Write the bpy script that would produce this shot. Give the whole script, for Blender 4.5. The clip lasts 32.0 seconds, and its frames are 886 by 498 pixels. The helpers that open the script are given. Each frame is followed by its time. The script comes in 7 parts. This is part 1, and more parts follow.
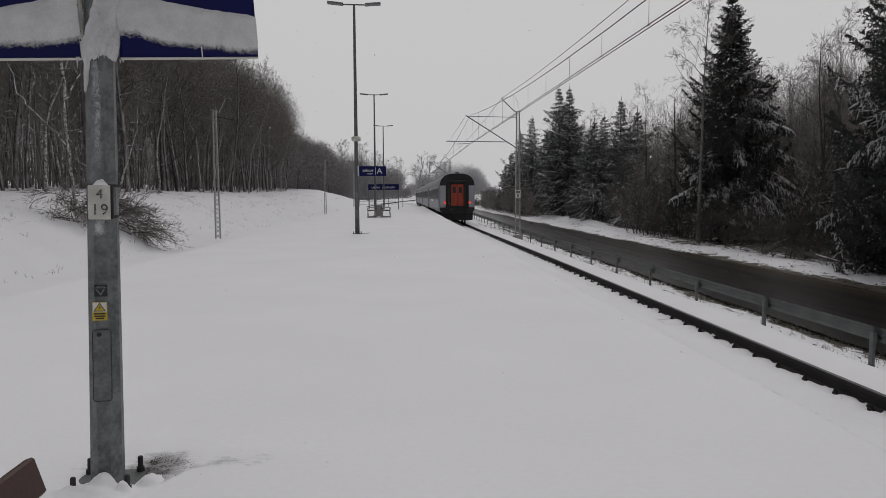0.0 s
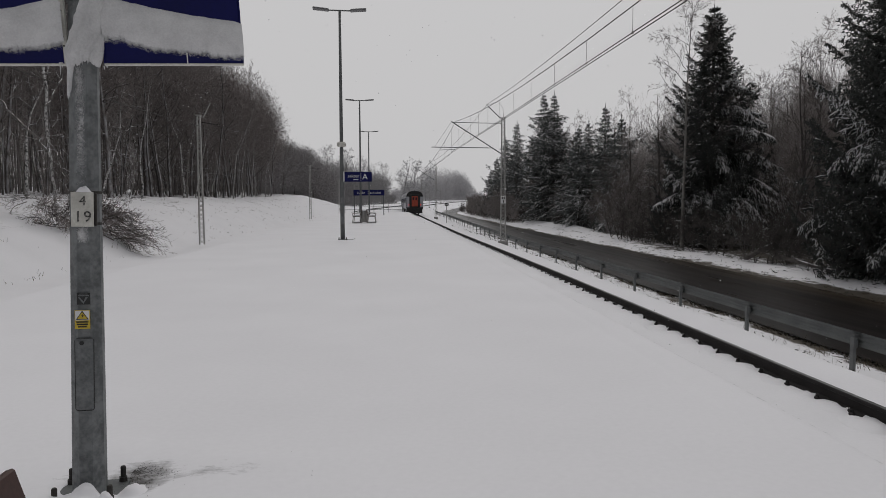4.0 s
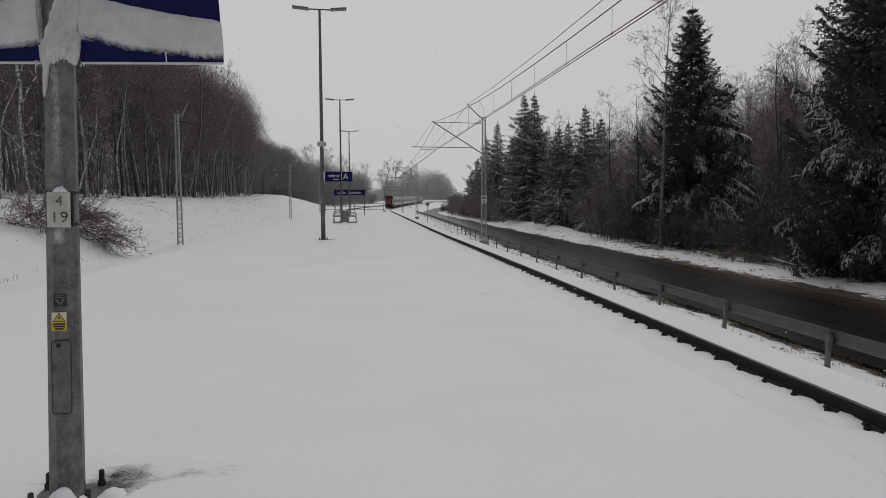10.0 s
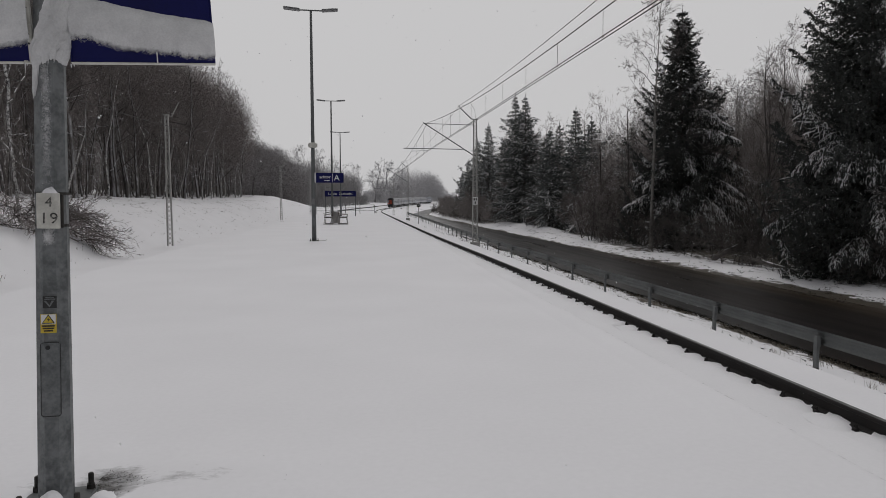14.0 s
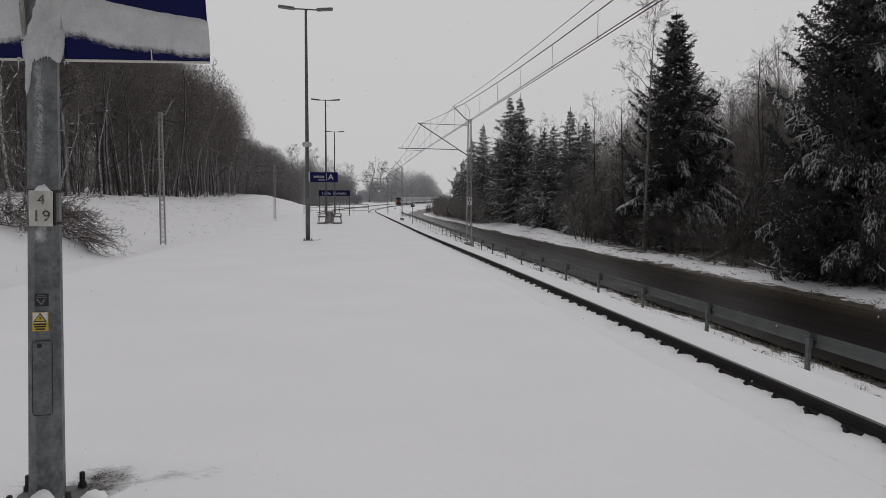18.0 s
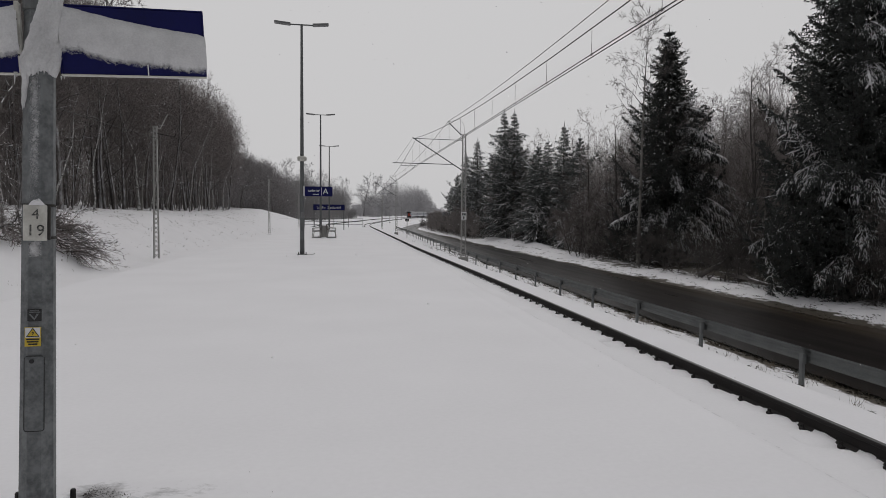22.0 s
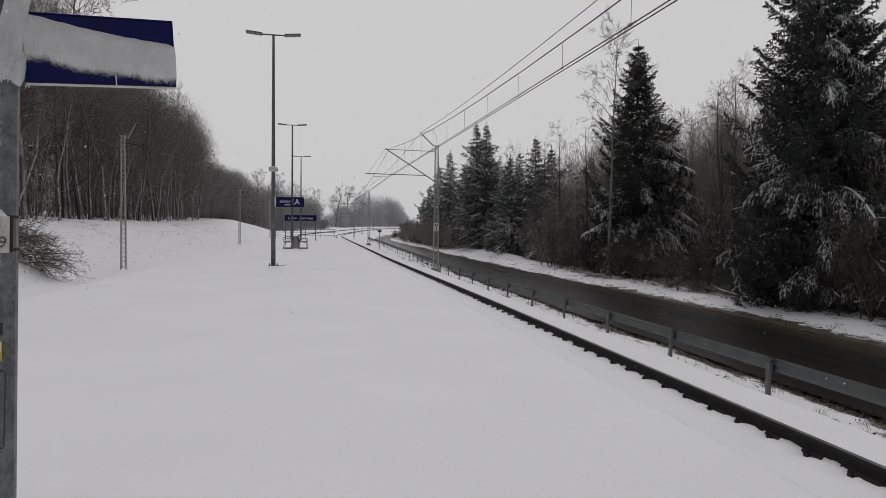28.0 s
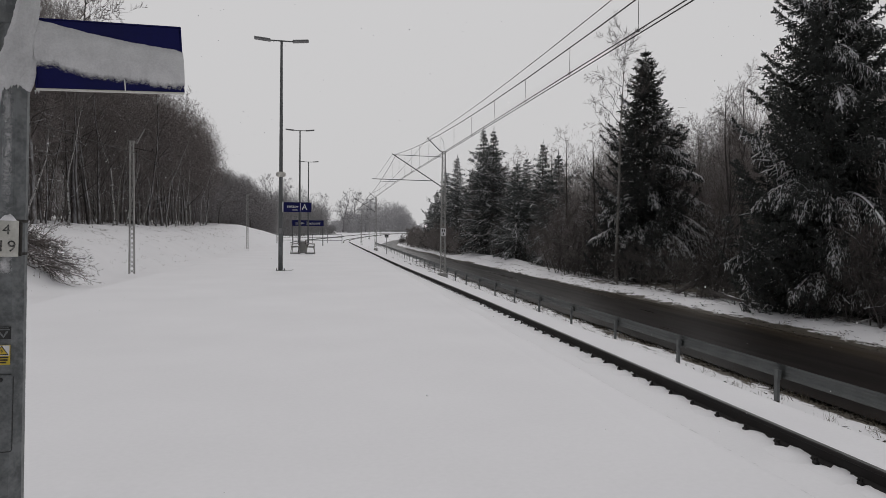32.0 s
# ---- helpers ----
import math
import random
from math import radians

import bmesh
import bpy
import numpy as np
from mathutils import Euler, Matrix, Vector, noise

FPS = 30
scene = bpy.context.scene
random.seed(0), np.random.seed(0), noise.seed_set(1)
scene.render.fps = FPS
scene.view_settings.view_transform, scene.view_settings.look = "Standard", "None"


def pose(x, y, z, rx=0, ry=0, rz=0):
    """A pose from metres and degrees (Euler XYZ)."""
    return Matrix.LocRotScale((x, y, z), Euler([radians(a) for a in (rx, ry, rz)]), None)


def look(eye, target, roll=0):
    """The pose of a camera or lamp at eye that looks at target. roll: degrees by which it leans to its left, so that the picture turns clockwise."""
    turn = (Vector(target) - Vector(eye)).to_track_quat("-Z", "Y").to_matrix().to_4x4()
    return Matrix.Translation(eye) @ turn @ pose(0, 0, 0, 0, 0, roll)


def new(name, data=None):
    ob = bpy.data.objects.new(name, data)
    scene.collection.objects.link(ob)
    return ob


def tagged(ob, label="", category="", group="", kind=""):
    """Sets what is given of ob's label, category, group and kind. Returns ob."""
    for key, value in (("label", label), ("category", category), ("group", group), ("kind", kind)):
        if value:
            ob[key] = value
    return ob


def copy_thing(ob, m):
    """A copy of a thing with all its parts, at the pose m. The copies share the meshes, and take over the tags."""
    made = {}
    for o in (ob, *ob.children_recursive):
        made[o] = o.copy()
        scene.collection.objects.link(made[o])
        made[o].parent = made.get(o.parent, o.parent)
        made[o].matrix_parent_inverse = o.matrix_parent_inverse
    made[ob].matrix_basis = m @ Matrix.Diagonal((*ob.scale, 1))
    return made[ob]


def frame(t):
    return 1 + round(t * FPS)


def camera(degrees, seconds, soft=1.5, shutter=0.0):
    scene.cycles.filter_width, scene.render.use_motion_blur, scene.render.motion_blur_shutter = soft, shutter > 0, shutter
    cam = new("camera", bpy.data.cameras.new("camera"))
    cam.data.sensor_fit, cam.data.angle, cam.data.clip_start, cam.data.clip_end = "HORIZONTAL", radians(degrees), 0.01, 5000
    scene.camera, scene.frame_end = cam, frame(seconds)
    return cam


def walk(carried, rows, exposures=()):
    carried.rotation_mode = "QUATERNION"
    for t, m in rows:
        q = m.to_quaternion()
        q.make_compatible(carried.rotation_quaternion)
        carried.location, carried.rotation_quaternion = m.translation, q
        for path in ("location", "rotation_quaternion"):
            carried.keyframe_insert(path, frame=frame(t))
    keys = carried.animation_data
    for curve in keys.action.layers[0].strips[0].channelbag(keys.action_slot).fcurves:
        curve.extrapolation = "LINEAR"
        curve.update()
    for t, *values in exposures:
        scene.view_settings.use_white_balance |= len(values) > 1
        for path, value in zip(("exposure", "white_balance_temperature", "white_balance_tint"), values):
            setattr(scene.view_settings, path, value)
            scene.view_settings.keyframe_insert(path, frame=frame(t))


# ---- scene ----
cam = camera(66.0, 32.0, soft=0.7)

# seconds, x, y, z, yaw, pitch, roll
PATH = (
    (0, -0.001, 0.0, 1.361, -3.271, -4.452, 0.300),
    (0.5, -0.002, 0.0, 1.361, -3.397, -4.246, 0.281),
    (1, -0.002, 0.0, 1.362, -3.580, -4.213, 0.313),
    (1.5, -0.003, 0.0, 1.362, -3.711, -4.322, 0.308),
    (2, -0.002, 0.0, 1.363, -3.934, -4.382, 0.303),
    (2.5, -0.003, 0.0, 1.364, -3.837, -4.158, 0.253),
    (3, -0.004, 0.0, 1.366, -4.102, -4.115, 0.135),
    (3.5, -0.006, 0.0, 1.368, -4.353, -4.086, 0.173),
    (5.5, -0.007, 0.0, 1.370, -4.714, -3.675, 0.303),
    (6, -0.008, 0.0, 1.370, -4.878, -3.825, 0.403),
    (6.5, -0.007, 0.0, 1.369, -5.166, -3.887, 0.391),
    (7, -0.007, 0.0, 1.368, -5.249, -4.015, 0.448),
    (7.5, -0.007, 0.0, 1.367, -5.268, -4.244, 0.393),
    (8, -0.007, 0.0, 1.367, -5.444, -4.157, 0.349),
    (8.5, -0.008, 0.0, 1.367, -5.398, -4.045, 0.319),
    (9, -0.009, 0.0, 1.368, -5.879, -4.056, 0.255),
    (9.5, -0.010, 0.0, 1.369, -6.089, -4.141, 0.285),
    (10, -0.012, 0.0, 1.370, -6.096, -4.013, 0.269),
    (10.5, -0.014, 0.0, 1.370, -6.180, -3.968, 0.193),
    (11, -0.015, 0.0, 1.370, -6.276, -4.079, 0.101),
    (11.5, -0.015, 0.0, 1.370, -6.429, -4.260, -0.004),
    (12, -0.016, 0.0, 1.370, -6.610, -4.277, 0.034),
    (12.5, -0.016, 0.0, 1.371, -6.835, -4.285, 0.078),
    (13, -0.017, 0.0, 1.372, -6.631, -3.820, 0.106),
    (13.5, -0.017, 0.0, 1.372, -6.755, -3.748, 0.159),
    (14, -0.018, 0.0, 1.372, -6.845, -3.894, 0.136),
    (14.5, -0.018, 0.0, 1.372, -6.794, -3.893, 0.141),
    (16.5, -0.018, 0.0, 1.371, -6.957, -3.602, 0.039),
    (17, -0.019, 0.0, 1.371, -7.090, -3.644, 0.032),
    (17.5, -0.019, 0.0, 1.372, -7.253, -3.836, -0.083),
    (18, -0.020, 0.0, 1.372, -7.340, -3.885, -0.221),
    (18.5, -0.021, 0.0, 1.373, -7.554, -3.789, -0.174),
    (19, -0.023, 0.0, 1.374, -7.251, -3.478, -0.222),
    (19.5, -0.025, 0.0, 1.375, -7.368, -3.461, -0.374),
    (20, -0.026, 0.0, 1.375, -7.499, -3.168, -0.355),
    (20.5, -0.027, 0.0, 1.375, -7.593, -2.919, -0.552),
    (21, -0.027, 0.0, 1.375, -7.716, -2.762, -0.661),
    (21.5, -0.026, 0.0, 1.376, -7.531, -2.854, -0.485),
    (22, -0.026, 0.0, 1.377, -7.808, -2.667, -0.403),
    (22.5, -0.026, 0.0, 1.378, -7.948, -2.395, -0.410),
    (23, -0.029, 0.0, 1.379, -8.326, -2.465, -0.549),
    (23.5, -0.033, 0.0, 1.381, -8.505, -2.199, -0.758),
    (24, -0.037, 0.0, 1.383, -8.702, -1.832, -0.811),
    (24.5, -0.039, 0.0, 1.384, -8.797, -1.560, -0.975),
    (25, -0.036, 0.0, 1.384, -8.954, -1.649, -0.853),
    (25.5, -0.033, 0.0, 1.384, -9.359, -1.993, -0.903),
    (27.5, -0.027, 0.0, 1.383, -10.255, -2.034, -0.567),
    (28, -0.025, 0.0, 1.383, -10.115, -1.741, -0.501),
    (28.5, -0.024, 0.0, 1.383, -10.067, -1.655, -0.599),
    (29, -0.024, 0.0, 1.383, -9.973, -1.704, -0.588),
    (29.5, -0.024, 0.0, 1.383, -9.970, -1.727, -0.602),
    (30, -0.024, 0.0, 1.382, -9.871, -1.634, -0.611),
    (30.5, -0.024, 0.0, 1.382, -9.934, -1.597, -0.586),
    (31, -0.023, 0.0, 1.382, -9.779, -1.460, -0.477),
    (31.5, -0.023, 0.0, 1.382, -9.782, -1.318, -0.476),
    (32, -0.022, 0.0, 1.381, -9.528, -1.294, -0.601),
)
walk(cam, [(t, pose(x, y, z, 90 + p, r, w)) for t, x, y, z, w, p, r in PATH],
     exposures=((0.0, 0.0), (8.0, 0.0), (19.0, 0.03), (24.0, 0.08), (32.0, 0.10)))

# ---- overcast sky and a veiled sun ----
world = bpy.data.worlds.new("overcast")
scene.world = world
world.use_nodes = True
wn, wl = world.node_tree.nodes, world.node_tree.links
wn.clear()
w_out = wn.new("ShaderNodeOutputWorld")
w_bg = wn.new("ShaderNodeBackground")
w_sky = wn.new("ShaderNodeTexSky")
w_sky.sky_type = "NISHITA"
w_sky.sun_disc = False
w_sky.sun_elevation, w_sky.sun_rotation = radians(57), radians(10)
w_sky.air_density, w_sky.dust_density = 1.0, 6.0
w_grey = wn.new("ShaderNodeHueSaturation")
w_grey.inputs["Saturation"].default_value = 0.05
w_grey.inputs["Value"].default_value = 0.05
w_cloud = wn.new("ShaderNodeMix")
w_cloud.data_type = "RGBA"
w_cloud.inputs[0].default_value = 0.92
w_coord = wn.new("ShaderNodeTexCoord")
w_noise = wn.new("ShaderNodeTexNoise")
w_noise.inputs["Scale"].default_value = 1.6
w_noise.inputs["Detail"].default_value = 3
w_split = wn.new("ShaderNodeSeparateXYZ")
w_lean = wn.new("ShaderNodeMath")
w_lean.operation = "MULTIPLY_ADD"
w_lean.inputs[1].default_value = 0.12
w_ramp = wn.new("ShaderNodeValToRGB")
w_ramp.color_ramp.interpolation = "EASE"
w_ramp.color_ramp.elements[0].position, w_ramp.color_ramp.elements[1].position = -0.0, 0.8
w_ramp.color_ramp.elements[0].color = (0.26, 0.26, 0.268, 1)
w_ramp.color_ramp.elements[1].color = (0.572, 0.566, 0.573, 1)
w_back = wn.new("ShaderNodeMapRange")
w_back.inputs["From Min"].default_value, w_back.inputs["From Max"].default_value = -1.0, 1.0
w_back.inputs["To Min"].default_value, w_back.inputs["To Max"].default_value = -0.1, 0.9
wl.new(w_coord.outputs["Generated"], w_noise.inputs["Vector"])
wl.new(w_coord.outputs["Generated"], w_split.inputs["Vector"])
wl.new(w_split.outputs["Y"], w_back.inputs["Value"])
wl.new(w_noise.outputs["Fac"], w_lean.inputs[0])
wl.new(w_back.outputs["Result"], w_lean.inputs[2])
wl.new(w_lean.outputs[0], w_ramp.inputs["Fac"])
wl.new(w_sky.outputs["Color"], w_grey.inputs["Color"])
wl.new(w_grey.outputs["Color"], w_cloud.inputs[6])
wl.new(w_ramp.outputs["Color"], w_cloud.inputs[7])
wl.new(w_cloud.outputs[2], w_bg.inputs["Color"])
w_bg.inputs["Strength"].default_value = 1.0
wl.new(w_bg.outputs["Background"], w_out.inputs["Surface"])

sun_data = bpy.data.lights.new("sun", "SUN")
sun_data.energy, sun_data.angle, sun_data.color = 0.46, radians(50), (1.0, 0.97, 0.93)
sun = new("sun", sun_data)
sun.matrix_world = look((8, 45, 70), (0, 0, 0))

# ---- materials ----
def material(name, dark, light, rough=0.6, metal=0.0, scale=6.0, fine=60.0, bump=0.15, dist=0.01,
             vary=0.0, glow=None, coords="Object", contrast=(0.35, 0.65)):
    """Two colours mixed by a coarse and a fine noise, with relief from the fine one."""
    m = bpy.data.materials.new(name)
    m.use_nodes = True
    n, l = m.node_tree.nodes, m.node_tree.links
    b = n["Principled BSDF"]
    tc = n.new("ShaderNodeTexCoord")
    n1 = n.new("ShaderNodeTexNoise")
    n1.inputs["Scale"].default_value, n1.inputs["Detail"].default_value = scale, 5
    n2 = n.new("ShaderNodeTexNoise")
    n2.inputs["Scale"].default_value, n2.inputs["Detail"].default_value = fine, 4
    mx = n.new("ShaderNodeMath")
    mx.operation = "MULTIPLY_ADD"
    mx.inputs[1].default_value = 0.65
    sc = n.new("ShaderNodeMath")
    sc.operation = "MULTIPLY"
    sc.inputs[1].default_value = 0.35
    rp = n.new("ShaderNodeValToRGB")
    rp.color_ramp.elements[0].position, rp.color_ramp.elements[1].position = contrast
    rp.color_ramp.elements[0].color, rp.color_ramp.elements[1].color = (*dark, 1), (*light, 1)
    l.new(tc.outputs[coords], n1.inputs["Vector"])
    l.new(tc.outputs[coords], n2.inputs["Vector"])
    l.new(n2.outputs["Fac"], sc.inputs[0])
    l.new(n1.outputs["Fac"], mx.inputs[0])
    l.new(sc.outputs[0], mx.inputs[2])
    l.new(mx.outputs[0], rp.inputs["Fac"])
    col = rp.outputs["Color"]
    if vary:
        oi = n.new("ShaderNodeObjectInfo")
        mr = n.new("ShaderNodeMapRange")
        mr.inputs["To Min"].default_value, mr.inputs["To Max"].default_value = 1 - vary, 1 + vary
        hs = n.new("ShaderNodeHueSaturation")
        l.new(oi.outputs["Random"], mr.inputs["Value"])
        l.new(mr.outputs["Result"], hs.inputs["Value"])
        l.new(col, hs.inputs["Color"])
        col = hs.outputs["Color"]
    l.new(col, b.inputs["Base Color"])
    b.inputs["Metallic"].default_value = metal
    rr = n.new("ShaderNodeMapRange")
    rr.inputs["To Min"].default_value, rr.inputs["To Max"].default_value = max(0.03, rough - 0.12), min(1.0, rough + 0.12)
    l.new(n1.outputs["Fac"], rr.inputs["Value"])
    l.new(rr.outputs["Result"], b.inputs["Roughness"])
    if bump:
        bp = n.new("ShaderNodeBump")
        bp.inputs["Strength"].default_value, bp.inputs["Distance"].default_value = bump, dist
        l.new(mx.outputs[0], bp.inputs["Height"])
        l.new(bp.outputs["Normal"], b.inputs["Normal"])
    if glow:
        b.inputs["Emission Color"].default_value = (*glow[:3], 1)
        b.inputs["Emission Strength"].default_value = glow[3]
    return m


SNOW = material("snow", (0.815, 0.809, 0.836), (0.87, 0.864, 0.891), 0.75, scale=0.5, fine=26, bump=0.12, dist=0.012)
SNOW_PACKED = material("wind_packed_snow", (0.52, 0.52, 0.528), (0.70, 0.70, 0.705), 0.85, scale=9, fine=120, bump=0.6, dist=0.01)
SNOW_TWIG = material("snow_on_twigs", (0.76, 0.76, 0.78), (0.88, 0.88, 0.90), 0.8, scale=3, fine=30, bump=0)
GALV = material("galvanised_steel", (0.100, 0.107, 0.110), (0.205, 0.215, 0.219), 0.6, 0.25, scale=13, fine=55, bump=0.08, dist=0.003, contrast=(0.40, 0.60))
GALV_DULL = material("weathered_galvanised_steel", (0.09, 0.096, 0.097), (0.17, 0.178, 0.178), 0.7, 0.15, scale=3, fine=60, bump=0.15)
LATTICE = material("weathered_pole_steel", (0.33, 0.325, 0.31), (0.46, 0.455, 0.44), 0.75, 0.15, scale=3, fine=40, bump=0.1)
WIRE = material("dark_copper_wire", (0.03, 0.03, 0.03), (0.06, 0.055, 0.05), 0.6, 0.3, scale=1, fine=20, bump=0)
RAIL = material("rusty_rail_steel", (0.007, 0.006, 0.006), (0.020, 0.016, 0.015), 0.85, 0.0, scale=5, fine=70, bump=0.3)
RAILHEAD = material("worn_rail_head", (0.10, 0.10, 0.10), (0.17, 0.17, 0.17), 0.4, 0.7, scale=4, fine=50, bump=0.05)
BLUE = material("navy_sign_enamel", (0.003, 0.0045, 0.060), (0.005, 0.0065, 0.088), 0.55, scale=4, fine=90, bump=0.03)
BLUE.node_tree.nodes["Principled BSDF"].inputs["Specular IOR Level"].default_value = 0.22
WHITE = material("white_sign_paint", (0.68, 0.68, 0.69), (0.78, 0.78, 0.78), 0.5, scale=5, fine=50, bump=0.03)
PLATE = material("dirty_white_plate", (0.45, 0.44, 0.40), (0.66, 0.65, 0.60), 0.5, scale=12, fine=90, bump=0.1)
INK = material("black_paint", (0.012, 0.012, 0.013), (0.03, 0.03, 0.03), 0.6, scale=20, fine=80, bump=0.05)
WORN_INK = material("worn_black_paint", (0.02, 0.02, 0.02), (0.40, 0.39, 0.36), 0.6, scale=90, fine=300, bump=0.05, contrast=(0.46, 0.70))
LITTER = material("dark_leaf_litter", (0.012, 0.011, 0.008), (0.055, 0.046, 0.032), 0.9, scale=9, fine=60, bump=0.1)
YELLOW = material("yellow_sticker", (0.55, 0.40, 0.03), (0.68, 0.50, 0.05), 0.45, scale=14, fine=80, bump=0.02)
WOOD = material("brown_stained_wood", (0.032, 0.013, 0.010), (0.066, 0.028, 0.021), 0.55, scale=6, fine=60, bump=0.25)
RUSTY = material("dark_iron", (0.015, 0.014, 0.014), (0.05, 0.045, 0.04), 0.7, 0.2, scale=12, fine=90, bump=0.3)
CONCRETE = material("grey_concrete", (0.24, 0.235, 0.225), (0.36, 0.355, 0.34), 0.85, scale=2, fine=50, bump=0.4)
BARK = material("dark_wet_bark", (0.048, 0.043, 0.040), (0.115, 0.104, 0.097), 0.85, scale=4, fine=40, bump=0.4, vary=0.35)


def plastered_bark(name, dark, light):
    """Bark with driven snow stuck in ragged streaks to its windward side."""
    m = material(name, dark, light, 0.85, scale=4, fine=40, bump=0.4, vary=0.35)
    n, l = m.node_tree.nodes, m.node_tree.links
    b = n["Principled BSDF"]
    old = b.inputs["Base Color"].links[0].from_socket
    geo, tc, mp, nz = n.new("ShaderNodeNewGeometry"), n.new("ShaderNodeTexCoord"), n.new("ShaderNodeMapping"), n.new("ShaderNodeTexNoise")
    dot = n.new("ShaderNodeVectorMath")
    dot.operation = "DOT_PRODUCT"
    dot.inputs[1].default_value = (0.62, -0.75, 0.22)
    mp.inputs["Scale"].default_value = (1.0, 1.0, 0.35)
    nz.inputs["Scale"].default_value, nz.inputs["Detail"].default_value, nz.inputs["Roughness"].default_value = 3.2, 5, 0.65
    ad = n.new("ShaderNodeMath")
    ad.operation = "MULTIPLY_ADD"
    ad.inputs[1].default_value = 1.5
    st = n.new("ShaderNodeMapRange")
    st.inputs["From Min"].default_value, st.inputs["From Max"].default_value = 1.50, 1.85
    st.inputs["To Max"].default_value = 0.85
    mix = n.new("ShaderNodeMix")
    mix.data_type = "RGBA"
    mix.inputs[7].default_value = (0.46, 0.46, 0.475, 1)
    l.new(geo.outputs["Normal"], dot.inputs[0])
    l.new(tc.outputs["Object"], mp.inputs["Vector"])
    l.new(mp.outputs["Vector"], nz.inputs["Vector"])
    l.new(nz.outputs["Fac"], ad.inputs[0])
    l.new(dot.outputs["Value"], ad.inputs[2])
    l.new(ad.outputs[0], st.inputs["Value"])
    l.new(st.outputs["Result"], mix.inputs[0])
    l.new(old, mix.inputs[6])
    l.new(mix.outputs[2], b.inputs["Base Color"])
    return m


BARK_WINDWARD = plastered_bark("snow_plastered_bark", (0.052, 0.047, 0.044), (0.135, 0.123, 0.115))
BARK_PALE = material("pale_bark", (0.13, 0.12, 0.11), (0.36, 0.345, 0.325), 0.8, scale=5, fine=30, bump=0.3, vary=0.25)
TWIG = material("brown_twigs", (0.125, 0.109, 0.104), (0.240, 0.214, 0.206), 0.9, scale=2, fine=20, bump=0, vary=0.3)
TWIG_RED = material("reddish_brown_twigs", (0.20, 0.180, 0.173), (0.35, 0.322, 0.311), 0.9, scale=2, fine=20, bump=0, vary=0.25)
BIRCH = material("white_birch_bark", (0.035, 0.032, 0.030), (0.62, 0.61, 0.60), 0.8, scale=9, fine=26, bump=0.3, contrast=(0.40, 0.56))
TWIG_ROAD = material("brown_roadside_twigs", (0.084, 0.072, 0.068), (0.176, 0.154, 0.145), 0.9, scale=2, fine=20, bump=0, vary=0.3)
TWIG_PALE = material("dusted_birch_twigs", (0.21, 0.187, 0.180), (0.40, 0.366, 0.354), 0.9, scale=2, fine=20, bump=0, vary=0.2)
# three steps of aerial haze, put into the twigs' own colour
TWIG_HAZE_THICK = material("haze_thick_twigs", (0.36, 0.356, 0.364), (0.48, 0.474, 0.484), 0.9, scale=0.4, fine=6, bump=0, vary=0.15)
TWIG_HAZE_THIN = material("haze_thin_twigs", (0.165, 0.155, 0.157), (0.31, 0.295, 0.297), 0.9, scale=1, fine=12, bump=0, vary=0.2)
TWIG_HAZE_MID = material("haze_mid_twigs", (0.23, 0.224, 0.226), (0.34, 0.332, 0.334), 0.9, scale=0.6, fine=8, bump=0, vary=0.15)
NEEDLE = material("dark_spruce_needles", (0.028, 0.032, 0.030), (0.080, 0.087, 0.082), 0.8, scale=2, fine=25, bump=0, vary=0.25)
# needles of the farthest spruces, greyed in colour to imitate haze
NEEDLE_HAZED = material("hazed_far_needles", (0.085, 0.092, 0.090), (0.20, 0.21, 0.208), 0.9, scale=2, fine=20, bump=0, vary=0.2)
# needles of the rank: dusted snow, with some haze mixed into the colour
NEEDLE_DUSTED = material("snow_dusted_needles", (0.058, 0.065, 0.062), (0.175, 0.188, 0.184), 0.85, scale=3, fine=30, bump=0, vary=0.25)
BEAM = material("dull_barrier_steel", (0.060, 0.066, 0.066), (0.115, 0.122, 0.120), 0.6, 0.1, scale=2, fine=30, bump=0.1)
GRASS = material("dead_grass", (0.06, 0.048, 0.032), (0.17, 0.14, 0.10), 0.9, scale=3, fine=30, bump=0)
ROOF = material("snow_dusted_roof_paint", (0.16, 0.165, 0.175), (0.44, 0.445, 0.46), 0.7, scale=0.9, fine=12, bump=0.05)
COACH = material("grey_coach_paint", (0.31, 0.318, 0.348), (0.41, 0.417, 0.45), 0.45, scale=0.8, fine=20, bump=0.02)
COACH_BLUE = material("dark_coach_paint", (0.05, 0.06, 0.085), (0.085, 0.10, 0.13), 0.4, scale=0.8, fine=20, bump=0.02)
COACH_END = material("black_coach_end", (0.008, 0.008, 0.009), (0.022, 0.022, 0.022), 0.6, scale=4, fine=30, bump=0.1)
ORANGE = material("orange_red_door_paint", (0.32, 0.040, 0.016), (0.47, 0.066, 0.026), 0.45, scale=3, fine=20, bump=0.02)
TAIL = material("red_tail_lamp", (0.6, 0.02, 0.02), (0.7, 0.03, 0.03), 0.3, glow=(1.0, 0.06, 0.04, 0.8))
GLASS = material("dark_window_glass", (0.015, 0.018, 0.022), (0.03, 0.034, 0.04), 0.12, scale=1, fine=10, bump=0)
HEAD = material("lamp_head_aluminium", (0.14, 0.14, 0.145), (0.22, 0.22, 0.225), 0.5, 0.4, scale=4, fine=30, bump=0.05)


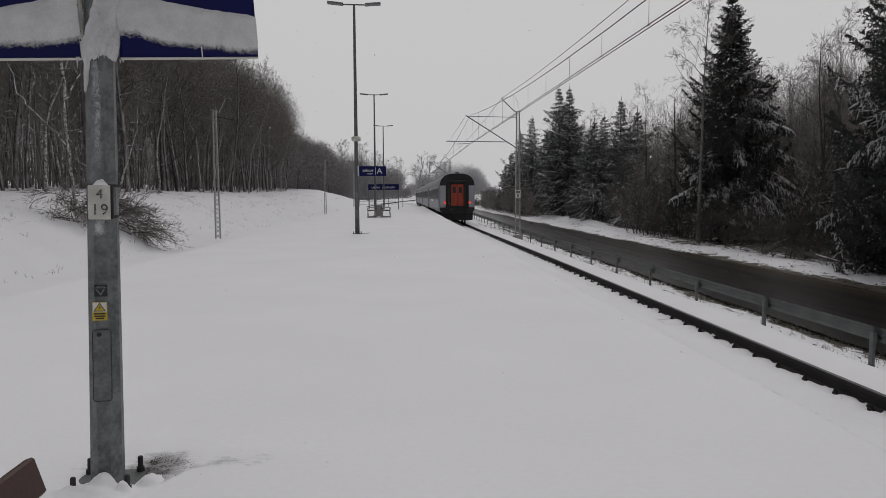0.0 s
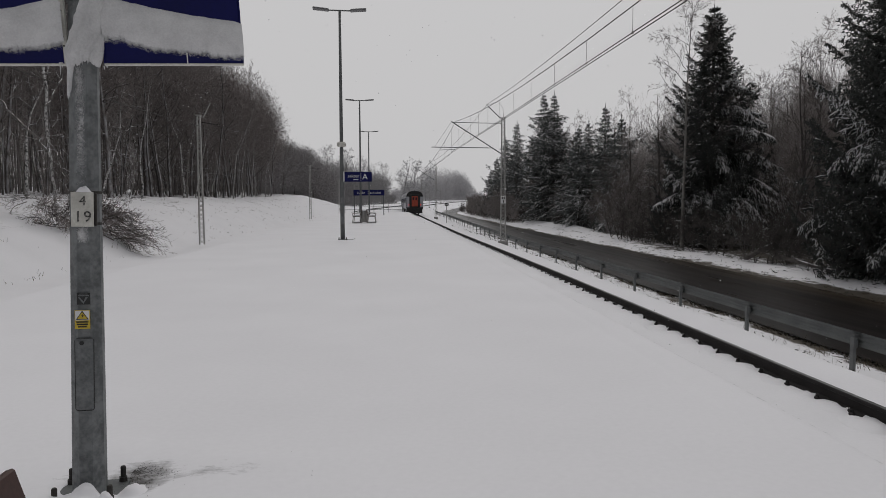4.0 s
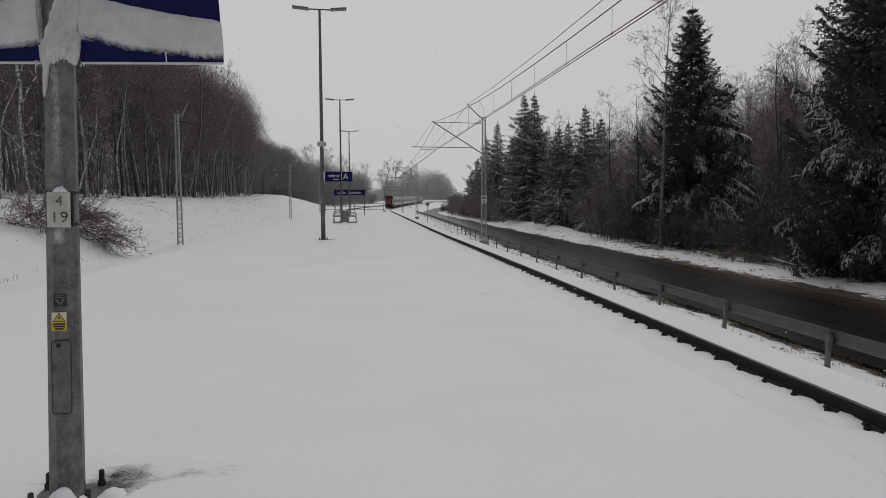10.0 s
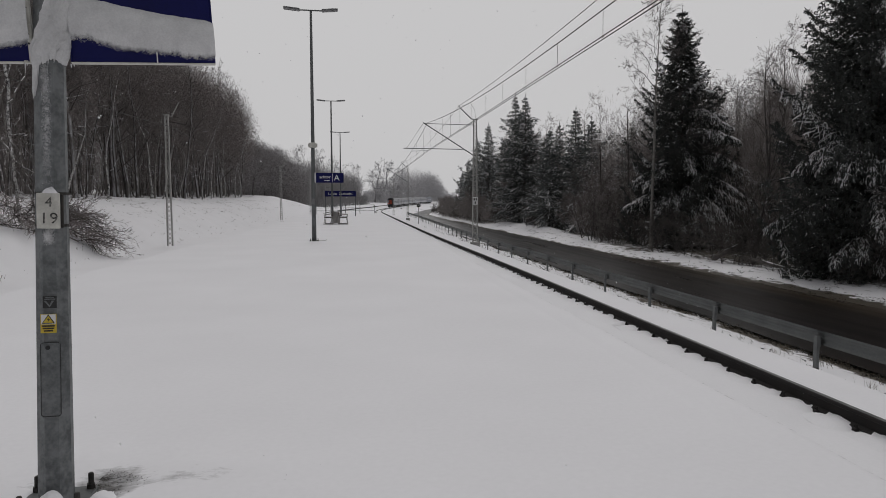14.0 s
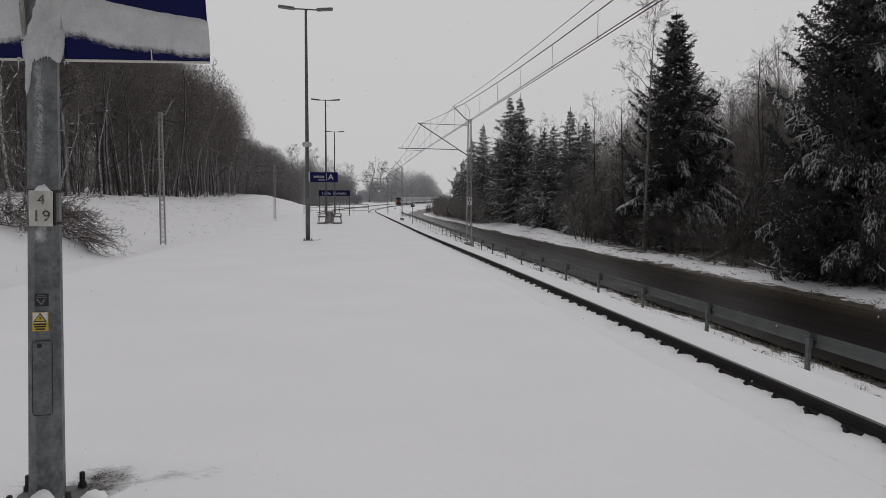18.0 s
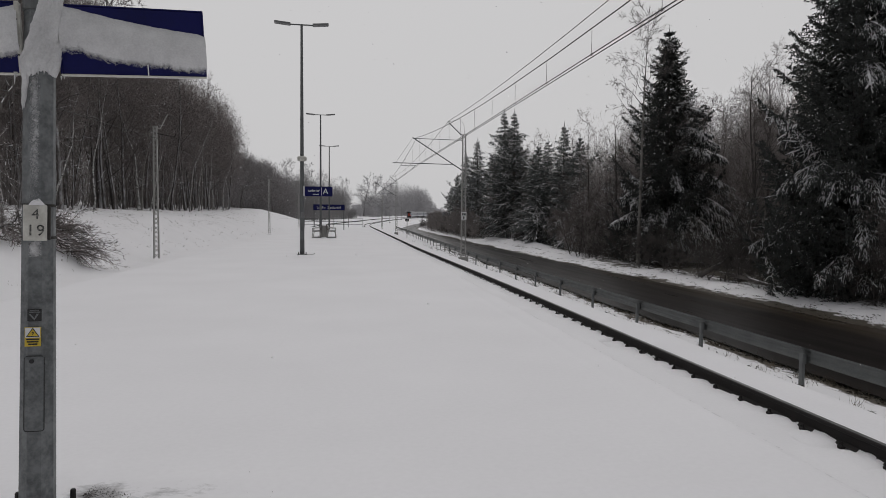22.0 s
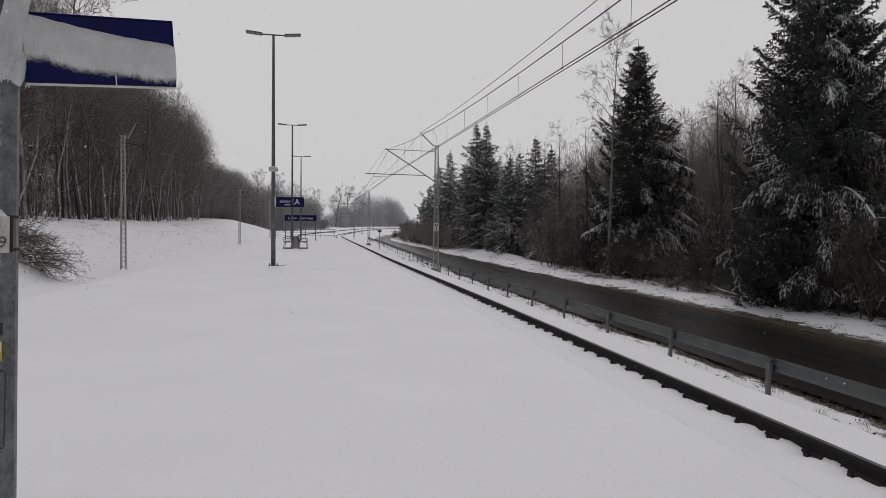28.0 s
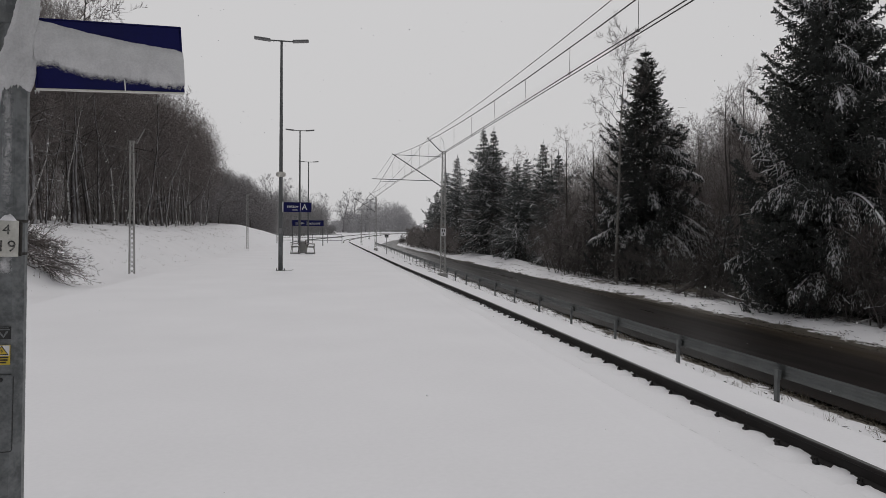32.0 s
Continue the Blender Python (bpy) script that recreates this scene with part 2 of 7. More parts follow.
def ground_material(name, grain, stretch, ragged=(0.98, 1.08), dark=(0.018, 0.016, 0.012), light=(0.105, 0.085, 0.06)):
    """Snow with tufts and earth showing through in ragged patches beside the road."""
    m = SNOW.copy()
    m.name = name
    n, l = m.node_tree.nodes, m.node_tree.links
    b = n["Principled BSDF"]
    old = b.inputs["Base Color"].links[0].from_socket
    at = n.new("ShaderNodeAttribute")
    at.attribute_name = "bare"
    tc = n.new("ShaderNodeTexCoord")
    mp = n.new("ShaderNodeMapping")
    mp.inputs["Scale"].default_value = stretch
    nz = n.new("ShaderNodeTexNoise")
    nz.inputs["Scale"].default_value, nz.inputs["Detail"].default_value, nz.inputs["Roughness"].default_value = grain, 8, 0.72
    ad = n.new("ShaderNodeMath")
    ad.operation = "ADD"
    st = n.new("ShaderNodeMapRange")
    st.inputs["From Min"].default_value, st.inputs["From Max"].default_value = ragged
    earth = n.new("ShaderNodeValToRGB")
    earth.color_ramp.elements[0].color, earth.color_ramp.elements[1].color = (*dark, 1), (*light, 1)
    e2 = n.new("ShaderNodeTexNoise")
    e2.inputs["Scale"].default_value, e2.inputs["Detail"].default_value = 14, 5
    mix = n.new("ShaderNodeMix")
    mix.data_type = "RGBA"
    l.new(tc.outputs["Object"], mp.inputs["Vector"])
    l.new(mp.outputs["Vector"], nz.inputs["Vector"])
    l.new(tc.outputs["Object"], e2.inputs["Vector"])
    l.new(e2.outputs["Fac"], earth.inputs["Fac"])
    l.new(nz.outputs["Fac"], ad.inputs[0])
    l.new(at.outputs["Fac"], ad.inputs[1])
    l.new(ad.outputs[0], st.inputs["Value"])
    l.new(st.outputs["Result"], mix.inputs[0])
    l.new(old, mix.inputs[6])
    l.new(earth.outputs["Color"], mix.inputs[7])
    l.new(mix.outputs[2], b.inputs["Base Color"])
    return m


def road_material():
    """Wet asphalt: dark, streaked along the lane, with a glossy film in the wheel tracks and brown mud towards the verge."""
    m = bpy.data.materials.new("wet_asphalt")
    m.use_nodes = True
    n, l = m.node_tree.nodes, m.node_tree.links
    b = n["Principled BSDF"]
    tc = n.new("ShaderNodeTexCoord")
    mp = n.new("ShaderNodeMapping")
    mp.inputs["Scale"].default_value = (0.9, 0.05, 1.0)
    n1 = n.new("ShaderNodeTexNoise")
    n1.inputs["Scale"].default_value, n1.inputs["Detail"].default_value = 1.3, 6
    n2 = n.new("ShaderNodeTexNoise")
    n2.inputs["Scale"].default_value, n2.inputs["Detail"].default_value = 70, 4
    rp = n.new("ShaderNodeValToRGB")
    rp.color_ramp.elements[0].position, rp.color_ramp.elements[1].position = 0.35, 0.7
    rp.color_ramp.elements[0].color, rp.color_ramp.elements[1].color = (0.004, 0.0031, 0.0027, 1), (0.025, 0.020, 0.018, 1)
    b.inputs["Specular IOR Level"].default_value = 0.14
    at = n.new("ShaderNodeAttribute")
    at.attribute_name = "bare"
    mudn = n.new("ShaderNodeMath")
    mudn.operation = "MULTIPLY_ADD"
    mudn.inputs[1].default_value = 0.9
    st = n.new("ShaderNodeMapRange")
    st.inputs["From Min"].default_value, st.inputs["From Max"].default_value = 0.8, 1.25
    mix = n.new("ShaderNodeMix")
    mix.data_type = "RGBA"
    mix.inputs[7].default_value = (0.047, 0.036, 0.025, 1)
    rr = n.new("ShaderNodeMapRange")
    rr.inputs["To Min"].default_value, rr.inputs["To Max"].default_value = 0.50, 0.16
    bp = n.new("ShaderNodeBump")
    bp.inputs["Strength"].default_value, bp.inputs["Distance"].default_value = 0.15, 0.006
    l.new(tc.outputs["Object"], mp.inputs["Vector"])
    l.new(mp.outputs["Vector"], n1.inputs["Vector"])
    l.new(tc.outputs["Object"], n2.inputs["Vector"])
    l.new(n1.outputs["Fac"], rp.inputs["Fac"])
    l.new(n1.outputs["Fac"], mudn.inputs[0])
    l.new(at.outputs["Fac"], mudn.inputs[2])
    l.new(mudn.outputs[0], st.inputs["Value"])
    l.new(st.outputs["Result"], mix.inputs[0])
    l.new(rp.outputs["Color"], mix.inputs[6])
    l.new(mix.outputs[2], b.inputs["Base Color"])
    l.new(n1.outputs["Fac"], rr.inputs["Value"])
    l.new(rr.outputs["Result"], b.inputs["Roughness"])
    l.new(n2.outputs["Fac"], bp.inputs["Height"])
    l.new(bp.outputs["Normal"], b.inputs["Normal"])
    return m


def crust_material():
    """Packed snow that thins to nothing along its lower edge."""
    m = SNOW_PACKED.copy()
    m.name = "thinning_snow_crust"
    n, l = m.node_tree.nodes, m.node_tree.links
    b = n["Principled BSDF"]
    at = n.new("ShaderNodeAttribute")
    at.attribute_name = "cover"
    tc = n.new("ShaderNodeTexCoord")
    nz = n.new("ShaderNodeTexNoise")
    nz.inputs["Scale"].default_value, nz.inputs["Detail"].default_value, nz.inputs["Roughness"].default_value = 45, 6, 0.7
    ad = n.new("ShaderNodeMath")
    ad.operation = "ADD"
    mr = n.new("ShaderNodeMapRange")
    mr.inputs["From Min"].default_value, mr.inputs["From Max"].default_value = 0.55, 1.15
    l.new(tc.outputs["Object"], nz.inputs["Vector"])
    l.new(nz.outputs["Fac"], ad.inputs[0])
    l.new(at.outputs["Fac"], ad.inputs[1])
    l.new(ad.outputs[0], mr.inputs["Value"])
    l.new(mr.outputs["Result"], b.inputs["Alpha"])
    return m


CRUST = crust_material()

def flake_material():
    """Snowflakes let the sky's light through."""
    m = bpy.data.materials.new("snowflake")
    m.use_nodes = True
    n, l = m.node_tree.nodes, m.node_tree.links
    n.remove(n["Principled BSDF"])
    a, b, mix = n.new("ShaderNodeBsdfDiffuse"), n.new("ShaderNodeBsdfTranslucent"), n.new("ShaderNodeMixShader")
    a.inputs["Color"].default_value = b.inputs["Color"].default_value = (0.92, 0.92, 0.93, 1)
    l.new(a.outputs[0], mix.inputs[1])
    l.new(b.outputs[0], mix.inputs[2])
    l.new(mix.outputs[0], n["Material Output"].inputs["Surface"])
    return m


FLAKE = flake_material()
GROUND = ground_material("snowy_ground", 1.6, (1.6, 0.55, 1.0))
SCOURED_SHADED = ground_material("scoured_shaded_snow", 9.0, (1.0, 2.2, 1.0), (0.80, 1.26), (0.035, 0.033, 0.031), (0.14, 0.135, 0.13))
ROAD = road_material()


# ---- mesh building ----
class Shape:
    """Vertices and faces of one part, gathered piece by piece."""

    def __init__(self):
        self.v, self.f = [], []

    def add(self, verts, faces):
        k = len(self.v)
        self.v.extend(verts)
        self.f.extend([tuple(i + k for i in q) for q in faces])
        return self

    def box(self, c, s, bevel=0.0, m=None):
        """A box with centre c and size s, its edges cut off by bevel."""
        hx, hy, hz = s[0] / 2, s[1] / 2, s[2] / 2
        b = min(bevel, hx * 0.49, hy * 0.49, hz * 0.49)
        pts, faces = [], []
        if b <= 0:
            pts = [(x, y, z) for x in (-hx, hx) for y in (-hy, hy) for z in (-hz, hz)]
            faces = [(0, 1, 3, 2), (4, 6, 7, 5), (0, 4, 5, 1), (2, 3, 7, 6), (0, 2, 6, 4), (1, 5, 7, 3)]
        else:
            ids = {}
            for sx in (-1, 1):
                for sy in (-1, 1):
                    for sz in (-1, 1):
                        for ax in range(3):
                            p = [sx * (hx - b), sy * (hy - b), sz * (hz - b)]
                            p[ax] = (sx * hx, sy * hy, sz * hz)[ax]
                            ids[sx, sy, sz, ax] = len(pts)
                            pts.append(tuple(p))
            o = (-1, 1)
            for ax, (p, q) in enumerate(((1, 2), (2, 0), (0, 1))):
                for sgn in o:
                    quad = []
                    for u, w in ((-1, -1), (1, -1), (1, 1), (-1, 1)):
                        t = [0, 0, 0]
                        t[ax], t[p], t[q] = sgn, u, w
                        quad.append(ids[t[0], t[1], t[2], ax])
                    faces.append(tuple(quad if sgn > 0 else quad[::-1]))
            for ax, (p, q) in enumerate(((1, 2), (2, 0), (0, 1))):
                for u in o:
                    for w in o:
                        e = []
                        for sgn in o:
                            t = [0, 0, 0]
                            t[ax], t[p], t[q] = sgn, u, w
                            e.append((ids[t[0], t[1], t[2], p], ids[t[0], t[1], t[2], q]))
                        quad = (e[0][0], e[1][0], e[1][1], e[0][1])
                        faces.append(quad if u * w > 0 else quad[::-1])
            for sx in o:
                for sy in o:
                    for sz in o:
                        t = (ids[sx, sy, sz, 0], ids[sx, sy, sz, 1], ids[sx, sy, sz, 2])
                        faces.append(t if sx * sy * sz > 0 else t[::-1])
        pts = [Vector(p) + Vector(c) for p in pts] if m is None else [m @ (Vector(p) + Vector(c)) for p in pts]
        return self.add([tuple(p) for p in pts], faces)

    def tube(self, points, radii, n=8, caps=True):
        """A round bar through points, with a radius at each."""
        k, rings = len(self.v), []
        pts = [Vector(p) for p in points]
        side = None
        for i, p in enumerate(pts):
            d = (pts[min(i + 1, len(pts) - 1)] - pts[max(i - 1, 0)]).normalized()
            if side is None:
                side = d.orthogonal().normalized()
            side = (side - d * side.dot(d))
            side = side.normalized() if side.length > 1e-6 else d.orthogonal().normalized()
            up = d.cross(side)
            r = radii[i] if not isinstance(radii, (int, float)) else radii
            rings.append(len(self.v))
            for j in range(n):
                a = 2 * math.pi * j / n
                self.v.append(tuple(p + (side * math.cos(a) + up * math.sin(a)) * r))
        for i in range(len(pts) - 1):
            for j in range(n):
                a, b = rings[i] + j, rings[i] + (j + 1) % n
                self.f.append((a, b, b + rings[i + 1] - rings[i], a + rings[i + 1] - rings[i]))
        if caps:
            self.f.append(tuple(range(k + n - 1, k - 1, -1)))
            self.f.append(tuple(range(rings[-1], rings[-1] + n)))
        return self

    def extrude(self, section, y0, y1, m=None):
        """A closed section in x and z, drawn out from y0 to y1."""
        n = len(section)
        pts = [Vector((x, y, z)) for y in (y0, y1) for x, z in section]
        if m is not None:
            pts = [m @ p for p in pts]
        faces = [(i, (i + 1) % n, n + (i + 1) % n, n + i) for i in range(n)]
        return self.add([tuple(p) for p in pts], faces + [tuple(range(n - 1, -1, -1)), tuple(range(n, 2 * n))])

    def sweep(self, section, line):
        """A closed section (across, up) carried along a line of (x, y, z, heading)."""
        n = len(section)
        k = len(self.v)
        for x, y, z, h in line:
            for a, b in section:
                self.v.append((x + a * math.cos(h), y - a * math.sin(h), z + b))
        for i in range(len(line) - 1):
            for j in range(n):
                a, b = k + i * n + j, k + i * n + (j + 1) % n
                self.f.append((a, b, b + n, a + n))
        self.f.append(tuple(range(k + n - 1, k - 1, -1)))
        self.f.append(tuple(range(len(self.v) - n, len(self.v))))
        return self

    def mesh(self, name, mat, smooth=False):
        me = bpy.data.meshes.new(name)
        me.from_pydata(self.v, [], self.f)
        me.materials.append(mat)
        if smooth:
            me.polygons.foreach_set("use_smooth", [True] * len(me.polygons))
        me.update()
        return me


def part(name, shape, mat, parent=None, label="", smooth=False, at=None):
    """One mesh object, under a thing or a part."""
    ob = new(name, shape if isinstance(shape, bpy.types.Mesh) else shape.mesh(name, mat, smooth))
    if parent is not None:
        ob.parent = parent
    if at is not None:
        ob.matrix_basis = at
    if label:
        tagged(ob, label)
    return ob


def thing(name, label, category, at=None, group="", kind=""):
    ob = new(name)
    ob.empty_display_size = 0.2
    if at is not None:
        ob.matrix_basis = at
    return tagged(ob, label, category, group, kind)


def text_part(name, words, size, mat, parent, at, spacing=1.0):
    """Raised lettering as a mesh."""
    cu = bpy.data.curves.new(name, "FONT")
    cu.body, cu.size, cu.extrude, cu.resolution_u = words, size, 0.0015, 3
    cu.space_character = spacing
    cu.align_x, cu.align_y = "CENTER", "CENTER"
    tmp = new("lettering_curve", cu)
    me = bpy.data.meshes.new_from_object(tmp.evaluated_get(bpy.context.evaluated_depsgraph_get()))
    bpy.data.objects.remove(tmp)
    me.materials.clear()
    me.materials.append(mat)
    return part(name, me, mat, parent, at=at)


def smooth01(a, b, x):
    t = min(1.0, max(0.0, (x - a) / (b - a)))
    return t * t * (3 - 2 * t)


def blend(knots, x):
    """Straight lines through (x, value) knots."""
    if x <= knots[0][0]:
        return knots[0][1]
    for (a, p), (b, q) in zip(knots, knots[1:]):
        if x <= b:
            return p + (q - p) * (x - a) / (b - a)
    return knots[-1][1]

# ---- the plan: the line, its bend and the lie of the land ----
AXIS = 4.25          # middle of the track beside the platform
RAIL_TOP = -0.75
EDGE_R, EDGE_L = 2.68, -5.62
PLAT_END = 90.0


def bend(y):
    """How far the line has swung to the right at y."""
    return 0.0 if y < 155 else (y - 155) ** 2 / 2160 if y < 700 else 137.6 + (y - 700) * 0.505


def heading(y):
    return 0.0 if y < 155 else math.atan((min(y, 700) - 155) / 1080)


def climb(y):
    return 2.2 * smooth01(240, 520, y)


def dip(y):
    return 0.14 * smooth01(15, 55, y)


def rail_z(y):
    return RAIL_TOP + climb(y) - dip(y)


def guard_u(y):
    return blend(((50, 9.4), (108, 10.9), (146, 12.1), (211, 12.8)), y)


def near_kerb(y):
    """How far the road's near edge has drawn away from the line."""
    return guard_u(y) - 9.4 + blend(((205, 0), (330, 5.5), (520, 34)), y)


def far_kerb(y):
    return blend(((60, 0), (130, 0.4), (204, 1.4), (330, 8.0), (520, 38)), y)


def bank_top(y):
    return blend(((-60, 1.5), (27, 1.7), (85, 2.0), (140, 2.9), (165, 2.3), (190, 1.0), (215, -0.2), (240, -0.8)), y)


def ground_z(x, y):
    u = x - bend(y)
    g, k = near_kerb(y), far_kerb(y)
    if u > 6.2:
        z = blend(((6.2, -0.93 - dip(y)), (7.7, -1.55), (9.2 + g, -2.19), (10.4 + g, -2.25), (10.8 + g, -2.3), (17.4 + k, -2.3),
                   (18.1 + k, -2.16), (19.4 + k, -1.98), (22 + k, -2.0), (60 + k, -1.6), (160 + k, 1.0), (500 + k, 4.0)), u)
    elif u > -9.6:
        z = -0.93 - dip(y)
    else:
        t = bank_top(y)
        z = blend(((-60, t + 1.2), (-30, t + 0.5), (-20, t), (-17.5, t - 0.15), (-15.0, 0.72 * t - 0.1), (-12.4, 0.10 * t + 0.1), (-10.6, -0.85), (-9.9, -0.95), (-9.6, -0.93)), u)
        z += 0.24 * math.exp(-((x + 11.5) / 1.3) ** 2 - ((y - 28.8) / 3.2) ** 2)
        if u < -60:
            z = t + 1.2 + min(8.0, (-60 - u) * 0.03)
    if u < -24 and y > 380:
        z += 9.0 * smooth01(380, 620, y) * smooth01(-24, -70, u)
    if 18 < u - k < 26 and 60 < y < 120:
        z += 0.55 * math.exp(-((u - k - 21.3) / 1.3) ** 2) * smooth01(68, 77, y) * smooth01(112, 98, y)
    return z + climb(y)


def relief(x, y, amp=1.0):
    return amp * (0.10 * noise.noise((x * 0.22, y * 0.22, 3.1)) + 0.035 * noise.noise((x * 1.1, y * 1.1, 7.7)))


def build_ground():
    us = sorted(set([-900, -500, -300, -200, -150, -110, -85, -60, -45, -36] + [-30 + 1.5 * i for i in range(7)]
                    + [-19.6 + 0.5 * i for i in range(20)] + [-9.6, -8, -6.2, -5, 0, 2.5, 3.2]
                    + [3.4 + 0.14 * i for i in range(20)] + [6.2 + 0.25 * i for i in range(18)] + [10.7, 11.5, 14, 17, 17.4]
                    + [17.7 + 0.25 * i for i in range(22)] + [23.5, 24.5, 26, 28, 31, 35, 40, 50, 65, 85, 120, 160, 220, 300, 450, 700, 1000]))
    ys = [-80, -60, -40, -25, -15, -8] + [-5 + 0.35 * i for i in range(90)] + [26.5 + 0.8 * i for i in range(90)] \
        + [98.5 + 3 * i for i in range(60)] + [280 + 12 * i for i in range(40)] + [780, 850, 1000, 1300, 1800, 2600, 4000]
    verts, bare = [], []
    for y in ys:
        for u in us:
            x = u + bend(y)
            z = ground_z(x, y)
            g, kf = near_kerb(y), far_kerb(y)
            if 6.4 < u < 40 or -60 < u < -12:
                z += relief(x, y, 1.6 if (u > 18.5 + kf or u < -12.5) else 0.7)
                if 6.4 < u < 10.6 + g and y < 90:
                    z += 0.03 * noise.noise((x * 2.3, y * 1.7, 5.0))
                if u < -10:
                    z += 0.05 * noise.noise((x * 0.9, y * 0.7, 3.0)) + 0.02 * noise.noise((x * 2.1, y * 1.6, 6.0))
            if 3.2 < u < 6.2 and y < 120:
                z += 0.045 * noise.noise((x * 2.0, y * 1.5, 1.0)) + 0.02 * noise.noise((x * 5.0, y * 4.0, 2.0)) + 0.015 * smooth01(5.0, 4.5, u) * smooth01(3.4, 3.9, u)
            verts.append((x, y, z))
            k = 0.0
            if 8.6 + g < u < 10.9 + g:
                k = 0.40 + (0.24 - 0.10 * smooth01(18, 40, y)) * smooth01(10.05 + g, 10.65 + g, u) + 0.20 * noise.noise((u * 0.8, y * 0.4, 2.0))
            elif 17.0 + kf < u < 20.0 + kf:
                k = 0.66 - 0.30 * smooth01(17.4 + kf, 18.3 + kf, u) + 0.16 * smooth01(18.5 + kf, 19.7 + kf, u) + 0.17 * noise.noise((u * 0.7, y * 0.22, 8.0)) - 0.08 * smooth01(52, 60, y) * smooth01(108, 95, y)
                k += -0.10 * smooth01(44, 34, y) * smooth01(18.2, 18.6, u) + 0.17 * smooth01(40, 26, y) * smooth01(18.5, 18.1, u + 0.35 * noise.noise((3.0, y * 0.5, 1.0)))
            elif 20.0 + kf <= u < 60:
                k = 0.50 + 0.12 * smooth01(20.5 + kf, 22.0 + kf, u) - 0.12 * smooth01(52, 60, y) * smooth01(108, 95, y) * smooth01(23.0, 22.0, u)
            elif u < -13 and y < 200:
                k = (0.385 if u > -18 else 0.47) + 0.10 * noise.noise((u * 0.35, y * 0.3, 5.0))
            elif 6.2 < u <= 8.6 + g:
                k = 0.39 + 0.07 * noise.noise((u * 0.7, y * 0.35, 4.0))
            bare.append(k)
    n = len(us)
    faces = [(j * n + i, j * n + i + 1, (j + 1) * n + i + 1, (j + 1) * n + i) for j in range(len(ys) - 1) for i in range(n - 1)]
    s = Shape()
    s.v, s.f = verts, faces
    me = s.mesh("ground", GROUND, True)
    at = me.attributes.new("bare", "FLOAT", "POINT")
    at.data.foreach_set("value", bare)
    tagged(new("ground", me), "snow covered ground beside the railway with bare patches", "ground", kind="structure")


build_ground()


def build_road():
    us = [10.75 + 0.35 * i for i in range(20)]
    ys = [-80, -50, -30] + [-15 + 1.0 * i for i in range(60)] + [45 + 3 * i for i in range(60)] + [225 + 10 * i for i in range(50)]
    verts, bare = [], []
    for y in ys:
        g, kf = near_kerb(y), far_kerb(y)
        for i, u in enumerate(us):
            x = u + g + (kf - g) * i / 19 + bend(y)
            crown = 0.05 * (1 - ((u - 14.0) / 3.5) ** 2)
            wob = 0.25 * noise.noise((x * 0.1, y * 0.35, 5.0)) if i in (0, 19) else 0
            verts.append((x + wob, y, -2.235 + crown + climb(y) + 0.012 * noise.noise((x, y * 0.6, 2))))
            bare.append(0.62 * smooth01(15.2, 17.1, u) + 0.45 * smooth01(14.4, 16.2, u) * smooth01(36, 20, y) + 0.2 * smooth01(11.6, 10.8, u) + 0.25 * noise.noise((u * 0.4, y * 0.12, 1.0)))
    n = len(us)
    top = [(j * n + i, j * n + i + 1, (j + 1) * n + i + 1, (j + 1) * n + i) for j in range(len(ys) - 1) for i in range(n - 1)]
    s = Shape()
    s.v, s.f = verts, top
    me = s.mesh("road", ROAD, True)
    me.attributes.new("bare", "FLOAT", "POINT").data.foreach_set("value", bare)
    tagged(new("road", me), "wet dark asphalt road with a muddy shoulder", "road", kind="structure")


build_road()


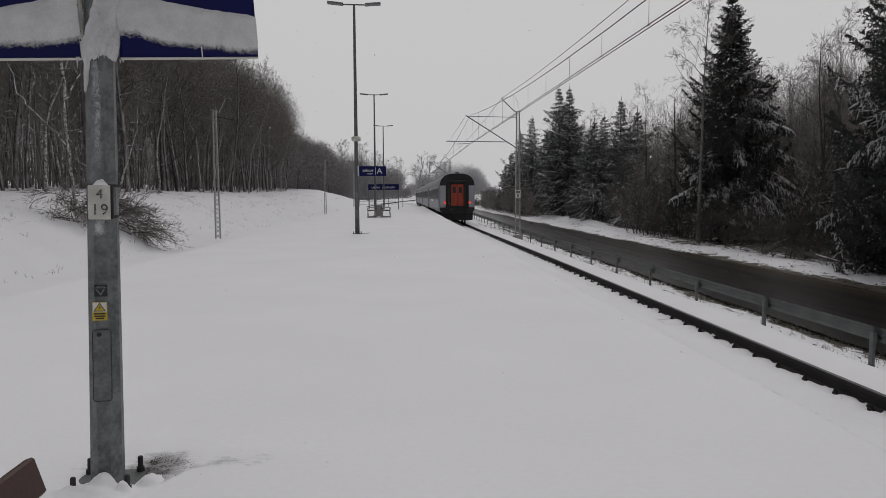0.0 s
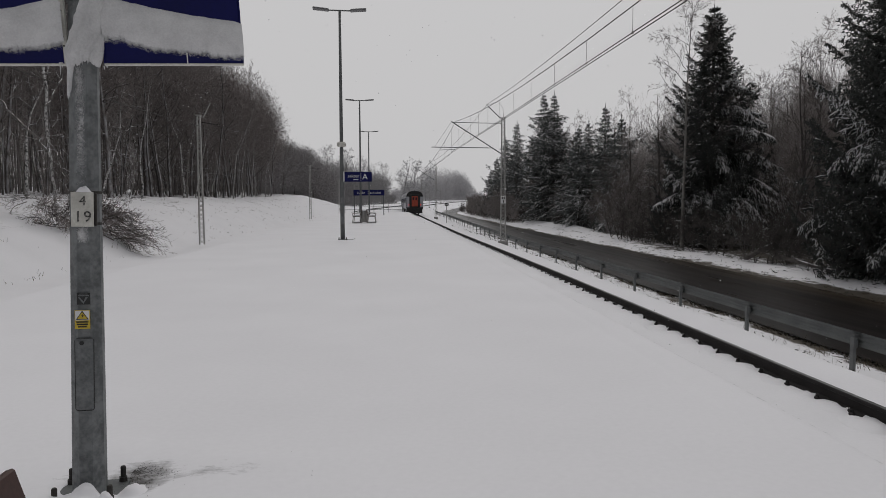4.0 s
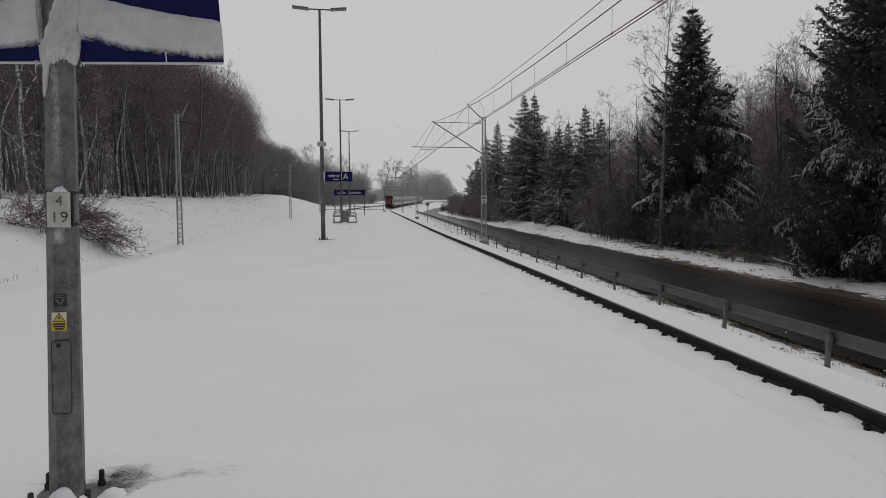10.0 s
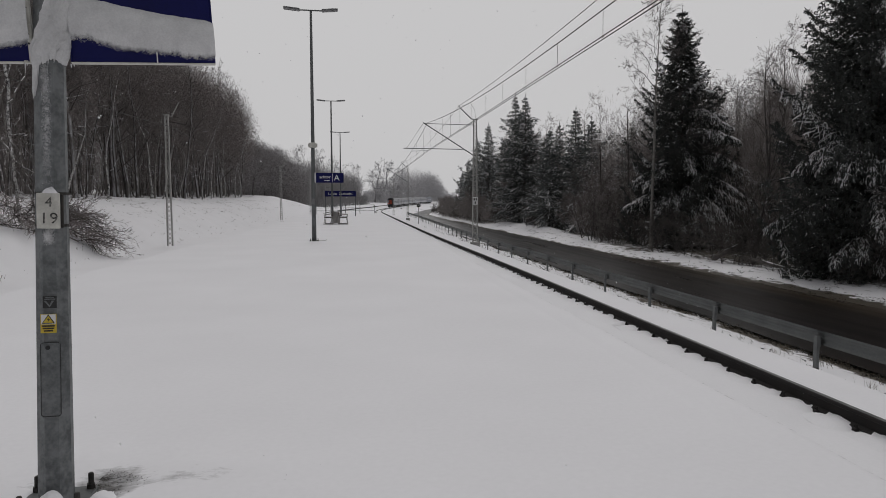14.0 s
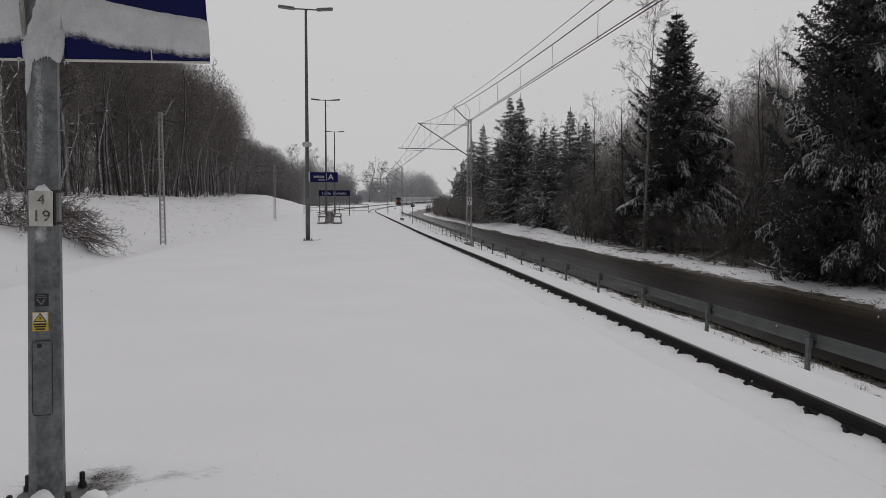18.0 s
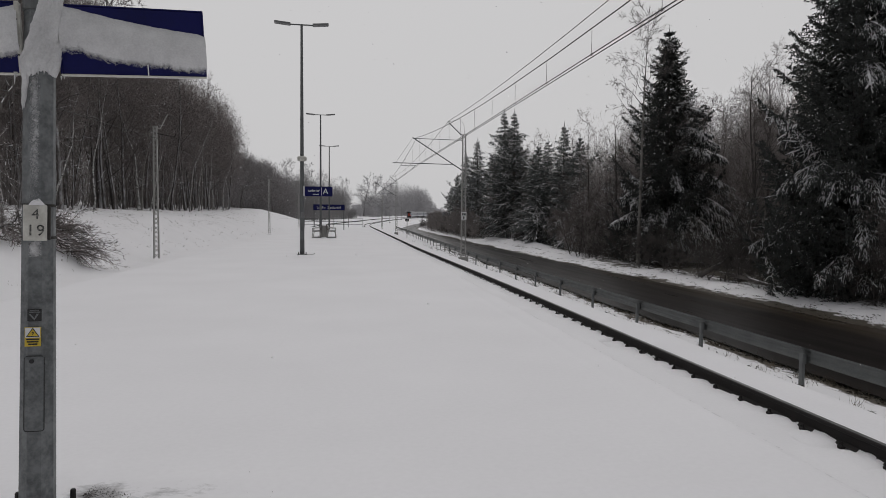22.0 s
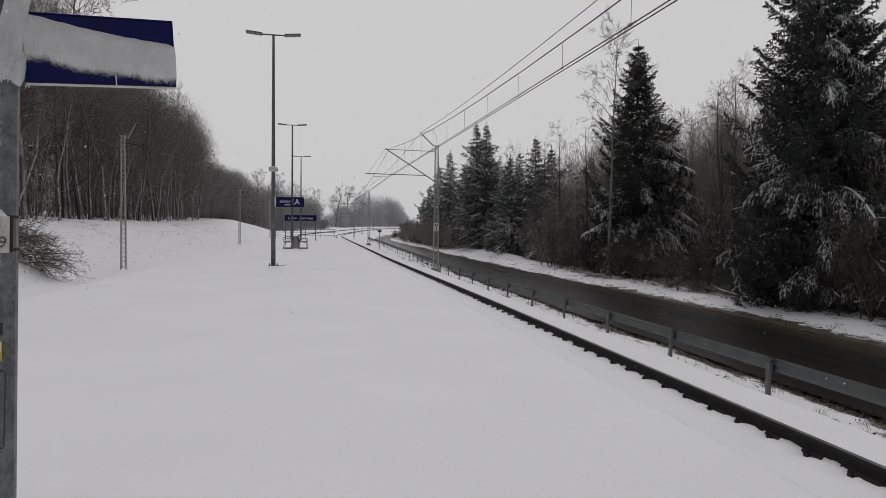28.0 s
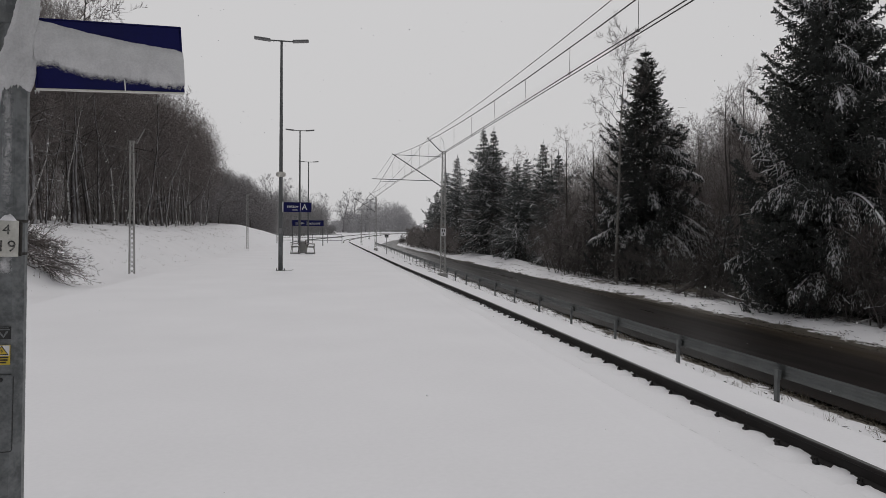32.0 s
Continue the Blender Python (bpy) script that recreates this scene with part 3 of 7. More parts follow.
def build_platform():
    """The raised slab, with a snow blanket whose edge droops over the coping."""
    slab = Shape()
    slab.extrude([(EDGE_L + 0.04, -1.3), (EDGE_R - 0.18, -1.3), (EDGE_R - 0.18, -0.26), (EDGE_R - 0.04, -0.24), (EDGE_R - 0.04, -0.075), (EDGE_L + 0.04, -0.075)], -40, PLAT_END)
    tagged(part("platform", slab, CONCRETE), "concrete island platform between two tracks", "platform", kind="structure")
    xs = [EDGE_L - 0.02, EDGE_L, EDGE_L + 0.05, EDGE_L + 0.15] + [EDGE_L + 0.3 + 0.25 * i for i in range(11)] \
        + [-2.6 + 0.05 * i for i in range(38)] + [-0.6 + 0.2 * i for i in range(13)] + [2.0, 2.08, 2.14, 2.17, 2.19, 2.21, 2.23, 2.25, 2.27, 2.30, 2.36, 2.44, 2.5, 2.55, 2.58, 2.60, 2.61, 2.618, 2.625, 2.632, 2.639, 2.646, 2.654, 2.66, 2.67, 2.68]
    ys = [-40, -20, -10, -5, -2] + [-1 + 0.12 * i for i in range(60)] + [6.2 + 0.25 * i for i in range(60)] + [21.2 + 0.8 * i for i in range(86)] + [PLAT_END]
    verts, bare = [], []
    for y in ys:
        for x in xs:
            z = 0.010 * noise.noise((x * 0.3, y * 0.15, 0)) + 0.0015 * noise.noise((x * 2.2, y * 1.2, 9))
            e = x - 2.22 - 0.025 * noise.noise((0, y * 0.4, 4))
            z -= 0.003 * math.exp(-(e / 0.05) ** 2)
            e = x - 2.632 - 0.004 * noise.noise((0, y * 1.3, 9))
            z -= 0.036 * math.exp(-(e / 0.045) ** 2) * (0.65 + 0.5 * noise.noise((2, y * 0.9, 4)))
            z -= 0.028 * smooth01(2.40, 2.66, x)
            r = x - EDGE_R + 0.05
            if r > 0:
                z -= 0.066 * (r / 0.05) ** 2.0
            r = EDGE_L + 0.15 - x
            if r > 0:
                z -= 0.07 * (r / 0.16) ** 2
            dx, dy = x + 1.36, y - 3.36
            d = math.hypot(dx / 1.3, dy)
            z += (0.012 if dx > 0 else 0.03) * math.exp(-((d - 0.42) / 0.2) ** 2) - 0.035 * math.exp(-(d / 0.17) ** 2)
            z += 0.025 * math.exp(-((x + 0.75) / 0.35) ** 2 - ((y - 3.55) / 0.06) ** 2)
            k = 0.72 * math.exp(-(max(0.0, math.hypot((x + 1.28) / 0.17, (y - 3.43) / 0.21) - 0.35) / 0.75) ** 2)
            k = max(k, 0.42 * math.exp(-((x + 1.62) / 0.10) ** 2 - ((y - 3.42) / 0.08) ** 2))
            k = max(k, (0.47 + 0.10 * noise.noise((x * 7, y * 9, 2))) * math.exp(-((y - 3.48 - 0.05 * (x + 0.9)) / 0.085) ** 2) * smooth01(-1.4, -1.15, x) * smooth01(-0.35, -0.75, x))
            # faint grey line painted along the lip in place of its soft shading
            k = max(k, 0.37 * math.exp(-(e / 0.060) ** 2) * (0.85 + 0.3 * noise.noise((2, y * 0.9, 4))))
            bare.append(k)
            verts.append((x + (0.012 * noise.noise((1, y * 1.7, 3)) if x > 2.64 else 0), y, z))
    n = len(xs)
    faces = [(j * n + i, j * n + i + 1, (j + 1) * n + i + 1, (j + 1) * n + i) for j in range(len(ys) - 1) for i in range(n - 1)]
    for i in (0, n - 1):
        k = len(verts)
        verts += [(verts[j * n + i][0], ys[j], -0.078) for j in range(len(ys))]
        bare += [0.0] * len(ys)
        for j in range(len(ys) - 1):
            q = (j * n + i, (j + 1) * n + i, k + j + 1, k + j)
            faces.append(q if i == 0 else q[::-1])
    s = Shape()
    s.v, s.f = verts, faces
    ob = part("platform_snow", s, SCOURED_SHADED, smooth=True)
    ob.data.attributes.new("bare", "FLOAT", "POINT").data.foreach_set("value", bare)
    tagged(ob, "smooth untrodden blanket of fresh snow on the platform", "snow", kind="structure")


build_platform()

RAIL_SECTION = [(-0.075, -0.172), (0.075, -0.172), (0.075, -0.160), (0.012, -0.140), (0.010, -0.05), (0.034, -0.038), (0.036, -0.008), (0.028, 0.0),
                (-0.028, 0.0), (-0.036, -0.008), (-0.034, -0.038), (-0.010, -0.05), (-0.012, -0.140), (-0.075, -0.160)]


def line_points(u, y0, y1, dz=0.0):
    pts, y = [], y0
    while y < y1:
        h = heading(y)
        pts.append((bend(y) + u * math.cos(h), y - u * math.sin(h), rail_z(y) + dz, h))
        y += 6
    return pts


def build_track(axis, label, fastened):
    track = thing("railway_track", label, "railway track", kind="structure")
    for side in (-0.755, 0.755):
        r = part("rail", Shape().sweep(RAIL_SECTION, line_points(axis + side, -40, 640)), RAIL, track)
        part("rail_head", Shape().sweep([(-0.026, 0.001), (0.026, 0.001), (0.024, 0.004), (-0.024, 0.004)], line_points(axis + side, -40, 640)), RAILHEAD, r, "worn shiny running surface")
    if not fastened:
        return track
    clip = Shape()
    for sx in (-1, 1):
        clip.box((sx * 0.092, 0, 0.018), (0.045, 0.075, 0.044), 0.010)
        clip.tube([(sx * 0.090, -0.012, 0.035), (sx * 0.090, -0.012, 0.078)], 0.013, 6)
        clip.tube([(sx * 0.090, 0.022, 0.035), (sx * 0.090, 0.022, 0.060)], 0.009, 6)
    me = clip.mesh("rail_fastening", RAIL)
    sl = Shape().box((0, 0, -0.04), (2.5, 0.24, 0.16), 0.03).mesh("sleeper", CONCRETE)
    hump = Shape()
    rng = random.Random(4)
    hump_meshes = []
    for k in range(4):
        h = Shape()
        nx, ny = 9, 7
        vs, fs = [], []
        for j in range(ny):
            for i in range(nx):
                a, b = i / (nx - 1) * 2 - 1, j / (ny - 1) * 2 - 1
                z = 0.052 * ((a + 1) / 2) ** 0.6 * max(0, 1 - b * b) ** 0.34 * rng.uniform(0.62, 1.2)
                vs.append((0.585 + a * 0.19 + 0.03 * b, b * 0.298, z - 0.016))
        fs = [(j * nx + i, j * nx + i + 1, (j + 1) * nx + i + 1, (j + 1) * nx + i) for j in range(ny - 1) for i in range(nx - 1)]
        hump_meshes.append(h.add(vs, fs).mesh("snow_hump", SNOW, True))
    for i in range(150):
        y = 2.0 + 0.6 * i
        for side in (-0.755, 0.755):
            part("rail_fastening", me, RAIL, track, at=pose(axis + side, y, rail_z(y) - 0.190))
        if i < 140:
            part("sleeper", sl, CONCRETE, track, at=pose(axis, y, rail_z(y) - 0.24))
            part("snow_hump", hump_meshes[rng.randrange(4)], SNOW, track, at=pose(axis + rng.uniform(-0.02, 0.02), y + 0.3 + rng.uniform(-0.04, 0.04), -0.925 - dip(y)))
    return track


build_track(AXIS, "single railway track with dark rusty rails half buried in snow", True)
build_track(-7.45, "second railway track hidden behind the raised platform", False)

# ---- lamp posts on the platform ----
def octagon_pole(h, r0, r1, n=14):
    return Shape().tube([(0, 0, 0), (0, 0, h * 0.33), (0, 0, h * 0.66), (0, 0, h)], [r0, r0 + (r1 - r0) * 0.33, r0 + (r1 - r0) * 0.66, r1], n)


def base_plate(parent, e=0.135, turn=0.0):
    m = pose(0, 0, 0, 0, 0, turn)
    part("base_plate", Shape().box((0, 0, 0.002), (e * 2.5, e * 2.5, 0.02), 0.004), GALV_DULL, parent, at=m)
    for sx, sy in ((-1, -1), (-1, 1), (1, -1), (1, 1)):
        b = Shape().tube([(sx * e, sy * e, 0.0), (sx * e, sy * e, 0.082), (sx * e, sy * e, 0.088)], [0.013, 0.013, 0.009], 8)
        b.tube([(sx * e, sy * e, 0.012), (sx * e, sy * e, 0.034)], 0.021, 6)
        part("anchor_bolt", b, RUSTY, parent, "dark anchor bolt with a nut", at=m)


def lamp_post(x, y, h, turn=0.0):
    lamp = thing("lamp_post", "tall galvanised platform lamp post with two flat heads", "lamp post", pose(x, y, 0, 0, 0, turn), group="platform lamp posts")
    base_plate(lamp)
    part("pole", octagon_pole(h, 0.082, 0.042), GALV_DULL, lamp, smooth=True)
    part("cross_arm", Shape().tube([(-0.42, 0, h + 0.03), (0.42, 0, h + 0.03)], 0.025, 8), GALV_DULL, lamp)
    for sx in (-1, 1):
        hd = Shape().box((0, 0, 0), (0.56, 0.26, 0.07), 0.025, pose(sx * 0.66, 0, h + 0.06, 0, -sx * 5.0))
        part("lamp_head", hd, HEAD, lamp, "flat grey lamp head")
    part("hatch_cover", Shape().box((0, -0.079, 0.75), (0.08, 0.012, 0.36), 0.004), GALV, lamp)
    return lamp


lamp_a = lamp_post(-1.70, 24.9, 8.1, 3)
part("loudspeaker", Shape().tube([(0.0, 0, 3.33), (0.0, 0, 3.36), (0, 0, 3.47), (0, 0, 3.51)], [0.11, 0.16, 0.165, 0.12], 16), PLATE, lamp_a, "pale round loudspeaker housing", smooth=True)
part("clamp", Shape().tube([(0, 0, 3.36), (0, 0, 3.44)], 0.09, 12), GALV_DULL, lamp_a)
part("number_plate", Shape().box((0, -0.09, 1.42), (0.11, 0.01, 0.2), 0.003), HEAD, lamp_a, "pale plate with illegible marks")
part("cable_end", Shape().tube([(0.10, -0.02, 0.004), (0.26, -0.03, 0.008), (0.38, -0.02, 0.012), (0.45, 0.0, 0.05)], [0.010, 0.010, 0.009, 0.008], 7), LATTICE, lamp_a, "grey conduit end on the snow")
lamp_post(-1.93, 46.5, 8.1, 2)
lamp_post(-1.95, 67.0, 8.1, 2)


def snow_cushion(rx, ry, h, seed=0):
    rng = random.Random(seed)
    s, n, m = Shape(), 16, 5
    vs = [(0, 0, h)]
    for j in range(1, m + 1):
        for i in range(n):
            a, t = 2 * math.pi * i / n, j / m
            w = 1 + 0.18 * noise.noise((math.cos(a) * 1.5 + seed, math.sin(a) * 1.5, t))
            vs.append((rx * t * w * math.cos(a), ry * t * w * math.sin(a), h * (1 - t ** 2.2) + 0.012 * rng.uniform(-1, 1) * (1 - t)))
    fs = [(0, 1 + i, 1 + (i + 1) % n) for i in range(n)]
    for j in range(m - 1):
        a = 1 + j * n
        fs += [(a + i, a + n + i, a + n + (i + 1) % n, a + (i + 1) % n) for i in range(n)]
    return s.add(vs, fs)


# ---- the near pole with its snow-plastered sector boards ----
pole = thing("sign_post", "thick galvanised steel post carrying two snow-plastered blue boards", "sign post", pose(-1.442, 3.29, -0.02, 0, 1.3, 10.6))
base_plate(pole, 0.118, -4)
def faceted_pole(knots, n=8):
    """A tapering pole with flat facets, one of them facing -y."""
    s = Shape()
    for z, r in knots:
        s.v += [(r * math.cos(2 * math.pi * (i + 0.5) / n), r * math.sin(2 * math.pi * (i + 0.5) / n), z) for i in range(n)]
    for k in range(len(knots) - 1):
        s.f += [(k * n + i, k * n + (i + 1) % n, (k + 1) * n + (i + 1) % n, (k + 1) * n + i) for i in range(n)]
    s.f.append(tuple(range((len(knots) - 1) * n, len(knots) * n)))
    return s


part("pole", faceted_pole(((0, 0.0765), (1.0, 0.0700), (2.0, 0.0640), (3.4, 0.056))), GALV, pole, "grey galvanised pole with flat facets and stains")
hatch = Shape().box((0, -0.0695, 0.599), (0.076, 0.008, 0.335), 0.003)
part("hatch_cover", hatch, GALV, pole, "flush access hatch with one lock")
seam = Shape()
loop = []
for cx, cz, a0 in ((0.027, 0.755, 0), (-0.027, 0.755, 90), (-0.027, 0.443, 180), (0.027, 0.443, 270)):
    for k in range(5):
        a = math.radians(a0 + 22.5 * k)
        loop.append((cx + 0.013 * math.cos(a), -0.0722 - (0.599 - cz) * 0.0062, cz + 0.013 * math.sin(a)))
seam.tube(loop + loop[:1], 0.0016, 4, caps=False)
part("hatch_gap", seam, INK, pole)
part("hatch_lock", Shape().tube([(-0.01, -0.0715, 0.746), (-0.01, -0.0775, 0.746)], 0.010, 10), INK, pole)
# number plate on a strap
np_ = part("number_plate", Shape().box((0.0, -0.0700, 1.36), (0.094, 0.006, 0.158), 0.004), PLATE, pole, "dirty white enamel plate with two numbers")
text_part("numeral", "4", 0.062, WORN_INK, np_, pose(0.002, -0.0745, 1.397, 90, 0, 0))
text_part("numeral", "1", 0.070, WORN_INK, np_, pose(-0.017, -0.0745, 1.325, 90, 0, 0))
text_part("numeral", "9", 0.070, WORN_INK, np_, pose(0.022, -0.0745, 1.325, 90, 0, 0))
for dz in (-0.0655, 0.078):
    part("strap", Shape().tube([(0, 0, 1.36 + dz - 0.006), (0, 0, 1.36 + dz + 0.006)], 0.0685, 16), RUSTY, pole)
part("strap_bracket", Shape().box((0.052, -0.0560, 1.36), (0.012, 0.016, 0.15), 0.003), RUSTY, pole)
st = part("maker_sticker", Shape().box((0.0, -0.0720, 0.951), (0.056, 0.003, 0.054), 0.001), INK, pole, "black sticker with a pale triangle")
tri = Shape().add([(-0.024, -0.0750, 0.958), (-0.015, -0.0750, 0.958), (0.0, -0.0750, 0.938), (0.008, -0.0750, 0.958), (0.018, -0.0750, 0.958), (0.0, -0.0750, 0.928)],
                  [(0, 1, 2, 5), (2, 3, 4, 5)])
part("triangle_mark", tri, GALV, st)
part("mark_bar", Shape().box((0.0, -0.0745, 0.965), (0.044, 0.002, 0.004)).box((0.0, -0.0745, 0.973), (0.036, 0.002, 0.003)), GALV, st)
ws = part("warning_sticker", Shape().box((-0.006, -0.0727, 0.844), (0.064, 0.003, 0.086), 0.001), YELLOW, pole, "yellow electric shock warning sticker", at=Matrix.Translation((0, 0, 0.011)))
part("sticker_panel", Shape().box((-0.006, -0.0747, 0.863), (0.058, 0.002, 0.044)), WHITE, ws)
warn = Shape().add([(-0.033, -0.0763, 0.844), (0.021, -0.0763, 0.844), (-0.006, -0.0763, 0.886)], [(0, 1, 2)])
part("warning_triangle", warn, INK, ws)
part("warning_triangle_face", Shape().add([(-0.027, -0.0773, 0.848), (0.015, -0.0773, 0.848), (-0.006, -0.0773, 0.879)], [(0, 1, 2)]), YELLOW, ws)
bolt = Shape().add([(-0.003, -0.0783, 0.873), (-0.011, -0.0783, 0.861), (-0.005, -0.0783, 0.862), (-0.008, -0.0783, 0.851), (0.001, -0.0783, 0.864), (-0.005, -0.0783, 0.864)], [(0, 1, 2, 5), (2, 3, 4, 5)])
part("flash_mark", bolt, INK, ws)
part("text_bar", Shape().box((-0.006, -0.0753, 0.833), (0.050, 0.002, 0.006)).box((-0.006, -0.0753, 0.822), (0.046, 0.002, 0.006)).box((-0.006, -0.0753, 0.811), (0.036, 0.002, 0.006)), INK, ws)


def snow_band(x0, x1, knots_top, knots_bot, thick, y, seed):
    """Snow blown on to a board: a lumpy slab between two ragged lines."""
    s = Shape()
    n, m = 150, 12
    vs, fs, cover = [], [], []
    for j in range(m + 1):
        for i in range(n + 1):
            x = x0 + (x1 - x0) * i / n
            rag = 0.006 * noise.noise((x * 22, seed, 0)) + 0.0025 * noise.noise((x * 110, seed, 4)) + 0.0012 * noise.noise((x * 260, seed, 6))
            zt, zb = blend(knots_top, x) + rag * 0.6, blend(knots_bot, x) + 1.6 * rag
            t = j / m
            z = zb + (zt - zb) * t
            h = thick * max(0.0, 4 * t * (1 - t)) ** 0.75 * (0.8 + 0.35 * noise.noise((x * 6, z * 9, seed)) + 0.14 * noise.noise((x * 24, z * 24, seed)))
            vs.append((x, y - 0.001 - max(0.0, h), z))
            cover.append(min(1.0, (z - zb) / 0.05))
    fs = [(j * (n + 1) + i, j * (n + 1) + i + 1, (j + 1) * (n + 1) + i + 1, (j + 1) * (n + 1) + i) for j in range(m) for i in range(n)]
    return s.add(vs, fs), cover


bt = pose(0, 0, 2.176, 0, -4.6, 2.8) @ Matrix.Translation((0, 0, -2.176))


def sector_board(x0, x1, z0, z1, name, top, bot):
    b = part(name, Shape().box(((x0 + x1) / 2, 0.0, (z0 + z1) / 2), (x1 - x0, 0.028, z1 - z0), 0.004), BLUE, pole, "navy blue board half hidden by wind-blown snow", at=bt)
    part("lower_rim", Shape().box(((x0 + x1) / 2, 0, z0 - 0.002), (x1 - x0 + 0.01, 0.034, 0.006), 0.002), PLATE, b, "pale aluminium edge")
    rim = Shape().box(((x0 + x1) / 2, 0, z1 + 0.002), (x1 - x0 + 0.01, 0.034, 0.006), 0.002)
    rim.box((x1 + 0.002, 0, (z0 + z1) / 2), (0.007, 0.034, z1 - z0), 0.002).box((x0 - 0.002, 0, (z0 + z1) / 2), (0.007, 0.034, z1 - z0), 0.002)
    part("edge_rim", rim, BLUE, b)
    band, cover = snow_band(x0 + 0.002, x1 + 0.008, top, [(px, pz - 0.012) for px, pz in bot], 0.045, -0.014, x0)
    crust = part("snow_crust", band, CRUST, b, "wind-packed snow stuck to the board", smooth=True)
    crust.data.attributes.new("cover", "FLOAT", "POINT").data.foreach_set("value", cover)
    return b


Z0, Z1 = 2.024, 2.330
right_board = sector_board(0.08, 0.69, Z0, Z1, "board",
                           ((0.08, Z1 - 0.002), (0.14, Z1 - 0.012), (0.30, Z1 - 0.050), (0.5, Z1 - 0.085), (0.66, Z1 - 0.105), (0.72, Z1 - 0.120)), ((0.08, Z0 + 0.10), (0.16, Z0 + 0.10), (0.22, Z0 + 0.075), (0.30, Z0 + 0.052), (0.45, Z0 + 0.045), (0.60, Z0 + 0.022), (0.68, Z0 + 0.020), (0.72, Z0 + 0.050)))
part("divider_line", Shape().box((0.437, -0.0155, Z0 + 0.035), (0.005, 0.003, 0.07)), WHITE, right_board)
left_board = sector_board(-0.80, -0.085, Z0, Z1, "board",
                          ((-0.8, Z1 - 0.16), (-0.4, Z1 - 0.085), (-0.25, Z1 - 0.055), (-0.085, Z1 - 0.01)), ((-0.8, Z0 + 0.05), (-0.3, Z0 + 0.055), (-0.18, Z0 + 0.058), (-0.085, Z0 + 0.080)))
part("end_bracket", Shape().box((-0.076, -0.012, (Z0 + Z1) / 2), (0.020, 0.042, Z1 - Z0 + 0.006), 0.004), PLATE, left_board, "pale clamping strip at the board's end")
for dz in (0.075, 0.115, 0.23):
    part("bracket_screw", Shape().tube([(-0.080, -0.032, Z0 + dz), (-0.080, -0.0375, Z0 + dz)], 0.0045, 8), INK, left_board)
for dz in (0.06, 0.29):
    part("board_clamp", Shape().tube([(0, 0, Z0 + dz - 0.02), (0, 0, Z0 + dz + 0.02)], 0.068, 14), GALV_DULL, pole)


def pole_snow():
    """Snow driven against the post, thick at the boards and thinning to a tongue below."""
    s, n, m = Shape(), 60, 44
    vs = []
    for j in range(m + 1):
        t = j / m
        for i in range(n + 1):
            a = 184 + 200 * i / n
            low = blend(((184, 1.91), (190, 1.86), (212, 1.862), (228, 1.92), (242, 2.0), (300, 2.03), (330, 2.012), (384, 2.02)), a)
            low += 0.022 * noise.noise((a * 0.2, 1, 2)) + 0.012 * noise.noise((a * 0.5, 4, 2))
            z = low + (2.43 - low) * t ** 1.5
            left = blend(((2.05, 184), (2.11, 214), (2.18, 246), (2.27, 264), (2.43, 292)), z) + 7 * noise.noise((z * 30, 2, 2))
            a = math.radians(left + (a - 184) / 200 * (384 - left))
            h = (0.010 + 0.028 * smooth01(1.98, 2.10, z)) * min(1.0, (z - low) / 0.035) ** 0.5 * math.sin(math.pi * i / n) ** 0.35
            h *= 0.85 + 0.35 * noise.noise((a * 2.5, z * 12, 5)) + 0.20 * noise.noise((a * 9, z * 45, 8)) + 0.15 * noise.noise((a * 22, z * 110, 3))
            r = 0.0640 + (h if 0 < i < n and j else -0.008)
            vs.append((r * math.cos(a), r * math.sin(a), z))
    fs = [(j * (n + 1) + i, j * (n + 1) + i + 1, (j + 1) * (n + 1) + i + 1, (j + 1) * (n + 1) + i) for j in range(m) for i in range(n)]
    k = n + 1
    fs += [tuple(range(k - 1, -1, -1)), tuple(range(m * k, (m + 1) * k))]
    return s.add(vs, fs)


part("snow_crust", pole_snow(), SNOW_PACKED, pole, "ragged snow plastered on the windward side", smooth=True)
part("snow_clump", snow_cushion(0.034, 0.018, 0.022, 2), SNOW, pole, at=pose(0.005, -0.066, 1.438), smooth=True)

for ix, iz, ln in ((-0.094, 2.022, 0.055), (-0.086, 2.022, 0.022), (0.088, 2.020, 0.018), (0.10, 2.020, 0.012)):
    part("icicle", Shape().tube([(ix, -0.016, iz), (ix + 0.001, -0.016, iz - ln * 0.5), (ix, -0.016, iz - ln)], [0.005, 0.003, 0.001], 6), SNOW_PACKED, pole, smooth=True)


def frost(x0, x1, z0, z1, strength, name="frost_patch"):
    """A thin film of rime on the flat face of the post."""
    n, vs, cover = 14, [], []
    for j in range(n + 1):
        for i in range(n + 1):
            a, b = i / n * 2 - 1, j / n * 2 - 1
            z = z0 + (z1 - z0) * j / n
            vs.append((x0 + (x1 - x0) * i / n, -0.9239 * (0.0765 - 0.00635 * z) - 0.0014, z))
            cover.append(strength * max(0.0, 1 - a * a) ** 0.8 * max(0.0, 1 - b * b) ** 0.8)
    s = Shape().add(vs, [(j * (n + 1) + i, j * (n + 1) + i + 1, (j + 1) * (n + 1) + i + 1, (j + 1) * (n + 1) + i) for j in range(n) for i in range(n)])
    ob = part(name, s, CRUST, pole, "thin film of rime", smooth=True)
    ob.data.attributes.new("cover", "FLOAT", "POINT").data.foreach_set("value", cover)


frost(-0.030, 0.024, 1.205, 1.285, 0.55)
frost(-0.026, 0.016, 1.46, 2.02, 0.26)
frost(-0.028, 0.010, 1.84, 2.04, 0.40)


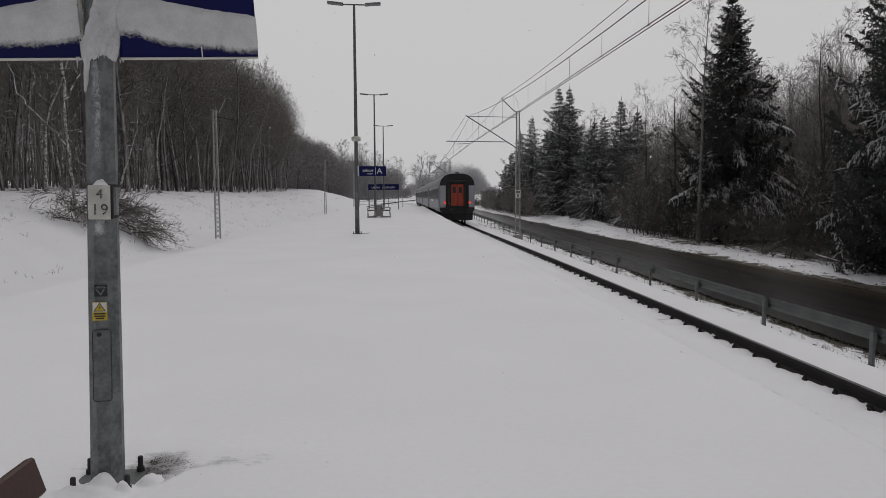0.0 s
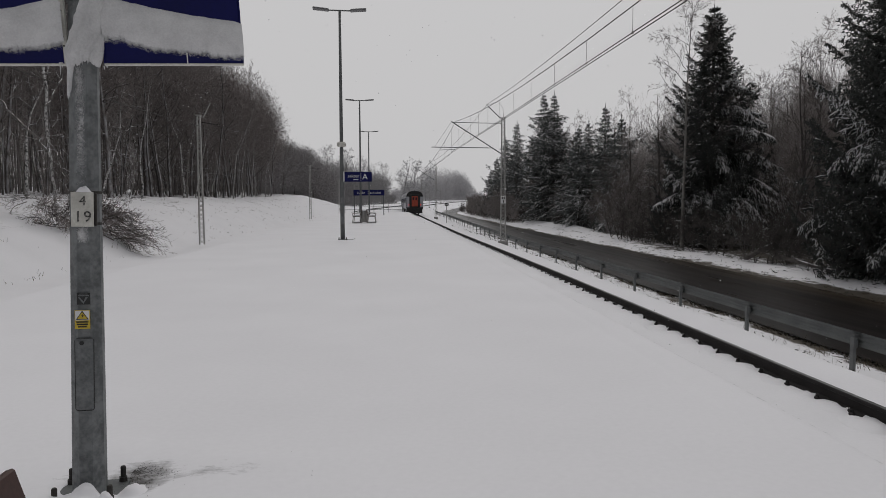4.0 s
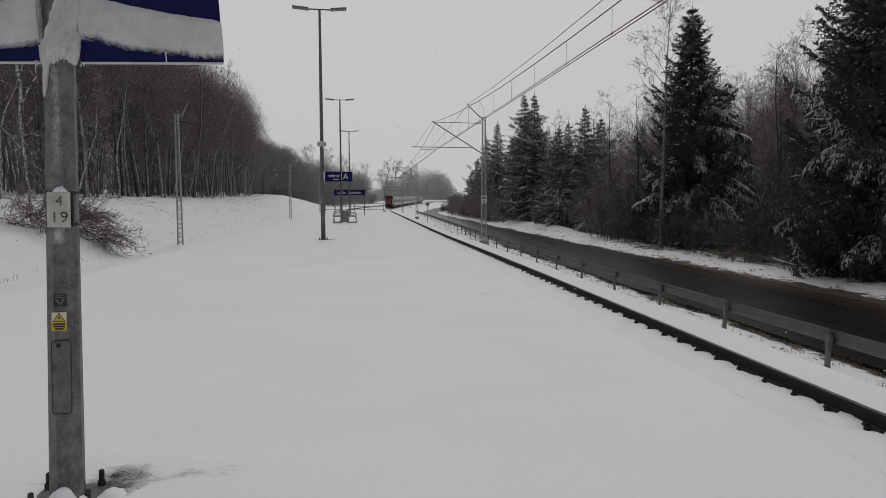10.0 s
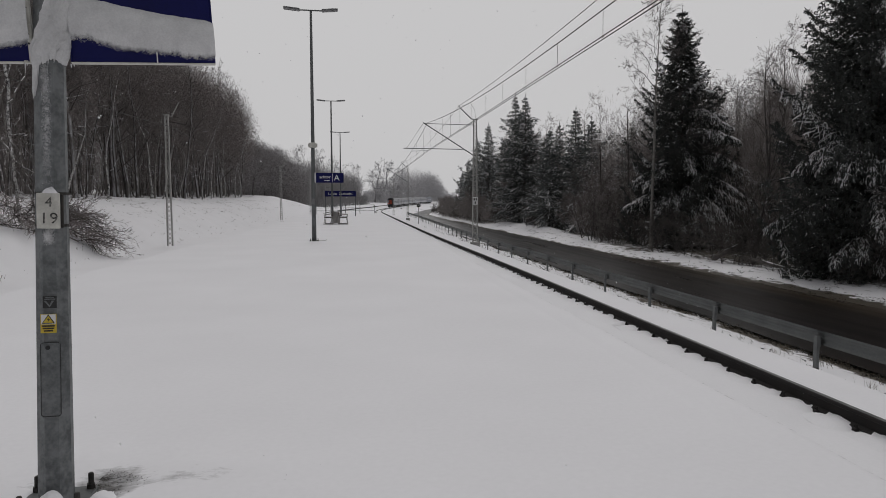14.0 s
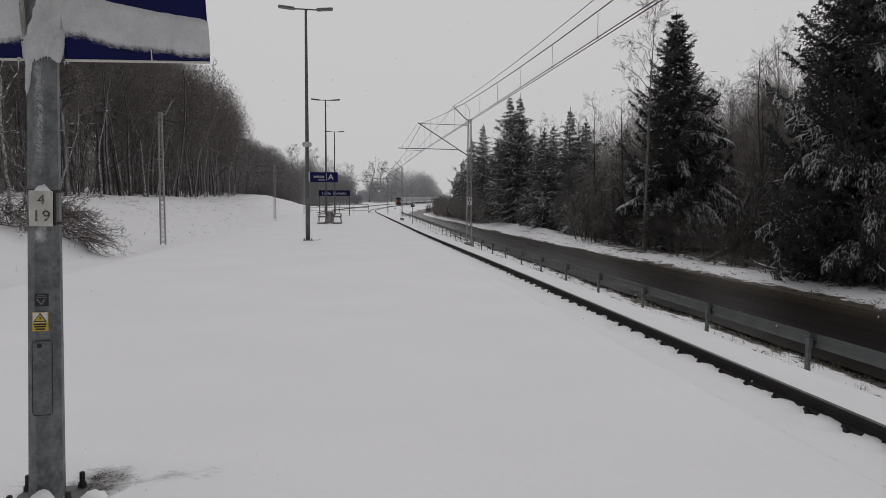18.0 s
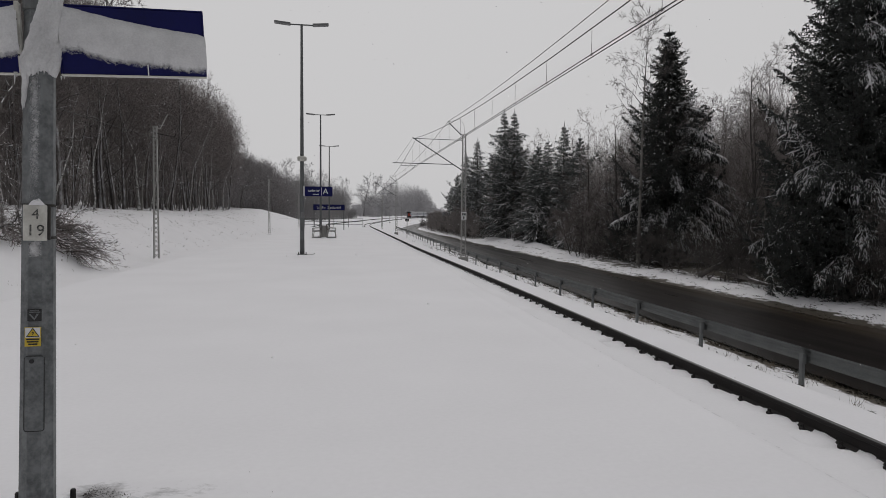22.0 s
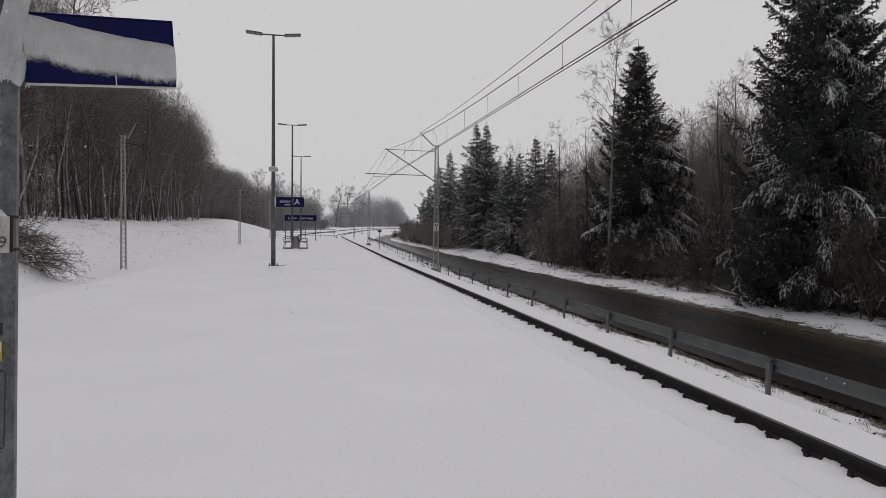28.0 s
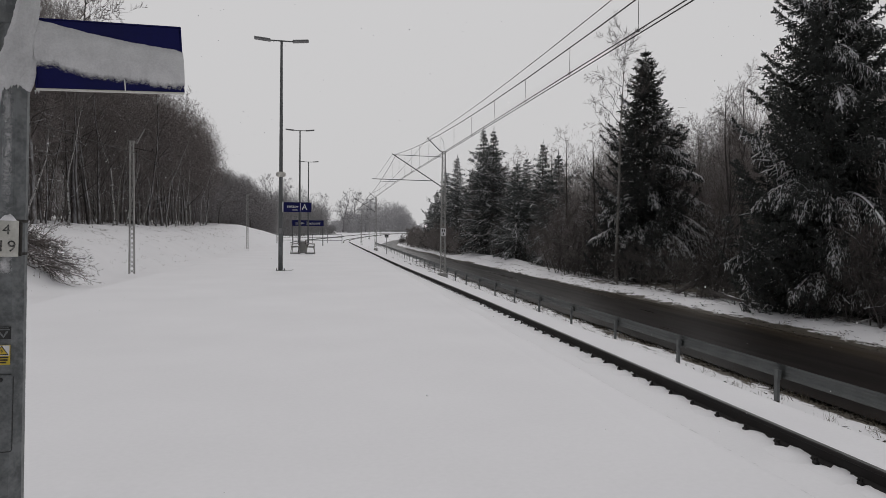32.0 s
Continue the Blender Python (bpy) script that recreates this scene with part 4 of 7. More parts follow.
def foot_snow():
    """Snow heaped round the foot of the post and over its bolts."""
    heaps = ((0.035, -0.115, 0.050, 0.066), (-0.03, -0.20, 0.16, 0.050), (-0.11, -0.165, 0.034, 0.046), (0.125, -0.140, 0.034, 0.052), (0.20, -0.015, 0.050, 0.044),
             (0.06, -0.32, 0.24, 0.030), (-0.24, -0.12, 0.08, 0.025))
    n, m = 70, 56
    vs = []
    for j in range(m + 1):
        for i in range(n + 1):
            dx, dy = -0.48 + 0.92 * i / n, -0.62 + 0.72 * j / m
            z = -0.022
            for hx, hy, r, h in heaps:
                z = max(z, -0.022 + h * math.exp(-(((dx - hx) / r) ** 2 + ((dy - hy) / r) ** 2) ** 1.7)) if r < 0.06 else z + h * math.exp(-((dx - hx) / r) ** 2 - ((dy - hy) / r) ** 2)
            z += (z + 0.022) * (0.30 * noise.noise((dx * 9, dy * 9, 2)) + 0.14 * noise.noise((dx * 30, dy * 30, 5)))
            vs.append((dx, dy, z))
    return Shape().add(vs, [(j * (n + 1) + i, j * (n + 1) + i + 1, (j + 1) * (n + 1) + i + 1, (j + 1) * (n + 1) + i) for j in range(m) for i in range(n)])


tagged(part("snow_drift", foot_snow(), SNOW, smooth=True, at=pose(-1.442, 3.29, 0)), "small mounds of snow heaped at the foot of a post", "snow")
dirt = Shape()
rng = random.Random(11)
for k in range(420):
    a, d = rng.uniform(0, 6.28), abs(rng.gauss(0, 0.30))
    x, y, r = -1.32 + d * (0.5 if k % 3 else 1.7) * abs(math.cos(a)), 3.50 + d * 0.40 * math.sin(a), rng.uniform(0.001, 0.0032)
    b = [r * rng.uniform(0.5, 1.3) for _ in range(5)]
    dirt.add([(x - b[0], y - b[1], 0.0), (x + b[2], y - b[1] * 0.6, 0.0), (x + b[3] * 0.4, y + b[4], 0.0), (x, y, 0.002 + r * 0.7)], [(0, 1, 3), (1, 2, 3), (2, 0, 3)])
tagged(part("grit", dirt, RUSTY), "dark grit and bare crumbs on thin snow", "grit", kind="stuff")


# ---- benches ----
def bench(x, y, turn, label, group=""):
    b = thing("platform_bench", label, "bench", pose(x, y, 0, 0, 0, turn), group=group)
    for sx in (-0.8, 0.8):
        leg = Shape().tube([(sx, -0.28, 0), (sx, -0.22, 0.42), (sx, 0.22, 0.44), (sx, 0.30, 0.86)], 0.026, 8)
        leg.tube([(sx, 0.22, 0.44), (sx, 0.28, 0.0)], 0.026, 8)
        leg.tube([(sx, -0.28, 0.03), (sx, 0.28, 0.03)], 0.026, 8).tube([(sx, -0.26, 0.62), (sx, 0.26, 0.66)], 0.024, 8).tube([(sx, -0.24, 0.42), (sx, -0.26, 0.62)], 0.024, 8)
        part("leg_frame", leg, LATTICE, b, "grey tubular steel frame")
    for k in range(4):
        part("seat_slat", Shape().box((0, -0.19 + 0.115 * k, 0.462), (1.8, 0.095, 0.035), 0.008), WOOD, b)
    for k in range(3):
        part("back_slat", Shape().box((0, 0, 0), (1.8, 0.035, 0.10), 0.008, pose(0, 0.245 + 0.028 * k, 0.56 + 0.12 * k, -13)), WOOD, b)
    part("snow_cover", Shape().box((0, -0.02, 0.50), (1.74, 0.36, 0.05), 0.02), SNOW, b, "snow lying on the seat")
    return b


bench(-2.08, 44.6, -90, "bench with a tubular frame under snow, back to back with another", "platform benches")
bench(-1.16, 44.6, 90, "bench with a tubular frame under snow, back to back with another", "platform benches")
bin_ = thing("litter_bin", "grey metal litter bin between two benches", "litter bin", pose(-1.62, 44.2, 0))
part("body", Shape().tube([(0, 0, 0.06), (0, 0, 0.1), (0, 0, 0.74), (0, 0, 0.78)], [0.19, 0.21, 0.21, 0.19], 14), LATTICE, bin_)
part("lid", Shape().tube([(0, 0, 0.78), (0, 0, 0.84), (0, 0, 0.90)], [0.22, 0.20, 0.05], 14), SNOW, bin_, "snow-capped lid")
near_bench = thing("platform_bench", "brown stained wooden bench end beside the sign post", "bench", pose(-1.40, 2.6, 0, 0, 0, 2), group="platform benches")
part("side_board", Shape().box((0, 0, 0), (0.04, 1.7, 0.145), 0.008, pose(-0.005, -0.85, 0.312, 0, -17, 0)), WOOD, near_bench, "thick dark brown plank")
for k in range(3):
    part("seat_slat", Shape().box((-0.13 - 0.13 * k, -0.85, 0.205), (0.11, 1.68, 0.035), 0.006), WOOD, near_bench)
part("snow_cover", Shape().box((-0.26, -0.86, 0.232), (0.38, 1.64, 0.024), 0.010), SNOW, near_bench, "snow lying on the seat")
for y in (-0.3, -1.4):
    part("leg", Shape().box((-0.20, y, 0.09), (0.34, 0.06, 0.18), 0.01), GALV_DULL, near_bench)


# ---- boards further along the platform ----
sek = thing("sector_sign", "navy sector board with white letters on a lamp post", "sign", pose(-1.70, 24.82, 0, 0, 0, 0))
sb = part("board", Shape().box((0.58, 0, 2.265), (0.99, 0.04, 0.35), 0.006), BLUE, sek)
text_part("letters", "sektor", 0.155, WHITE, sb, pose(0.42, -0.024, 2.29, 90, 0, 0))
part("text_bar", Shape().box((0.49, -0.022, 2.165), (0.20, 0.004, 0.025)), WHITE, sb)
part("divider_line", Shape().box((0.685, -0.022, 2.265), (0.012, 0.004, 0.29)), WHITE, sb)
text_part("letter", "A", 0.29, WHITE, sb, pose(0.83, -0.024, 2.26, 90, 0, 0))
for dz in (2.16, 2.37):
    part("bracket", Shape().tube([(0, 0.08, dz), (0.12, 0.0, dz)], 0.02, 8), GALV_DULL, sek)
part("snow_crust", Shape().box((0.075, -0.03, 2.27), (0.05, 0.07, 0.36), 0.02), SNOW_PACKED, sek, "snow on the board's end")

name_sign = thing("station_sign", "long navy station name board on two posts", "sign", pose(-2.08, 70.6, 0))
nb = part("board", Shape().box((0, 0, 2.30), (3.16, 0.06, 0.58), 0.008), BLUE, name_sign)
text_part("letters", "Lublin", 0.36, WHITE, nb, pose(-0.80, -0.034, 2.28, 90, 0, 0))
text_part("letters", "Zachodni", 0.36, WHITE, nb, pose(0.52, -0.034, 2.28, 90, 0, 0))
for sx in (-1.5, 1.5):
    part("post", Shape().tube([(sx, 0.05, 0), (sx, 0.05, 2.62)], 0.045, 10), GALV_DULL, name_sign)


def railing(points, label):
    r = thing("railing", label, "railing", group="platform end railings")
    for (x0, y0), (x1, y1) in zip(points, points[1:]):
        n = max(1, round(math.hypot(x1 - x0, y1 - y0) / 2.0))
        for k in range(n + 1):
            x, y = x0 + (x1 - x0) * k / n, y0 + (y1 - y0) * k / n
            part("post", Shape().tube([(x, y, -0.05), (x, y, 1.1)], 0.03, 8), GALV_DULL, r)
        for z in (0.35, 0.72, 1.1):
            part("rail_bar", Shape().tube([(x0, y0, z), (x1, y1, z)], 0.024, 8), GALV_DULL, r)
    return r


railing([(-5.7, 88.6), (1.7, 88.6)], "grey tubular steel railing across the platform end")


# ---- crash barrier along the road ----
barrier = thing("crash_barrier", "galvanised steel crash barrier between railway and road", "crash barrier")
ps = Shape()
sec = [(-0.055, -0.03), (0.055, -0.03), (0.055, 0.03), (0.045, 0.03), (0.045, -0.02), (-0.045, -0.02), (-0.045, 0.03), (-0.055, 0.03)]
k = len(sec)
ps.add([(b, a, z) for z in (-0.3, 0.715) for a, b in sec], [(i, (i + 1) % k, k + (i + 1) % k, k + i) for i in range(k)] + [tuple(range(k - 1, -1, -1)), tuple(range(k, 2 * k))])
ps.box((0.05, 0, 0.60), (0.05, 0.09, 0.20), 0.008)
post_mesh = ps.mesh("post", GALV_DULL)
w_prof = [(0.0, 0.0), (0.004, 0.02), (0.032, 0.06), (0.038, 0.11), (0.022, 0.155), (0.038, 0.20), (0.032, 0.25), (0.004, 0.29), (0.0, 0.31)]
w_sec = w_prof + [(a + 0.006, b) for a, b in reversed(w_prof)]
for i in range(-3, 48):
    y = 13.05 + 4.15 * i
    x = guard_u(y) + bend(y)
    y2 = y + 4.15
    x2 = guard_u(y2) + bend(y2)
    z, z2 = -2.14 + climb(y), -2.14 + climb(y2)
    part("post", post_mesh, GALV_DULL, barrier, at=pose(x, y, z))
    part("beam", Shape().sweep([(a + 0.075, b * 0.94 + 0.535) for a, b in w_sec], [(x, y - 0.12, z, heading(y)), (x2, y2 + 0.12, z2, heading(y2))]), BEAM, barrier)


# ---- overhead line ----
def channel(s, p, q, w, t, axis):
    """A straight bar of rectangular section between two points."""
    a, b = Vector(p), Vector(q)
    d = (b - a).normalized()
    side = axis - d * axis.dot(d)
    side.normalize()
    up = d.cross(side)
    vs = [tuple(c + side * sx * w / 2 + up * sy * t / 2) for c in (a, b) for sx, sy in ((-1, -1), (1, -1), (1, 1), (-1, 1))]
    s.add(vs, [(0, 1, 5, 4), (1, 2, 6, 5), (2, 3, 7, 6), (3, 0, 4, 7), (3, 2, 1, 0), (4, 5, 6, 7)])


def lattice_mast(x, y, z, h, w0, w1, turn=0.0, label="", plate=False, cw=0.055, dep=0.15, lw=0.03):
    mast = thing("catenary_mast", label or "narrow lattice steel catenary mast with a concrete footing", "mast", pose(x, y, z, 0, 0, turn), group="catenary masts")
    part("footing", Shape().box((0, 0, -0.1 if plate else -0.27), (0.62, 0.62, 0.5), 0.05), CONCRETE, mast)
    for sx in (-1, 1):
        c = Shape()
        channel(c, (sx * w0 / 2, 0, 0.1), (sx * w1 / 2, 0, h), cw, dep, Vector((1, 0, 0)))
        part("chord", c, LATTICE, mast)
    n = int(h / 0.24)
    for sy in (-1, 1):
        lace = Shape()
        near = 0 < y < 100
        for k in range(n):
            za, zb = 0.15 + (h - 0.25) * k / n, 0.15 + (h - 0.25) * (k + 1) / n
            wa, wb = w0 + (w1 - w0) * za / h, w0 + (w1 - w0) * zb / h
            s = sy if k % 2 else -sy
            bar = Shape() if near else lace
            channel(bar, (s * wa / 2, sy * dep / 2, za), (-s * wb / 2, sy * dep / 2, zb), lw, 0.010, Vector((1, 0, 0.3)))
            if near:
                part("lacing_bar", bar, LATTICE, mast)
        if not near:
            tagged(part("lacing", lace, LATTICE, mast), kind="stuff")
    part("cap_plate", Shape().box((0, 0, h), (w1 + 0.12, dep + 0.08, 0.05), 0.006), LATTICE, mast)
    if plate:
        pl = part("mast_plate", Shape().box((0, -dep / 2 - 0.03, 2.95), (0.36, 0.012, 0.52), 0.004), WHITE, mast, "white plate with illegible dark marks")
        part("text_bar", Shape().box((-0.07, -dep / 2 - 0.038, 3.06), (0.09, 0.004, 0.16)).box((0.07, -dep / 2 - 0.038, 3.06), (0.09, 0.004, 0.16)).box((0, -dep / 2 - 0.038, 2.83), (0.08, 0.004, 0.16)), INK, pl)
    return mast


def insulator(s, p, q, r=0.055):
    a, b = Vector(p), Vector(q)
    for k in range(5):
        c = a + (b - a) * (k + 0.5) / 5
        d = (b - a).normalized() * 0.02
        s.tube([tuple(c - d), tuple(c), tuple(c + d)], [0.02, r, 0.02], 10)


def cantilever(mast, reach, base_z, h, side=-1):
    """Bracket arms from the mast over the track. reach: from the mast to the contact wire; heights above the footing."""
    s = side
    top = h - 0.38
    part("top_tie", Shape().tube([(s * 0.1, 0, top), (s * 3.40, 0, top + 0.06)], 0.020, 8), GALV_DULL, mast)
    ins = Shape()
    insulator(ins, (s * 0.15, 0, top), (s * 0.6, 0, top + 0.01))
    insulator(ins, (s * 0.35, 0, h - 2.27), (s * 0.70, 0, h - 2.06))
    part("insulator", ins, RUSTY, mast, "dark ribbed insulators")
    part("strut", Shape().tube([(s * 0.1, 0, h - 2.42), (s * 3.52, 0, top + 0.12)], 0.034, 8), GALV_DULL, mast)
    part("registration_tube", Shape().tube([(s * 0.78, 0, h - 2.02), (s * 4.85, 0, h - 1.97)], 0.026, 8), GALV_DULL, mast)
    part("drop_bracket", Shape().tube([(s * 4.28, 0, h - 1.97), (s * 4.28, 0, h - 2.16), (s * (reach + 0.02), 0, h - 2.12)], 0.016, 6), GALV_DULL, mast)
    part("hanger", Shape().tube([(s * 4.65, 0, h - 1.97), (s * 3.48, 0, top + 0.12)], 0.008, 5), WIRE, mast)
    hb = Shape().tube([(0, 0, h), (s * 0.25, 0, h + 0.02), (s * 0.98, 0, h + 0.72)], 0.035, 8)
    part("feeder_bracket", hb, GALV_DULL, mast)
    fi = Shape()
    insulator(fi, (s * 0.98, 0, h + 0.66), (s * 1.12, 0, h + 0.92), 0.07)
    part("insulator", fi, RUSTY, mast)
    part("jumper", Shape().tube([(s * 1.05, 0, h + 0.85), (s * 0.3, 0, h + 1.05), (s * 0.02, 0, h + 0.65), (0.02, 0, h + 0.05)], 0.010, 5), WIRE, mast)


MASTS_R = ((-22.0, 7.7, -1.47), (46.0, 7.7, -1.47), (114.0, 7.75, -1.15), (176.0, 8.1, -1.5), (236.0, 8.1, -1.4), (296.0, 8.1, -1.2), (356.0, 8.1, -0.4))
for y, u, z in MASTS_R:
    m_ = lattice_mast(u + bend(y), y, z + climb(y), 8.45, 0.33, 0.20, -math.degrees(heading(y)), plate=(y == 46.0))
    cantilever(m_, 3.25, z, 8.45)
for y, u, z in ((-14.0, -9.9, -0.95), (36.9, -9.9, -0.95), (87.0, -9.9, -0.9), (137.0, -9.9, -0.9), (187.0, -9.9, -0.9), (237.0, -9.9, -0.9)):
    m_ = lattice_mast(u + bend(y), y, z + climb(y), 6.85, 0.25, 0.15, -math.degrees(heading(y)), "narrow pale lattice steel mast at the foot of the bank", cw=0.052, dep=0.12, lw=0.028)
    part("feeder_bracket", Shape().tube([(0, 0, 6.8), (0.25, 0, 6.76), (0.62, 0, 7.5)], 0.03, 8), LATTICE, m_)
    arm = Shape().tube([(0.05, 0, 6.52), (0.62, 0, 6.42)], 0.016, 6)
    insulator(arm, (0.55, 0, 6.43), (0.95, 0, 6.36), 0.05)
    part("side_arm", arm.tube([(0.95, 0, 6.36), (1.02, 0, 6.50)], 0.02, 6), RUSTY, m_, "thin arm with a ribbed insulator")


def overhead_wires():
    line = thing("overhead_line", "twin contact wire hung from a sagging messenger wire", "overhead wire")
    stag = {0: 1.05, 1: 0.22, 2: -0.2, 3: 0.2, 4: -0.2, 5: 0.2, 6: -0.2}
    for i in range(len(MASTS_R) - 1):
        ya, yb = MASTS_R[i][0], MASTS_R[i + 1][0]
        ca = (AXIS + stag[i] + bend(ya), ya, (4.62 if i == 0 else 4.84) + climb(ya))
        cb = (AXIS + stag[i + 1] + bend(yb), yb, 4.84 + climb(yb))
        n = 16

        def lerp(p, q, t, up=0.0, sag=0.0, dx=0.0):
            return (p[0] + (q[0] - p[0]) * t + dx, p[1] + (q[1] - p[1]) * t, p[2] + (q[2] - p[2]) * t + up - sag * 4 * t * (1 - t))
        for dx in (-0.05, 0.05):
            part("contact_wire", Shape().tube([lerp(ca, cb, k / n, 0, 0.05, dx) for k in range(n + 1)], 0.0115, 5), WIRE, line)
        part("messenger_wire", Shape().tube([lerp(ca, cb, k / n, 1.88, 1.38) for k in range(n + 1)], 0.013, 5), WIRE, line)
        drops = 22 if i == 0 else 12
        for k in range(drops):
            t = (k + 0.5) / drops
            part("dropper", Shape().tube([lerp(ca, cb, t, 0, 0.05), lerp(ca, cb, t, 1.88, 1.38)], 0.005, 4).box(lerp(ca, cb, t, 0.03, 0.05), (0.03, 0.03, 0.05)), WIRE, line)
        fa = (6.62 + (MASTS_R[i][1] - 7.7) + bend(ya), ya, 7.88 + climb(ya))
        fb = (6.62 + (MASTS_R[i + 1][1] - 7.7) + bend(yb), yb, 7.88 + climb(yb))
        part("feeder_wire", Shape().tube([lerp(fa, fb, k / n, 0, 0.88 if i == 0 else 0.75) for k in range(n + 1)], 0.012, 5), WIRE, line)
    l2 = thing("feeder_line", "single wire along the bank masts", "overhead wire")
    ym = (-14.0, 36.9, 87.0, 137.0, 187.0)
    for ya, yb in zip(ym, ym[1:]):
        pa, pb = Vector((-9.7 + bend(ya), ya, 5.3)), Vector((-9.7 + bend(yb), yb, 5.3))
        part("feeder_wire", Shape().tube([tuple(pa.lerp(pb, k / 12) - Vector((0, 0, 0.5 * 4 * (k / 12) * (1 - k / 12)))) for k in range(13)], 0.012, 5), WIRE, l2)


overhead_wires()

sig = thing("signal_board", "small black signal board on a thin post beside the track", "signal", pose(7.7, 92.0, -1.5))
part("post", Shape().tube([(0, 0, 0), (0, 0, 2.5)], 0.045, 8), LATTICE, sig)
part("board", Shape().box((0, -0.06, 2.45), (0.52, 0.05, 0.34), 0.02), INK, sig)
part("white_bar", Shape().box((0.0, -0.09, 2.45), (0.30, 0.01, 0.06)), WHITE, sig)


# ---- the departing train ----
def coach():
    """A passenger coach, its rear end at the origin, its length along +y, rails at z = 0."""
    c = thing("railway_coach", "grey passenger coach with a dark window band and snowy roof", "railway coach", group="coaches of the train")
    L, w = 24.2, 2.82
    part("body", Shape().extrude([(-w * 0.47, 0.95), (w * 0.47, 0.95), (w / 2, 1.2), (w / 2, 3.05), (-w / 2, 3.05), (-w / 2, 1.2)], 0.25, L), COACH, c)
    sec = [(w / 2 + 0.01, 3.05)] + [(w / 2 * math.copysign(abs(math.cos(math.pi * k / 12)) ** 0.7, math.cos(math.pi * k / 12)), 3.05 + 1.0 * math.sin(math.pi * k / 12) ** 0.9) for k in range(1, 12)] + [(-w / 2 - 0.01, 3.05)]
    part("roof", Shape().extrude(sec, 0.12, L + 0.1), ROOF, c, "rounded roof dusted with snow")
    part("window_band", Shape().box((w / 2 + 0.004, L / 2, 2.42), (0.02, L - 3.2, 0.95), 0.004).box((-w / 2 - 0.004, L / 2, 2.42), (0.02, L - 3.2, 0.95), 0.004), COACH_BLUE, c, "dark painted band")
    for sx in (-1, 1):
        for k in range(10):
            part("window", Shape().box((sx * (w / 2 + 0.014), 3.0 + 2.03 * k, 2.42), (0.02, 1.3, 0.8), 0.008), GLASS, c)
        for y in (1.0, L - 0.8):
            part("side_door", Shape().box((sx * (w / 2 + 0.010), y, 2.1), (0.03, 0.85, 1.95), 0.01), COACH_BLUE, c)
    part("end_wall", Shape().extrude([(-w / 2 + 0.02, 1.05), (w / 2 - 0.02, 1.05), (w / 2 - 0.02, 3.05)] + [(x * 0.985, z - 0.02) for x, z in sec[1:-1]] + [(-w / 2 + 0.02, 3.05)], 0.10, 0.26), COACH_END, c, "black end wall")
    for sx in (-1, 1):
        part("end_panel", Shape().box((sx * 1.15, 0.07, 2.2), (0.46, 0.06, 1.75), 0.02), COACH, c, "grey corner panel")
    part("gangway_surround", Shape().box((-0.62, -0.02, 2.2), (0.22, 0.24, 2.25), 0.05).box((0.62, -0.02, 2.2), (0.22, 0.24, 2.25), 0.05).box((0, -0.02, 3.36), (1.46, 0.24, 0.22), 0.05), COACH_END, c, "black rubber gangway surround")
    d = part("end_door", Shape().box((0, 0.06, 2.31), (1.02, 0.06, 1.72), 0.01), ORANGE, c, "orange red end door")
    part("door_window", Shape().box((-0.24, 0.022, 2.72), (0.24, 0.02, 0.46), 0.01).box((0.24, 0.022, 2.72), (0.24, 0.02, 0.46), 0.01), GLASS, d)
    part("door_seam", Shape().box((0, 0.024, 2.31), (0.03, 0.02, 1.68)), COACH_END, d)
    for sx in (-1, 1):
        part("tail_lamp", Shape().tube([(sx * 0.98, 0.05, 1.72), (sx * 0.98, -0.03, 1.72)], 0.09, 12), TAIL, c, "lit red tail lamp")
        bf = Shape().tube([(sx * 0.875, 0.3, 1.06), (sx * 0.875, -0.36, 1.06)], 0.09, 10)
        bf.tube([(sx * 0.875, -0.36, 1.06), (sx * 0.875, -0.42, 1.06)], [0.24, 0.23], 14)
        part("buffer", bf, COACH_END, c)
    part("headstock", Shape().box((0, 0.14, 1.0), (2.5, 0.24, 0.5), 0.03), COACH_END, c)
    part("coupler", Shape().box((0, -0.1, 0.95), (0.16, 0.5, 0.2), 0.03).tube([(-0.35, 0.0, 0.9), (-0.35, -0.15, 0.45), (-0.3, 0.0, 0.35)], 0.03, 6).tube([(0.35, 0.0, 0.9), (0.35, -0.15, 0.45), (0.3, 0.0, 0.35)], 0.03, 6), COACH_END, c)
    part("step_board", Shape().box((0, 0.4, 0.55), (2.5, 0.5, 0.5), 0.05), COACH_END, c)
    part("underframe", Shape().box((0, L / 2, 0.72), (2.3, 9.0, 0.55), 0.05), COACH_END, c)
    for y in (3.2, L - 3.2):
        bg = part("bogie", Shape().box((-1.02, y, 0.55), (0.14, 3.2, 0.32), 0.04).box((1.02, y, 0.55), (0.14, 3.2, 0.32), 0.04).box((0, y, 0.6), (2.0, 0.5, 0.3), 0.04), COACH_END, c)
        for dy in (-1.25, 1.25):
            for sx in (-0.76, 0.76):
                part("wheel", Shape().tube([(sx - 0.07, y + dy, 0.46), (sx + 0.07, y + dy, 0.46)], 0.46, 20), RUSTY, bg)
    part("roof_lamp", Shape().box((0, 0.3, 4.08), (0.28, 0.3, 0.1), 0.03), COACH_END, c)
    return c


